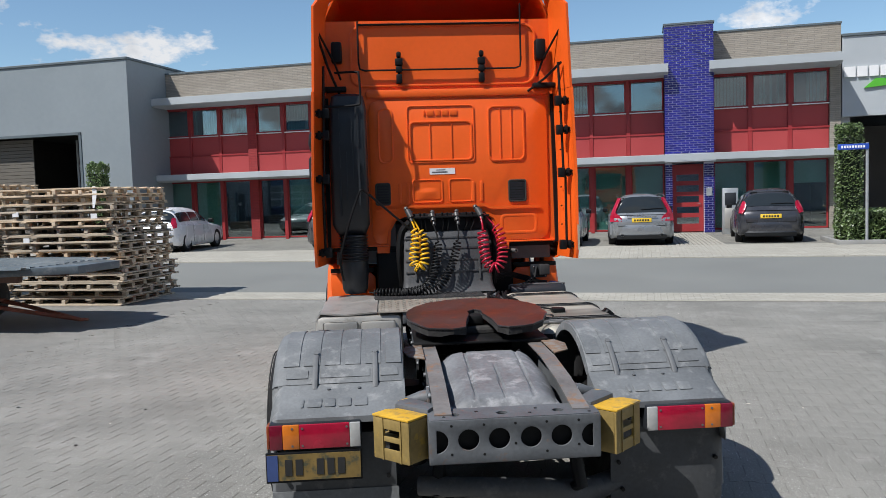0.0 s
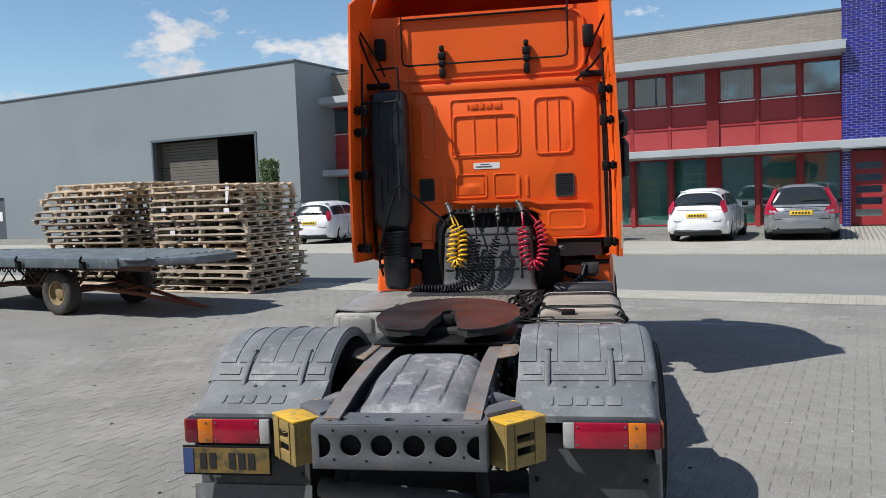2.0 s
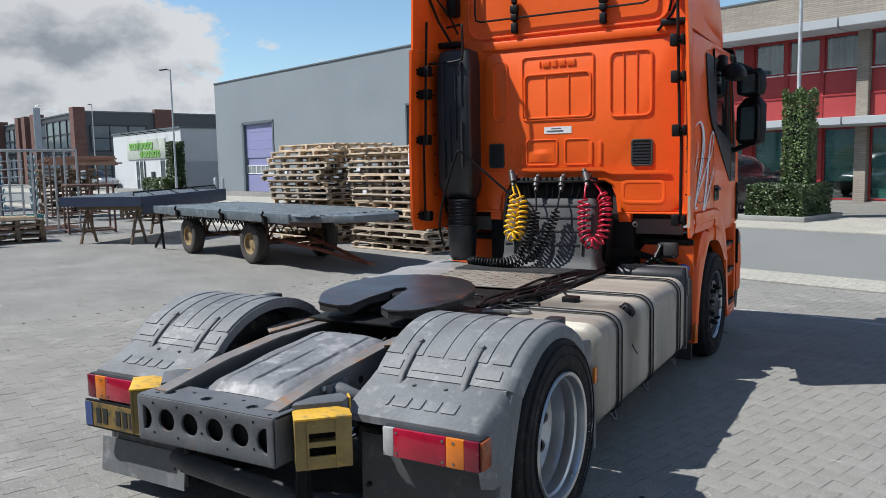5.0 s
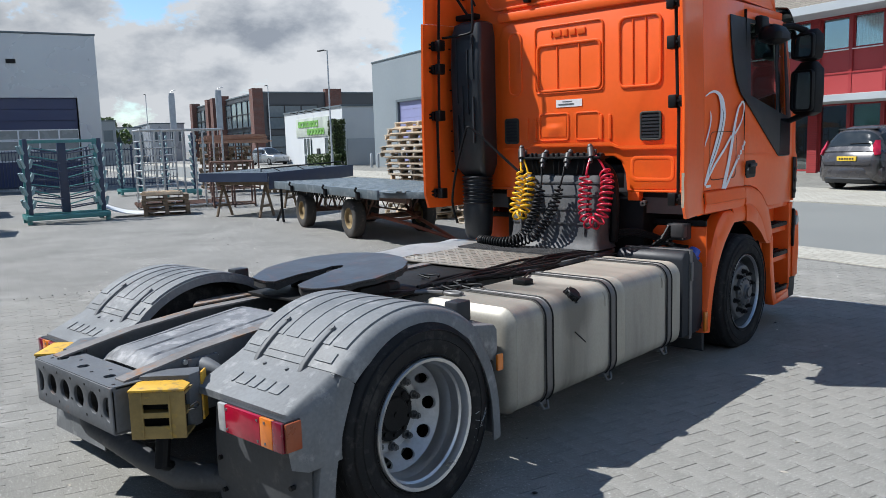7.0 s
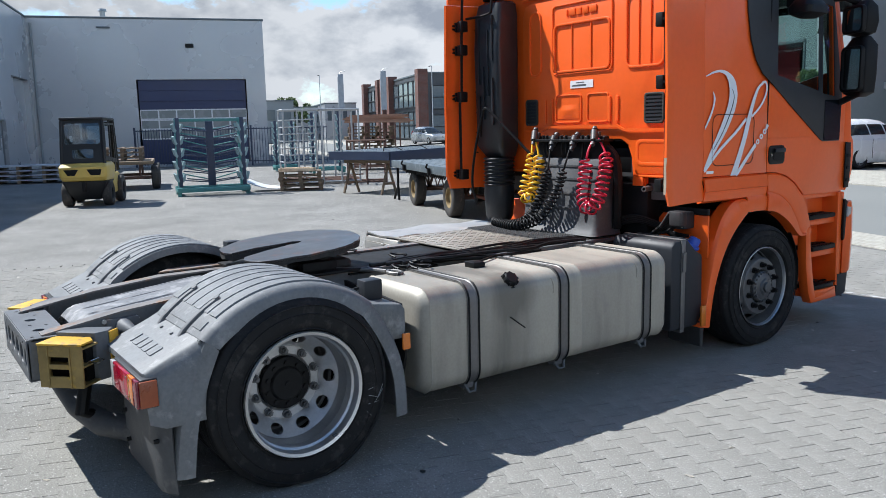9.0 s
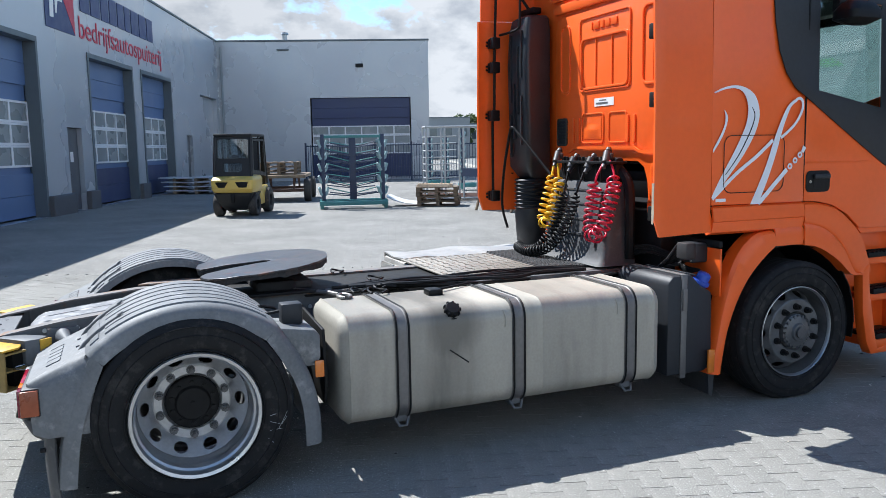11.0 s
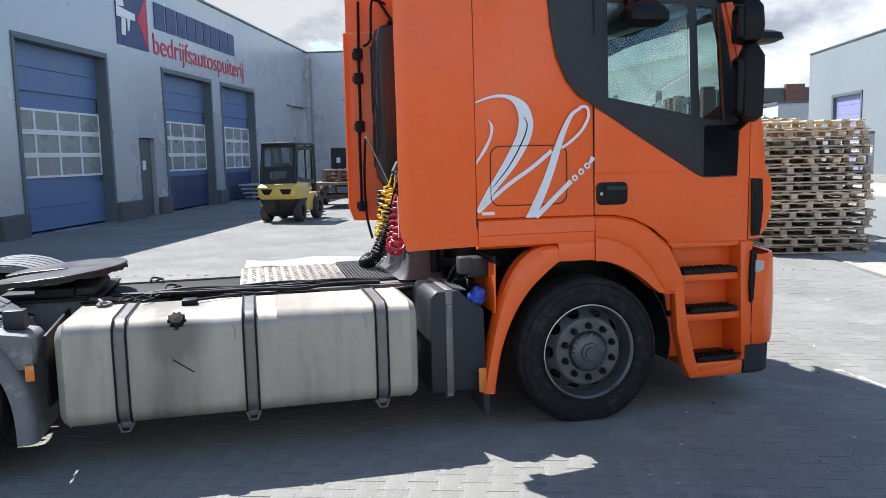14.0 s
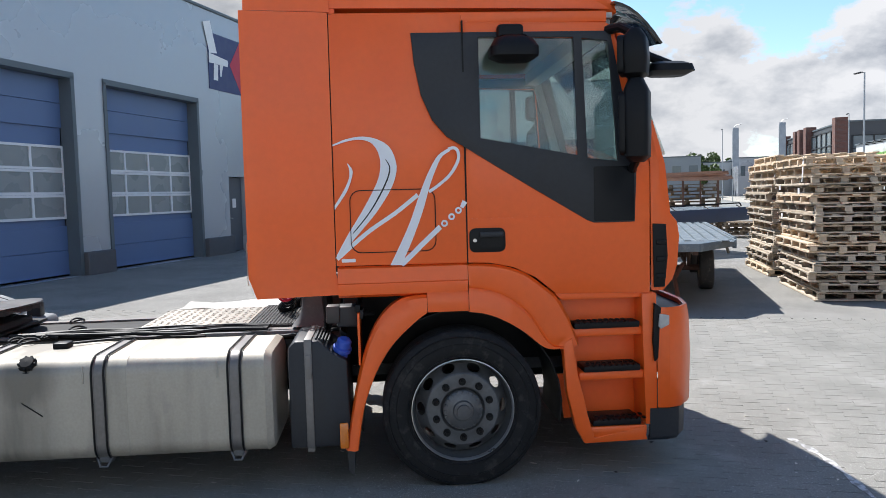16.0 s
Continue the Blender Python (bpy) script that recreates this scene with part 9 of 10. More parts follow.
def stillage(m, wide, deep, high, material, label, bars, shelf=0):
    s = thing("steel_stillage", label, "steel frame", m, "steel frames in the yard")
    for x in [wide * k / (bars - 1) - wide / 2 for k in range(bars)]:
        for y in (0, deep):
            part("upright", tube(B(), [(x, y, 0), (x, y, high)], 0.03, 6), material, s)
    bm = B()
    for z in (0.08, high):
        for y in (0, deep):
            tube(bm, [(-wide / 2, y, z), (wide / 2, y, z)], 0.03, 6)
        for x in (-wide / 2, wide / 2):
            tube(bm, [(x, 0, z), (x, deep, z)], 0.03, 6)
    for k in range(shelf):
        z = 0.3 + k * (high - 0.4) / max(1, shelf)
        tube(bm, [(-wide / 2, 0, z), (-wide / 2, deep, z)], 0.02, 6)
        tube(bm, [(-wide / 2, 0, z), (-wide * 0.1, 0, z + 0.02)], 0.018, 6)
    part("frame", bm, material, s)
    return s


stillage(STREET @ pose(-20.4, 3.65, 0, 0, 0, 94), 2.4, 0.9, 2.35, GALV, "tall galvanised steel frame standing in the yard", 5, 9)
stillage(STREET @ pose(-19.6, 4.9, 0, 0, 0, 80), 1.2, 0.9, 1.35, RUST, "rusty steel frame among the yard stores", 3, 3)
stillage(STREET @ pose(-26.8, 6.8, 0.12, 0, 0, 86), 1.9, 1.2, 1.9, RUST, "rusty steel frame holding timber", 4, 4)
# timber and pallets in the far corner
third = make_pallet("pallet", 1.9, 1.2, "weathered pallet in a far stack", "pallets in the far stacks", WOOD_DARK, 5, 4)
third.matrix_basis = STREET @ pose(-28.6, 6.0, 0.15, 0, 0, 84)
for k in range(1, 12):
    copy_thing(third, STREET @ pose(-28.6 + rng.uniform(-0.12, 0.12), 6.0 + rng.uniform(-0.15, 0.15), 0.15 + k * PH, 0, 0, 84 + rng.uniform(-6, 6)))
for k in range(3):
    copy_thing(third, STREET @ pose(-24.0, 7.2, 0.1 + k * PH, 0, 0, 50 + rng.uniform(-8, 8)))
bm = B()
for k in range(26):
    y, z = rng.uniform(-0.7, 0.7), 1.85 + 0.06 * (k // 6)
    tube(bm, [(-1.0 + rng.uniform(-0.4, 0.2), y, z), (1.1 + rng.uniform(-0.4, 0.4), y + rng.uniform(-0.1, 0.1), z + rng.uniform(-0.05, 0.08))], 0.04, 4)
tagged(part("timber_pile", bm, mat("reddish_timber", (0.33, 0.2, 0.14), 0.8, var=0.25, scale=4, per_piece=0.3), None, "pile of reddish timber lengths on a frame", 0, STREET @ pose(-26.6, 6.8, 0.15, 0, 0, 86)), category="timber", kind="stuff")
bm = B()
for k in range(9):
    tube(bm, [(-1.2, 0.14 * k, 0.1 + 0.03 * (k % 3)), (1.3, 0.14 * k + 0.1, 0.1 + 0.03 * (k % 2))], 0.05, 6)
tagged(part("steel_lengths", bm, RUST, None, "rusty steel lengths lying on the ground", 0, pose(-18.2, 9.9, 0, 0, 0, 75)), category="steel", kind="stuff")
bm = sheet(B(), [[(x, y, 0.05 + 0.22 * ((x - 0.9) / 0.9) ** 2 + 0.04 * math.sin(3 * y)) for y in (0, 0.25, 0.5, 0.7)] for x in [k * 0.2 for k in range(10)]], 0.02)
tagged(part("plastic_sheet", bm, mat("off_white_plastic", (0.62, 0.63, 0.63), 0.5, var=0.08), None, "curled off-white plastic sheet on the paving", at=pose(-17.2, 7.0, 0, 0, 0, 60)), category="sheet")
# cart with pallets behind the forklift
cart = thing("platform_cart", "old platform cart with wooden pallets on top", "cart", STREET @ pose(-22.9, -2.45, 0, 0, 0, 2))
part("bed", box(B(), -1.5, 1.5, -0.9, 0.9, 0.78, 0.88, 0.01), WOOD_DARK, cart)
bm = B()
for x in (-1.1, 1.1):
    tube(bm, [(x, -0.9, 0.36), (x, 0.9, 0.36)], 0.05)
    for y in (-0.5, 0.5):
        tube(bm, [(x, y, 0.36), (x, y, 0.8)], 0.035, 6)
        tube(bm, [(x, y, 0.4), (x * 0.4, y, 0.8)], 0.025, 6)
part("underframe", bm, RUST, cart)
for x in (-1.1, 1.1):
    for y in (-0.95, 0.95):
        road_wheel(cart, x, y, 0.37, 0.24, RIM_OCHRE)
for k in range(3):
    copy_thing(third, STREET @ pose(-22.9, -2.45, 0.88 + k * PH, 0, 0, 2) @ pose(-0.9, -0.6, 0))
# metal sheets stacked by the far bay
for k in range(4):
    bm = sheet(B(), [[(x, y, 0.16 + 0.17 * k + 0.01 * math.sin(x * 3 + k)) for y in (0, 0.6, 1.2)] for x in [j * 0.4 - 0.1 * k for j in range(9)]], 0.05)
    tagged(part("metal_sheet", bm, mat("dull_grey_sheet", (0.50, 0.54, 0.60), 0.5, metal=0.3, var=0.15), None, "stacked dull grey sheet panel on battens", at=pose(-28.9, 1.5, 0, 0, 0, 62)), category="sheet metal", group="sheets by the wall")
bm = B()
for k in range(4):
    for j in range(4):
        box(bm, 0.3 + j * 0.9, 0.42 + j * 0.9, 0, 1.2, 0.17 * k, 0.17 * k + 0.13)
tagged(part("batten", bm, WOOD_DARK, None, "wooden battens between stacked sheets", 0, pose(-28.9, 1.5, 0, 0, 0, 62)), category="timber", kind="stuff")
# bar fence at the yard's far side
fence = thing("bar_fence", "dark steel bar fence across the yard's end", "fence", STREET @ pose(-38, -3.2, 0.05, 0, 0, 72))
for k in range(70):
    if k % 14 == 0:
        part("post", box(B(), k * 0.14 - 0.04, k * 0.14 + 0.04, -0.04, 0.04, 0, 2.0), NAVY_STEEL, fence)
    else:
        part("bar", box(B(), k * 0.14 - 0.012, k * 0.14 + 0.012, -0.012, 0.012, 0.1, 1.9), NAVY_STEEL, fence)
for z in (0.2, 1.8):
    part("rail", box(B(), 0, 9.7, -0.02, 0.02, z, z + 0.05), NAVY_STEEL, fence)


# ---- parked cars ----
def car(m, label, paint, length, width, height, hatch=True, tall_lamps=False, roof_rails=False, wagonish=False):
    """A parked car: origin on the ground under the rear bumper's middle, +y towards its nose."""
    c = thing("car", label, "car", m, "parked cars")
    w = width / 2
    belt = height * 0.62
    rw, roof_y0, roof_y1 = w * 0.70, 0.34 if wagonish else 0.45, length * 0.52
    hood = height * 0.58
    # body: cross-sections from the tail to the nose
    rings = []
    for y, wf, z0, z1 in ((0.0, 0.70, 0.44, 0.70), (0.05, 0.84, 0.30, belt * 0.94), (0.14, 0.92, 0.22, belt), (0.32, 0.97, 0.20, belt), (0.7, 1.0, 0.18, belt), (length * 0.35, 1.0, 0.18, belt), (length * 0.62, 1.0, 0.18, belt * 0.98), (length * 0.72, 0.99, 0.18, hood), (length * 0.9, 0.95, 0.20, hood * 0.90), (length * 0.97, 0.86, 0.26, hood * 0.78), (length, 0.72, 0.34, hood * 0.62)):
        ww = w * wf
        rings.append([(-ww * 0.93, y, z0), (-ww * 0.99, y, z0 + 0.08), (-ww, y, (z0 + z1) * 0.52), (-ww * 0.975, y, z1 - 0.06), (-ww * 0.90, y, z1), (ww * 0.90, y, z1), (ww * 0.975, y, z1 - 0.06), (ww, y, (z0 + z1) * 0.52), (ww * 0.99, y, z0 + 0.08), (ww * 0.93, y, z0)])
    part("body", loft(B(), rings), paint, c, "", 40)
    # greenhouse: rounded sections from the tail to the foot of the windscreen
    tail = ((0.05, 0.0), (0.13, 0.42), (0.22, 0.80), (0.30, 0.93), (0.45, 0.98)) if wagonish else ((0.05, 0.0), (0.16, 0.36), (0.30, 0.72), (0.42, 0.90), (0.60, 0.98))
    line = list(tail) + [(length * 0.30, 1.0), (length * 0.42, 0.99), (length * 0.50, 0.93), (length * 0.57, 0.68), (length * 0.64, 0.34), (length * 0.705, 0.0)]

    def lift(y):
        for (ya, ha), (yb, hb) in zip(line, line[1:]):
            if ya <= y <= yb:
                return ha + (hb - ha) * (y - ya) / (yb - ya)
        return 0.0

    def skin(y, f, out=0.0):
        h = lift(y)
        a = math.pi * (1 - f)
        co, si = math.cos(a), math.sin(a)
        z = h * abs(si) ** 0.5
        end = 1.0 - 0.14 * max(0.0, 1 - y / 0.6) - 0.10 * max(0.0, (y - length * 0.5) / (length * 0.2))
        x = math.copysign(abs(co) ** 0.5, co) * w * 0.94 * end * (1 - 0.31 * z)
        zz = belt - 0.025 + z * (height - belt + 0.025)
        d = Vector((co * 0.8, 0, si))
        if h < 0.9:
            d += Vector((0, -0.8 if y < 1 else 0.8, 0))
        d = d.normalized() * out
        return (x + d.x, y + d.y, zz + d.z)

    def patch(y0, y1, f0, f1, out, thick, ny=6, nf=10):
        return sheet(B(), [[skin(y0 + (y1 - y0) * i / ny, f0 + (f1 - f0) * k / nf, out) for k in range(nf + 1)] for i in range(ny + 1)], thick)

    stations = sorted({y for y, h in line} | {0.08, 0.2, length * 0.36, length * 0.46, length * 0.54, length * 0.6, length * 0.67})
    cabin = part("cabin", sheet(B(), [[skin(y, k / 24) for k in range(25)] for y in stations], 0.02), paint, c, "", 50)
    y_low, y_top = [tail[0][0] + (tail[3][0] - tail[0][0]) * q for q in ((0.08, 0.84) if wagonish else (0.16, 0.74))]
    part("rear_window", patch(y_low, y_top, 0.12, 0.88, 0.012, 0.006, 8, 14), CAR_GLASS, cabin)
    part("windscreen", patch(length * 0.52, length * 0.695, 0.10, 0.90, 0.012, 0.006), CAR_GLASS, cabin)
    for f0, f1 in ((0.012, 0.165), (0.988, 0.835)):
        spans = [(0.40, length * 0.30 - 0.03), (length * 0.30 + 0.03, length * 0.455), (length * 0.455 + 0.06, length * 0.60)]
        for y0, y1 in spans:
            if y1 - y0 > 0.2:
                part("side_window", patch(y0, y1, f0, f1, 0.012, 0.006, 5, 6), CAR_GLASS, cabin)
    # lamps, plate, bumper, wheels
    for s in (-1, 1):
        # lamps follow the slope of the tail, up the pillar beside the rear window
        reach, low = (0.82, 0.77) if tall_lamps else (0.40, 0.90)
        rows = []
        for k in range(9):
            q = k / 8
            zz = belt * low + (belt + reach * (height - belt) - belt * low) * q
            h = max(0.0, (zz - belt) / (height - belt))
            yy = 0.03
            for (ya, ha), (yb, hb) in zip(tail, tail[1:]):
                if ha <= h <= hb:
                    yy = ya + (yb - ya) * (h - ha) / (hb - ha)
            yy = min(yy, 0.03 + (zz - belt * low)) - 0.035
            wide = (0.36 - 0.24 * min(1.0, max(0.0, (q - 0.18) / 0.22)) - 0.03 * q) if tall_lamps else 0.165 * (0.35 + 0.65 * math.sin(math.pi * (0.15 + 0.8 * q)))
            edge = (0.95 - 0.05 * q - 0.24 * h) if tall_lamps else (0.93 - 0.04 * q - 0.20 * h)
            rows.append([(s * w * (edge - wide * f), yy + 0.10 * (1 - f) ** 2, zz) for f in (0, 0.25, 0.6, 1.0)])
        bm = sheet(B(), rows, 0.05)
        part("tail_lamp", bm, LAMP_RED, c)
        bm = box(B(), s * w * 0.55, s * w * 0.85, length - 0.12, length - 0.03, hood * 0.62, hood * 0.76, 0.03)
        part("headlamp", bm, LAMP_WHITE, c)
        bm = loft(B(), [[(s * (w * 0.97 + 0.02 + q), y, z) for y, z in rrect(length * 0.60, length * 0.60 + 0.12, belt, belt + 0.13, 0.03, 3)] for q in (0.0, 0.15)])
        part("mirror", bm, BLACK, c)
        for y in (length * 0.185, length * 0.79):
            m2 = Matrix.Translation((s * (w - 0.11), y, 0.315)) @ Matrix.Rotation(radians(90 * s), 4, "Y")
            t = part("wheel", lathe(B(), tyre_profile(0.315, 0.21, 0.20), None, 28), TYRE, c, "", 40, m2)
            bm = lathe(B(), [(0.20, -0.07), (0.205, 0.09), (0.19, 0.085), (0.18, 0.03), (0.001, 0.03)], None, 24)
            part("rim", bm, STEEL_RIM, t)
            bm = B()
            for k in range(5):
                a = 2 * math.pi * k / 5
                plate(bm, [(0.03 * math.cos(a + 1.57), 0.03 * math.sin(a + 1.57)), (0.185 * math.cos(a + 0.14), 0.185 * math.sin(a + 0.14)), (0.185 * math.cos(a - 0.14), 0.185 * math.sin(a - 0.14)), (0.03 * math.cos(a - 1.57), 0.03 * math.sin(a - 1.57))], [], "z", 0.05, 0.075)
            part("spoke", bm, GALV, t)
    bm = box(B(), -0.26, 0.26, -0.012, 0.03, belt * 0.74, belt * 0.74 + 0.11, 0.004)
    pl = part("number_plate", bm, PLATE_CAR, c)
    bm = B()
    for k in range(6):
        box(bm, -0.2 + k * 0.07, -0.155 + k * 0.07, -0.016, -0.0125, belt * 0.74 + 0.03, belt * 0.74 + 0.08)
    part("plate_bar", bm, PLATE_DARK, pl)
    rows = []
    for z, o in ((0.26, 0.03), (0.31, -0.035), (0.48, -0.055), (0.565, -0.03), (0.59, 0.03)):
        rows.append([(x * w * 0.97, o + 0.20 * abs(x) ** 3 + (0.10 if abs(x) > 0.99 else 0), z) for x in (-1, -0.985, -0.93, -0.8, -0.5, 0, 0.5, 0.8, 0.93, 0.985, 1)])
    part("bumper", sheet(B(), rows, 0.02), paint, c)
    rows = []
    for z, o in ((0.18, 0.08), (0.20, 0.0), (0.29, -0.045), (0.33 if not wagonish else 0.30, -0.03)):
        rows.append([(x * w * 0.74, o + 0.10 * abs(x) ** 4, z) for x in (-1, -0.93, -0.8, -0.5, 0, 0.5, 0.8, 0.93, 1)])
    part("bumper_insert", sheet(B(), rows, 0.02), DARK_PLASTIC, c)
    bm = box(B(), -w * 0.85, w * 0.85, 0.25, length - 0.3, 0.16, 0.24)
    part("underbody", bm, BLACK, c)
    bm = B()
    for y in (length * 0.30, length * 0.50):
        for s in (-1, 1):
            box(bm, s * (w * 1.0 - 0.002), s * (w * 1.0 + 0.003), y, y + 0.012, 0.3, belt - 0.05)
    part("door_gap", bm, BLACK, c)
    # tailgate seam, wiper and, on the estate, a pair of exhaust pipes
    bm = tube(B(), [(-w * 0.72, -0.004, belt * 0.70), (-w * 0.70, -0.006, belt * 0.63), (w * 0.70, -0.006, belt * 0.63), (w * 0.72, -0.004, belt * 0.70)], 0.007, 6)
    part("tailgate_seam", bm, BLACK, c)
    part("wiper", tube(B(), [skin(y_low + 0.02, 0.5, 0.03), skin(y_low + 0.03, 0.62, 0.03), skin(y_low + 0.035, 0.74, 0.03)], 0.010, 6), BLACK, c)
    if tall_lamps:
        for s in (-1, 1):
            pipe = lathe(B(), [(0.030, 0.16), (0.040, 0.0), (0.046, 0.0), (0.046, 0.16)], pose(s * w * 0.58, -0.05, 0.30, -90, 0, 0), 16)
            part("exhaust_tip", pipe, CHROME, c)
        part("chrome_strip", box(B(), -w * 0.45, w * 0.45, -0.02, 0.0, belt * 0.90, belt * 0.93, 0.004), CHROME, c)
    if roof_rails:
        bm = B()
        for s in (-1, 1):
            tube(bm, [(s * rw, roof_y0, height - 0.07), (s * rw * 0.97, roof_y0 + 0.3, height - 0.012), (s * rw * 0.97, roof_y1 - 0.2, height - 0.012), (s * rw, roof_y1, height - 0.07)], 0.016, 6)
        part("roof_rail", bm, CHROME, c)
    if hatch:
        bm = box(B(), -rw * 0.84, rw * 0.84, roof_y0 - 0.08, roof_y0 + 0.06, height - 0.10, height - 0.07, 0.012)
        part("roof_spoiler", bm, paint, c)
    return c


CAR_GLASS = mat("dark_car_glass", (0.02, 0.025, 0.028), 0.06, var=0.05)
PLATE_CAR = mat("yellow_car_plate", (0.75, 0.50, 0.04), 0.4, var=0.05)
CAR_WHITE = mat("white_car_paint", (0.72, 0.73, 0.75), 0.25, var=0.03, coat=0.5)
CAR_SILVER = mat("silver_car_paint", (0.27, 0.285, 0.30), 0.3, metal=0.5, var=0.04, coat=0.5)
CAR_DARK = mat("anthracite_car_paint", (0.045, 0.047, 0.055), 0.25, metal=0.3, var=0.05, coat=0.5)
CAR_GREY = mat("bronze_grey_car_paint", (0.075, 0.072, 0.075), 0.25, metal=0.4, var=0.05, coat=0.5)


def at_street(u, v, turn=0.0):
    return STREET @ pose(u, v, rise(v) - 0.005, 0, 0, turn)


car(at_street(-1.62, 17.15, 0), "small white hatchback parked nose-in at the office", CAR_WHITE, 3.95, 1.62, 1.40, True, False)
car(at_street(0.82, 17.55, 3), "silver-grey estate car parked beside the entrance", CAR_SILVER, 4.8, 1.78, 1.41, True, True, True, True)
car(at_street(4.15, 17.9, -3), "anthracite hatchback parked by the hedge", CAR_DARK, 4.2, 1.73, 1.46, True, False)
car(at_street(-8.05, 17.1, -2), "dark grey compact crossover parked at the office", CAR_GREY, 4.17, 1.77, 1.6, True, False)
car(at_street(-14.0, 17.0, 8), "white hatchback parked by the hall", CAR_WHITE, 3.95, 1.68, 1.43, True, False)
car(STREET @ pose(-69.5, 20.0, 0.25, 0, 0, -75), "silver crossover parked far off at the shop", CAR_SILVER, 4.3, 1.8, 1.6, True, False)


# ---- planting, posts and street furniture ----
def hedge(m, size, count, name, label, seed, leaf=0.042):
    """A clipped bush: woody stems and a dark filler box under a shell of many small leaves."""
    r = random.Random(seed)
    h = thing(name, label, "hedge" if "hedge" in name else "shrub", m)
    sx, sy, sz = size
    bm = B()
    for k in range(6):
        x, y = r.uniform(-sx, sx) * 0.3, r.uniform(-sy, sy) * 0.3
        tube(bm, [(x * 0.4, y * 0.4, 0), (x, y, sz * 0.5), (x * 1.6, y * 1.6, sz * 0.9)], [0.035, 0.025, 0.01], 5)
    part("stem", bm, WOOD_DARK, h)
    me_v, me_f = [], []
    for k in range(count):
        # most leaves lie near the surface, the outline bulges and has gaps
        f = r.choice("xXyYz")
        a, b = r.uniform(-1, 1), r.uniform(-1, 1)
        d = 1 - abs(r.gauss(0, 0.10)) + 0.06 * math.sin(5 * a + 3 * b + seed)
        p = {"x": (-d, a, b), "X": (d, a, b), "y": (a, -d, b), "Y": (a, d, b), "z": (a, b, d)}[f]
        q = Vector((p[0] * sx / 2, p[1] * sy / 2, sz / 2 + p[2] * sz / 2))
        n1 = Vector((r.gauss(0, 1), r.gauss(0, 1), r.gauss(0, 1))).normalized()
        n2 = n1.orthogonal().normalized()
        s = leaf * r.uniform(0.6, 1.3)
        i = len(me_v)
        me_v += [q - n1 * s, q + n2 * s * 0.5, q + n1 * s, q - n2 * s * 0.5]
        me_f.append((i, i + 1, i + 2, i + 3))
    me = bpy.data.meshes.new("leaves")
    me.from_pydata([tuple(v) for v in me_v], [], me_f)
    me.materials.append(LEAF)
    o = new("leaves", me)
    o.parent = h
    tagged(o, kind="stuff")
    # near-black filler box, its colour stands in for shade between the leaves
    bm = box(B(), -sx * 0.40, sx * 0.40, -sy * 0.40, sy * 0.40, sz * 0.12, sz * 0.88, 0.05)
    part("core", bm, mat("inner_shade_green", (0.012, 0.02, 0.008), 0.9, var=0.4, scale=9), h)
    return h


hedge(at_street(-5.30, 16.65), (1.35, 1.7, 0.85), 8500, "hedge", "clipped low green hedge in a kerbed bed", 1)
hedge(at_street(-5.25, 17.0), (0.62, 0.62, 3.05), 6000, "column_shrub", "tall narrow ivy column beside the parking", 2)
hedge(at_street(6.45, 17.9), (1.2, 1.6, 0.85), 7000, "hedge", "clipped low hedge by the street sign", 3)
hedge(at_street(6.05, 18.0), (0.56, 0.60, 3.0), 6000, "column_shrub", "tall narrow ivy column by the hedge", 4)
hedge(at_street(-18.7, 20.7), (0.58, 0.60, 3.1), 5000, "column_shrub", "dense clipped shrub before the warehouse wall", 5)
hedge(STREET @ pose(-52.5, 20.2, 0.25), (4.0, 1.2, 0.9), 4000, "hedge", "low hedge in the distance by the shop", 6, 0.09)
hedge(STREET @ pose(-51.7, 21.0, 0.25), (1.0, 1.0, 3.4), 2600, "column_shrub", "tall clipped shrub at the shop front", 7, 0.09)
for u, v, sx, sy in ((-5.30, 16.7, 1.65, 2.1), (6.35, 17.9, 1.6, 2.0)):
    bm = plate(B(), [(-sx / 2, -sy / 2), (sx / 2, -sy / 2), (sx / 2, sy / 2), (-sx / 2, sy / 2)], [[(-sx / 2 + 0.1, -sy / 2 + 0.1), (sx / 2 - 0.1, -sy / 2 + 0.1), (sx / 2 - 0.1, sy / 2 - 0.1), (-sx / 2 + 0.1, sy / 2 - 0.1)]], "z", -0.02, 0.12, 0.01)
    tagged(part("planter_kerb", bm, CONCRETE, None, "low concrete kerb round a planted bed", at=at_street(u, v)), category="kerb")


def street_lamp(m, high, arm, label):
    l = thing("street_lamp", label, "street lamp", m, "street lamps")
    bm = tube(B(), [(0, 0, 0), (0, 0, 1.1), (0, 0, 1.15), (0, 0, high)], [0.075, 0.075, 0.055, 0.04], 12)
    part("pole", bm, GALV, l)
    bm = tube(B(), [(0, 0, high - 0.03), (-arm * 0.4, 0, high + 0.03)], 0.025, 8)
    loft(bm, [[(x, y, z + high) for y, z in rrect(-0.09, 0.09, 0.0, 0.07, 0.03, 3)] for x in (-arm * 0.35, -arm)])
    part("lamp_head", bm, DARK_PLASTIC, l)
    return l


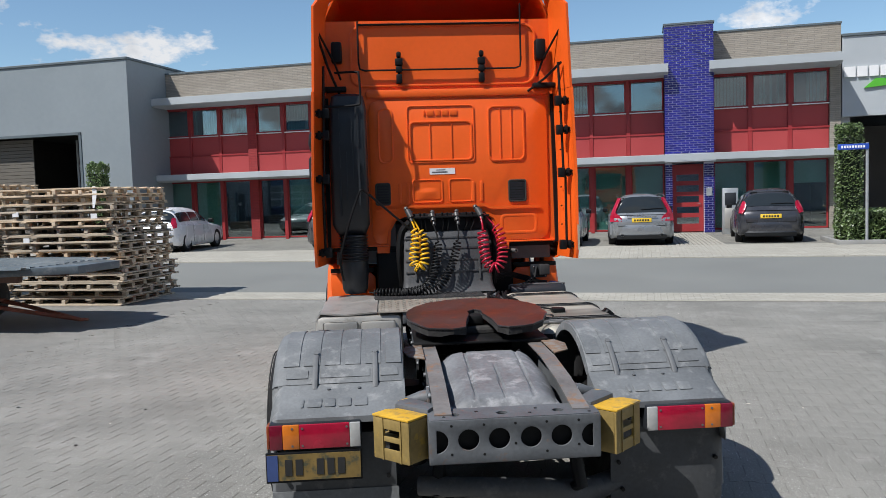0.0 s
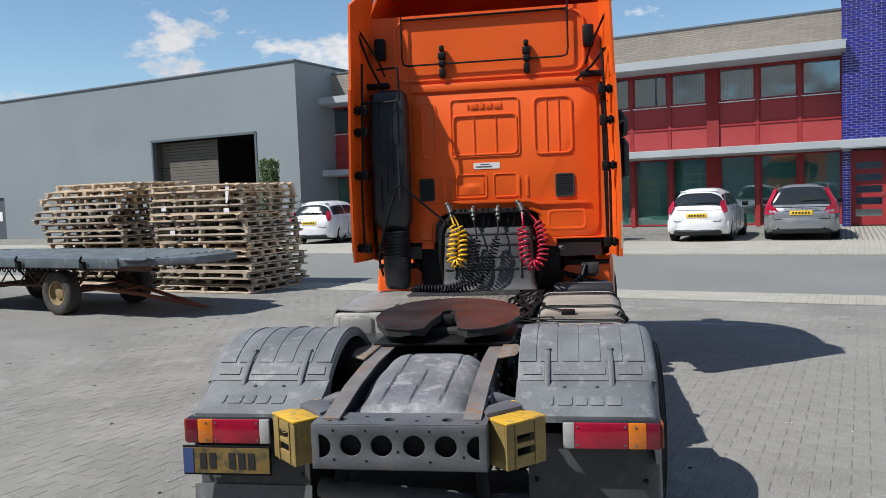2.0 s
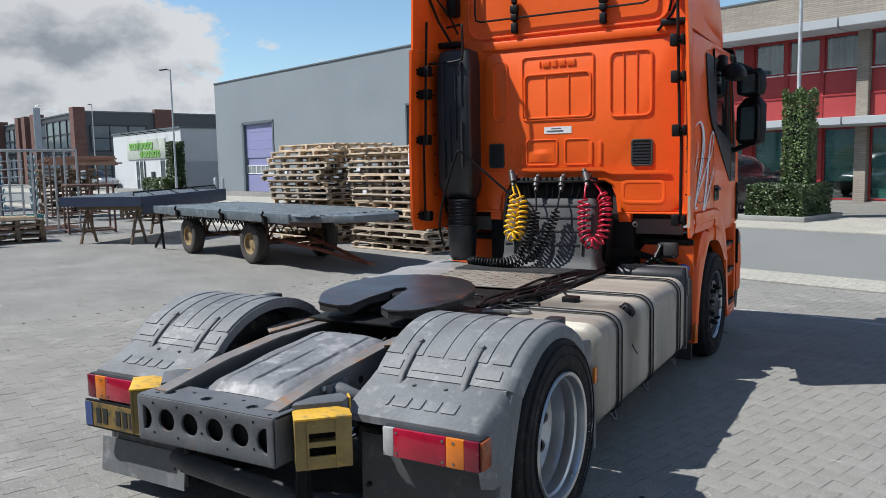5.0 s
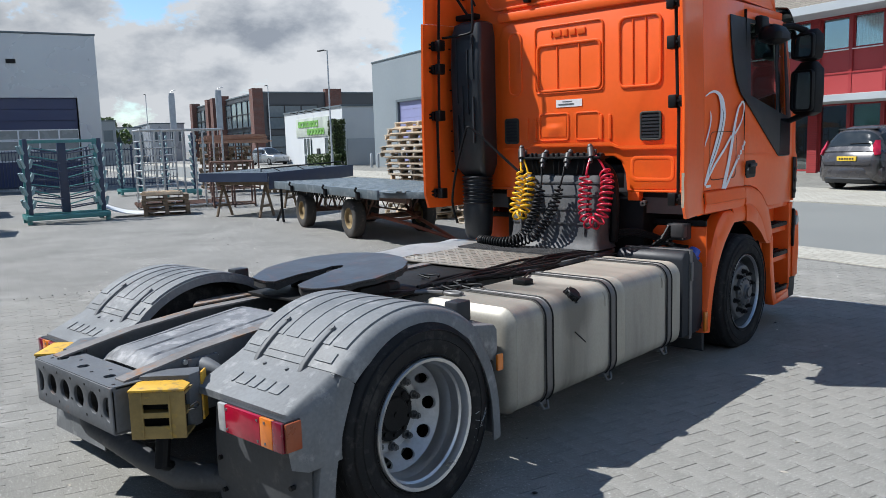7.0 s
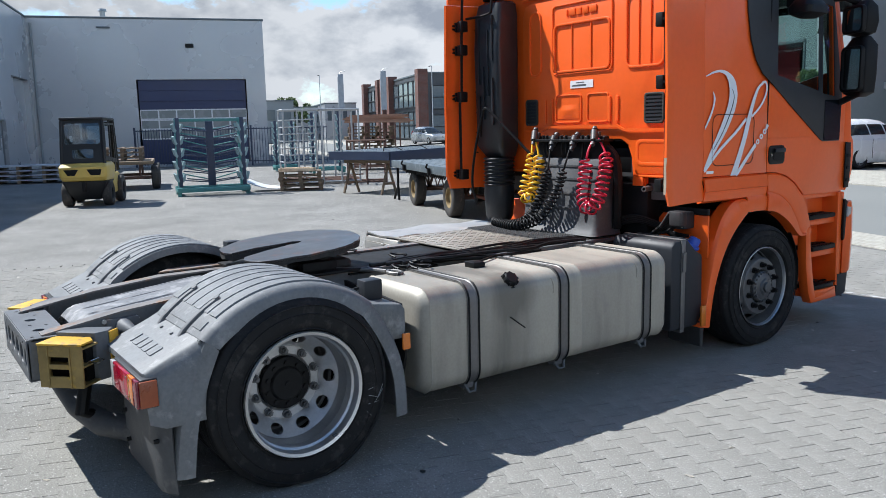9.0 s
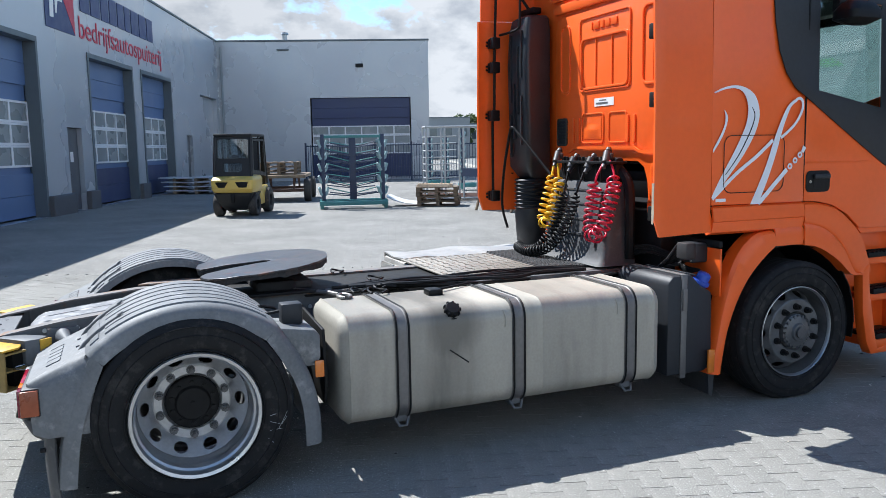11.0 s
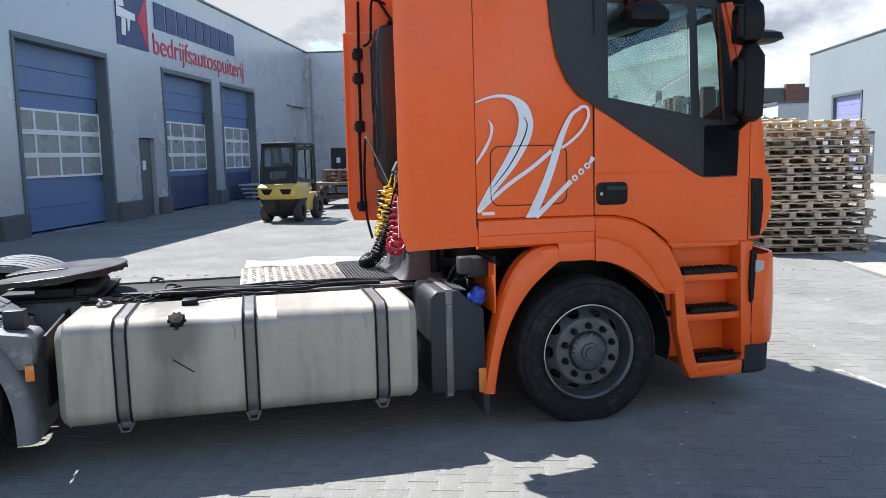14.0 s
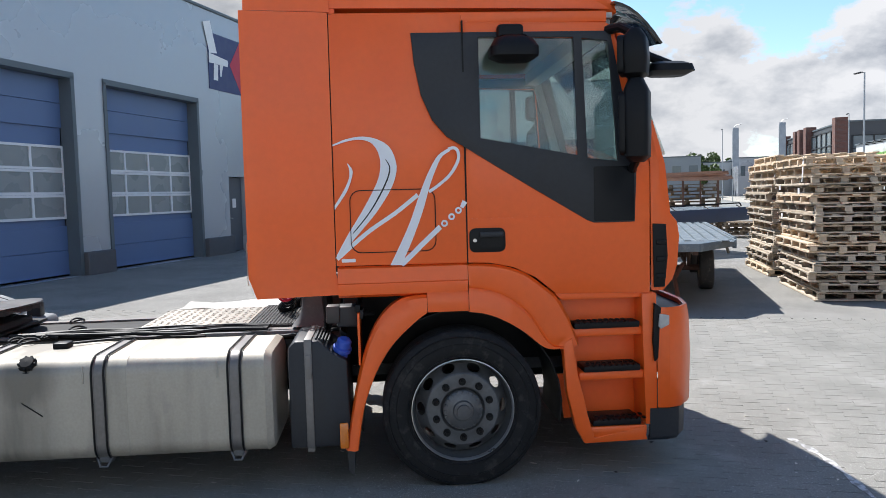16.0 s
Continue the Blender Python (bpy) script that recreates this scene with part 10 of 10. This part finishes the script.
street_lamp(pose(-32.35, 27.55, 0.25), 6.95, 0.8, "slim galvanised street lamp with a flat dark head")
street_lamp(at_street(-5.75, 18.0), 8.0, 0.8, "galvanised street lamp beside the parking")
street_lamp(STREET @ pose(-78, 24.0, 0.25), 8.0, 0.9, "distant galvanised street lamp")
street_lamp(STREET @ pose(-92, 14.0, 0.25), 8.0, 0.9, "distant galvanised street lamp")
post = thing("street_sign", "grey post with a small blue street-name plate", "sign", at_street(6.24, 17.0))
part("post", tube(B(), [(0, 0, 0), (0, 0, 2.52)], 0.035, 12), GALV, post)
nameplate = part("plate", box(B(), -0.68, 0.03, -0.055, -0.037, 2.36, 2.50, 0.004), mat("sign_blue", (0.02, 0.07, 0.40), 0.4, var=0.03), post, "blue name plate")
bm = B()
for k in range(9):
    box(bm, -0.60 + k * 0.062, -0.56 + k * 0.062, -0.059, -0.0555, 2.40, 2.46)
part("letter_bar", bm, WHITE, nameplate)
for u, v in ((-44.6, 20.6), (-44.0, 20.8), (-46.2, 21.3)):
    tagged(part("bollard", lathe(B(), [(0.09, 0), (0.09, 0.85), (0.06, 0.92), (0.001, 0.93)], None, 14), GALV, None, "short grey steel bollard by the hall door", at=STREET @ pose(u, v, 0.24)), category="bollard", group="bollards by the hall")
column = thing("mail_column", "stainless steel letterbox column beside the entrance", "letterbox", at_street(3.58, 22.6))
part("body", box(B(), -0.24, 0.24, -0.12, 0.12, 0.0, 1.5, 0.015), GALV, column)
part("letter_slot", box(B(), -0.17, 0.17, -0.135, -0.12, 0.95, 1.35, 0.01), DARK_PLASTIC, column)
part("front_panel", box(B(), -0.18, 0.18, -0.132, -0.12, 0.2, 0.85, 0.01), ALU, column)

# ---- neighbours further along ----
east = thing("machine_hall", "pale grey hall with open bay and green-white sign", "warehouse", STREET)
bm = B()
box(bm, 7.3, 30, 24.45, 24.7, 4.0, 6.62)
box(bm, 7.3, 7.6, 24.7, 40, 0.2, 6.62)
box(bm, 29.7, 30, 24.7, 40, 0.2, 6.62)
box(bm, 7.6, 29.7, 39.7, 40, 0.2, 6.62)
part("wall", bm, PALE_METAL, east)
part("roof", box(B(), 7.28, 30.05, 24.4, 40.05, 6.62, 6.72, 0.02, 1), ROOF_TRIM, east)
part("bay_floor", box(B(), 7.6, 29.7, 24.5, 39.7, 0.15, 0.26), CONCRETE, east)
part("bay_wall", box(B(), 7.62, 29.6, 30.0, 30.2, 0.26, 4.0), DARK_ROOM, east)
bm = B()
for u in (12.5, 18, 24):
    box(bm, u, u + 0.3, 24.5, 24.8, 0.25, 4.0)
part("pillar", bm, PALE_METAL, east)
# the firm's mark as plain white blocks over two green leaves
bm = B()
x = 7.35
for w in (0.34, 0.30, 0.27, 0.27, 0.22, 0.3, 0.3):
    plate(bm, [(x, 5.28), (x + w, 5.28), (x + w, 5.62), (x, 5.62)], [], "y", 24.38, 24.44)
    x += w + 0.06
mark = part("sign_block", bm, WHITE, east)
bm = B()
plate(bm, [(7.95, 4.9), (8.3, 5.2), (8.75, 5.18), (8.6, 4.95)], [], "y", 24.38, 24.44)
plate(bm, [(8.75, 4.9), (8.8, 5.18), (9.4, 5.15), (9.2, 4.9)], [], "y", 24.38, 24.44)
part("sign_leaf", bm, mat("sign_green", (0.09, 0.42, 0.03), 0.5, var=0.04), east)
bench = thing("picnic_table", "dark wooden picnic table before the open bay", "table", at_street(8.2, 22.0))
part("tabletop", box(B(), -0.9, 0.9, -0.35, 0.35, 0.70, 0.75, 0.01), WOOD_DARK, bench)
for y in (-0.65, 0.65):
    part("seat_board", box(B(), -0.9, 0.9, y - 0.13, y + 0.13, 0.42, 0.46, 0.01), WOOD_DARK, bench)
for x in (-0.6, 0.6):
    bm = B()
    tube(bm, [(x, -0.25, 0.7), (x, -0.7, 0.0)], 0.04, 6)
    tube(bm, [(x, 0.25, 0.7), (x, 0.7, 0.0)], 0.04, 6)
    box(bm, x - 0.03, x + 0.03, -0.75, 0.75, 0.36, 0.42)
    part("leg", bm, WOOD_DARK, bench)

# ---- distant buildings along the street ----
shop2 = thing("discount_shop", "white single-storey shop with a green and white banner", "shop", STREET)
SHOP_WHITE = mat("off_white_render", (0.55, 0.57, 0.58), 0.7, var=0.05, scale=0.5)
part("wall", box(B(), -66.9, -52.9, 22.0, 34.0, 0.2, 4.75), SHOP_WHITE, shop2)
part("roof_trim", box(B(), -67.0, -52.8, 21.9, 34.1, 4.75, 4.88), ROOF_TRIM, shop2)
part("side_cladding", box(B(), -52.89, -52.85, 22.3, 34.0, 0.2, 2.3), CLADDING_DARK, shop2)
banner = part("banner", box(B(), -63.6, -55.7, 21.93, 21.99, 2.6, 4.15, 0.01), mat("green_white_banner", (0.42, 0.46, 0.40), 0.6, var=0.3, scale=0.8), shop2)
bm = B()
rg = random.Random(8)
x = -62.9
for row, z in ((0, 3.4), (1, 2.75)):
    x = -62.9 + row * 2.2
    for k in range(6 if row else 7):
        w = rg.uniform(0.45, 0.75)
        plate(bm, rrect(x, x + w, z, z + 0.52, 0.1, 3), [rrect(x + 0.17, x + w - 0.17, z + 0.15, z + 0.36, 0.03, 2)], "y", 21.88, 21.925)
        x += w + 0.12
part("banner_shape", bm, mat("lime_letter_green", (0.17, 0.38, 0.08), 0.5, var=0.25, scale=0.4), banner)
for u0, u1 in ((-61.6, -60.0), (-56.6, -54.6)):
    part("shop_door", box(B(), u0, u1, 21.9, 21.99, 0.2, 2.45), mat("shop_dark_glass", (0.05, 0.07, 0.075), 0.1, var=0.1), shop2)
    bm = B()
    for u in (u0, (u0 + u1) / 2, u1):
        box(bm, u - 0.05, u + 0.05, 21.86, 21.9, 0.2, 2.5)
    part("door_frame", bm, WHITE, shop2)
part("wall_box", box(B(), -58.6, -58.0, 21.9, 21.99, 0.9, 1.6), DARK_PLASTIC, shop2)
for k in range(5):
    bm = tube(B(), [(-63.2 + k * 1.9, 21.98, 4.62), (-63.2 + k * 1.9, 21.4, 4.75), (-63.2 + k * 1.9, 21.3, 4.65)], 0.04, 6)
    part("spot_lamp", bm, BLACK, shop2)

brick_office = thing("brick_office", "dark two-storey office with red-brown brick piers and large windows", "building", STREET)
part("core", box(B(), -118, -85.2, 25.1, 44, 0.2, 8.0), mat("charcoal_cladding", (0.055, 0.06, 0.068), 0.5, var=0.1, scale=0.4), brick_office)
part("roof_trim", box(B(), -118.1, -85.1, 25.0, 44.1, 8.0, 8.15), ROOF_TRIM, brick_office)
for u0, u1, v0, v1, top in ((-86.3, -84.9, 24.3, 25.5, 8.5), (-101.5, -100.0, 24.3, 25.5, 8.6), (-105.5, -104.0, 24.3, 25.5, 8.6), (-108.5, -107.0, 24.3, 25.5, 8.6), (-118.5, -117.0, 24.3, 25.5, 8.6), (-85.6, -84.9, 33.0, 35.0, 8.5)):
    part("brick_pier", box(B(), u0, u1, v0, v1, 0.2, top), BRICK_ROSE, brick_office)
FAR_GLASS = mat("far_window_glass", (0.10, 0.13, 0.15), 0.08, var=0.1)
for u0, u1 in ((-99.5, -87.0), (-116.5, -109.5)):
    for z0, z1 in ((0.5, 3.8), (4.3, 7.4)):
        bm = B()
        box(bm, u0, u1, 24.95, 25.08, z0, z1)
        win = part("window", bm, FAR_GLASS, brick_office)
        bm = B()
        n = int((u1 - u0) / 2.2)
        for k in range(n + 1):
            u = u0 + (u1 - u0) * k / n
            box(bm, u - 0.07, u + 0.07, 24.85, 24.95, z0, z1)
        for z in (z0, (z0 + z1) / 2, z1):
            box(bm, u0, u1, 24.86, 24.95, z - 0.06, z + 0.06)
        part("window_frame", bm, DARK_PLASTIC, win)
for z0, z1, v0, v1 in ((0.5, 3.2, 26.0, 32.0), (3.9, 6.6, 26.0, 32.0), (5.6, 6.6, 36.0, 43.0)):
    win = part("window", box(B(), -85.2, -85.1, v0, v1, z0, z1), FAR_GLASS, brick_office)
    bm = B()
    n = int((v1 - v0) / 2.0)
    for k in range(n + 1):
        v = v0 + (v1 - v0) * k / n
        box(bm, -85.1, -85.03, v - 0.06, v + 0.06, z0, z1)
    for z in (z0, (z0 + z1) / 2, z1):
        box(bm, -85.1, -85.03, v0, v1, z - 0.05, z + 0.05)
    part("window_frame", bm, DARK_PLASTIC, win)
bm = B()
box(bm, -85.08, -85.0, 28.5, 29.0, 4.15, 4.65)
part("red_cross_light", bm, mat("pink_red_sign", (0.5, 0.05, 0.12), 0.5), brick_office)
for k, (u0, u1, v0, v1, top, mt) in enumerate(((-125, -112, 4, 13, 6.0, CLADDING), (-150, -130, 14.5, 22, 5.6, SHOP_WHITE), (-140, -122, 19, 24, 5.9, CLADDING_DARK), (-170, -150, 8, 16, 7.0, CLADDING))):
    b = thing("distant_building", ("pale grey distant works building", "white distant office building", "dark distant works building", "grey hall in the far distance")[k], "building", STREET)
    part("wall", box(B(), u0, u1, v0, v1, 0.1, top), mt, b)
    part("roof_edge", box(B(), u0 - 0.1, u1 + 0.1, v0 - 0.1, v1 + 0.1, top, top + 0.15), ROOF_TRIM, b)
    for j in range(4):
        v = v0 + (v1 - v0) * (j + 0.3) / 4
        part("window", box(B(), u1 - 0.02, u1 + 0.04, v, v + (v1 - v0) * 0.13, top * 0.55, top * 0.8), FAR_GLASS, b)
for k, (u, v) in enumerate(((-70, 16.6), (-74, 13.2))):
    fl = thing("banner_flag", "tall white advertising flag on a slim pole", "flag", STREET @ pose(u, v, 0.25), "advertising flags")
    part("pole", tube(B(), [(0, 0, 0), (0, 0, 6.6), (-0.1, 0.3, 7.1), (0, 0.75, 7.2)], 0.035, 6), GALV, fl)
    rows = [[(0.05 * math.sin(z * 2.2 + y * 3), y, z) for y in (0.03, 0.2, 0.4, 0.55)] for z in (3.3, 4.2, 5.2, 6.2, 6.9)]
    part("cloth", sheet(B(), rows, 0.01), mat("grey_white_cloth", (0.30, 0.33, 0.37), 0.8, var=0.2, scale=1.5), fl)


def tree(m, high, seed):
    r = random.Random(seed)
    t = thing("tree", "leafy green tree in the distance", "tree", m, "distant trees")
    bm = tube(B(), [(0, 0, 0), (0.1, 0, high * 0.3), (0, 0.1, high * 0.7)], [0.28, 0.2, 0.06], 8)
    for k in range(7):
        a = r.uniform(0, 6.28)
        z = high * r.uniform(0.3, 0.6)
        tube(bm, [(0, 0, z), (math.cos(a) * high * 0.22, math.sin(a) * high * 0.22, z + high * 0.2)], [0.09, 0.02], 5)
    part("trunk", bm, WOOD_DARK, t)
    vs, fs = [], []
    clumps = [(r.gauss(0, high * 0.17), r.gauss(0, high * 0.17), high * r.uniform(0.38, 0.95), high * r.uniform(0.08, 0.16)) for _ in range(16)]
    for k in range(2600):
        cx, cy, cz, cr = r.choice(clumps)
        d = Vector((r.gauss(0, 1), r.gauss(0, 1), r.gauss(0, 1))).normalized() * cr * r.uniform(0.7, 1.05)
        q = Vector((cx, cy, cz)) + d
        n1 = Vector((r.gauss(0, 1), r.gauss(0, 1), r.gauss(0, 1))).normalized() * high * 0.03
        n2 = n1.orthogonal() * 0.6
        i = len(vs)
        vs += [tuple(q - n1), tuple(q + n2), tuple(q + n1), tuple(q - n2)]
        fs.append((i, i + 1, i + 2, i + 3))
    me = bpy.data.meshes.new("crown")
    me.from_pydata(vs, [], fs)
    me.materials.append(LEAF)
    o = new("crown", me)
    o.parent = t
    return t


for k, (u, v, h) in enumerate(((-128, 13.6, 6.5), (-135, 15.0, 6.0), (-131, 12.2, 5.0), (-180, 5, 9), (-185, 20, 9), (-190, 12, 8))):
    tree(STREET @ pose(u, v, 0.2), h, 50 + k)

# ---- bricks of the stair tower ----
def laid_bricks(owner, plane, a0, a1, z0, z1, length, height, joint, near):
    """Running bond on an upright face: plane(a, d, z) gives the place of a brick's corner, d metres behind the face."""
    meshes, loose = {}, B()
    rows = int((z1 - z0) / height)
    for r in range(rows):
        z = z0 + r * height
        a = a0 - (length / 2 if r % 2 else 0)
        while a < a1 - 0.01:
            b0, b1 = max(a, a0), min(a + length - joint, a1)
            if b1 - b0 > 0.03:
                if near(r):
                    key = round(b1 - b0, 3)
                    if key not in meshes:
                        meshes[key] = mesh_of("brick", box(B(), 0, b1 - b0, 0, 0.05, 0, height - joint), BRICK_BLUE, 0)
                    o = new("brick", meshes[key])
                    o.parent = owner
                    o.matrix_basis = plane(b0, z)
                else:
                    t = bmesh.new()
                    bmesh.ops.create_cube(t, size=1.0)
                    for v in t.verts:
                        v.co = plane(b0, z) @ Vector(((v.co.x + 0.5) * (b1 - b0), (v.co.y + 0.5) * 0.05, (v.co.z + 0.5) * (height - joint)))
                    merge(loose, t)
            a += length
    if len(loose.verts):
        tagged(part("brick_course", loose, BRICK_BLUE, owner, "", 0), kind="stuff")


tower_wall = [o for o in tower.children if o.name.startswith("wall")][0]
laid_bricks(tower_wall, lambda a, z: pose(a, TOWER_V, z), 1.60, 3.20, 2.98, 7.29, 0.27, 0.078, 0.022, lambda r: r < 40)
laid_bricks(tower_wall, lambda a, z: pose(a, TOWER_V, z), 1.60, 1.83, 0.27, 2.66, 0.27, 0.078, 0.022, lambda r: False)
laid_bricks(tower_wall, lambda a, z: pose(a, TOWER_V, z), 2.87, 3.20, 0.27, 2.66, 0.27, 0.078, 0.022, lambda r: False)
laid_bricks(tower_wall, lambda a, z: pose(1.60, a, z, 0, 0, 90) @ pose(0, -0.05, 0), TOWER_V + 0.06, OFFICE_V, 2.98, 7.29, 0.27, 0.078, 0.022, lambda r: False)
laid_bricks(tower_wall, lambda a, z: pose(3.20, a, z, 0, 0, 90), TOWER_V + 0.06, OFFICE_V, 2.98, 7.29, 0.27, 0.078, 0.022, lambda r: False)

# ---- interlocking pavers round the truck ----
PL, PITCH, U0, V0 = 0.206, 0.1385, 1.2, 2.481
half = [(-0.1, 0.0785), (-0.06, 0.0785), (-0.040, 0.0590), (0.040, 0.0590), (0.06, 0.0785), (0.1, 0.0785)]
BONE = half + [(x, -y) for x, y in half[::-1]]


def paver_verts(u, v, tip, drop, long=1.0):
    """One stone: a flat top with a small chamfer, open joints at its ends and tight ones along its sides."""
    def ring(fx, fy, z):
        return [(u + x * fx * long, v + y * fy, z + tip[0] * x + tip[1] * y) for x, y in BONE]

    return ring(0.988, 0.994, drop) + ring(0.998, 1.004, drop - 0.0007) + ring(0.998, 1.004, -0.02)

n = len(BONE)
faces = [tuple(range(n))[::-1]]
for ring in (0, 1):
    faces += [(ring * n + k, ring * n + (k + 1) % n, (ring + 1) * n + (k + 1) % n, (ring + 1) * n + k) for k in range(n)]
part("joint_sand", sheet(B(), [[(u, v, -0.0016) for v in (-6.0, 8.3)] for u in (-6.4, 8.3)]), BED, ground, "dark sand in the joints")
bed = part("paver_field", B(), PAVER, ground)
rg = random.Random(77)
verts, polys, single = [], [], []
for j in range(int((-6.0 - V0) / PITCH), int((8.3 - V0) / PITCH)):
    v = V0 + j * PITCH
    for i in range(int((-6.5 - U0) / PL), int((8.5 - U0) / PL)):
        u = U0 + i * PL + (PL / 2 if j % 2 else 0)
        tip = (rg.gauss(0.001, 0.003), rg.gauss(0, 0.002))
        drop = rg.gauss(0.0002, 0.0004)
        if 0.5 <= u <= 3.1 and 1.3 <= v <= 4.45 and len(single) < 290:
            single.append((u, v, tip, drop))
            continue
        base = len(verts)
        verts += paver_verts(u, v, tip, drop, rg.uniform(0.988, 1.022))
        polys += [tuple(base + q for q in f) for f in faces]
me = bpy.data.meshes.new("paver_field")
me.from_pydata(verts, [], polys)
me.materials.append(PAVER)
bed.data = me
tagged(bed, "worn grey interlocking concrete pavers", kind="stuff")
shared = bpy.data.meshes.new("paver")
shared.from_pydata(paver_verts(0, 0, (0, 0), 0), [], faces)
shared.materials.append(PAVER)
for u, v, tip, drop in single:
    o = new("paver", shared)
    o.parent = ground
    o.matrix_basis = Matrix.Translation((u, v, drop)) @ Euler((tip[1], -tip[0], 0)).to_matrix().to_4x4()

# ---- litter, wear marks and the painted line on the yard ----
bm = B()
pts = smooth_path([(0.67, 6.05), (1.0, 6.06), (1.5, 6.0), (2.2, 5.85), (3.2, 5.5)], 6)
rows = []
for k, (x, y) in enumerate(pts):
    w = 0.02 + 0.012 * math.sin(k * 1.7)
    rows.append([(x, y - w, 0.0035), (x, y + w, 0.0035)])
sheet(bm, rows, 0.001)
tagged(part("painted_line", bm, mat("worn_white_marking", (0.5, 0.5, 0.5), 0.8, var=0.25, scale=9, stain=(0.22, 0.215, 0.205), stain_at=0.5)), "worn white line painted on the pavers", "marking", kind="structure")
bm = B()
for k in range(520):
    x, y = rg.uniform(-11, 4.5), rg.uniform(-4.5, 8.0)
    a, s = rg.uniform(0, 6.28), rg.uniform(0.004, 0.016) * (1.6 if rg.random() < 0.08 else 1)
    t = bmesh.new()
    q = [t.verts.new((x + s * math.cos(a + b) * f, y + s * math.sin(a + b) * f, 0.002 + 0.006 * rg.random())) for b, f in ((0, 1.6), (1.6, 0.6), (3.1, 1.3), (4.7, 0.5))]
    t.faces.new(q)
    bmesh.ops.solidify(t, geom=t.faces[:], thickness=0.003)
    merge(bm, t)
tagged(part("wood_chip", bm, mat("pale_wood_chips", (0.5, 0.46, 0.4), 0.9, var=0.3, per_piece=0.5)), "pale wood chips and litter scattered on the yard", "litter", kind="stuff")
bm = B()
for k in range(45):
    x, y = rg.uniform(-11, 4.5), rg.uniform(-4.5, 8.5)
    s = rg.uniform(0.006, 0.018)
    t = bmesh.new()
    bmesh.ops.create_icosphere(t, subdivisions=1, radius=s)
    for v in t.verts:
        v.co = Vector((x + v.co.x * rg.uniform(0.7, 1.4), y + v.co.y * rg.uniform(0.7, 1.4), 0.004 + max(0.0, v.co.z) * 0.5))
    merge(bm, t)
tagged(part("dark_crumb", bm, mat("dark_dirt_crumb", (0.03, 0.027, 0.024), 0.95, var=0.3)), "small dark crumbs of dirt on the yard", "litter", kind="stuff")
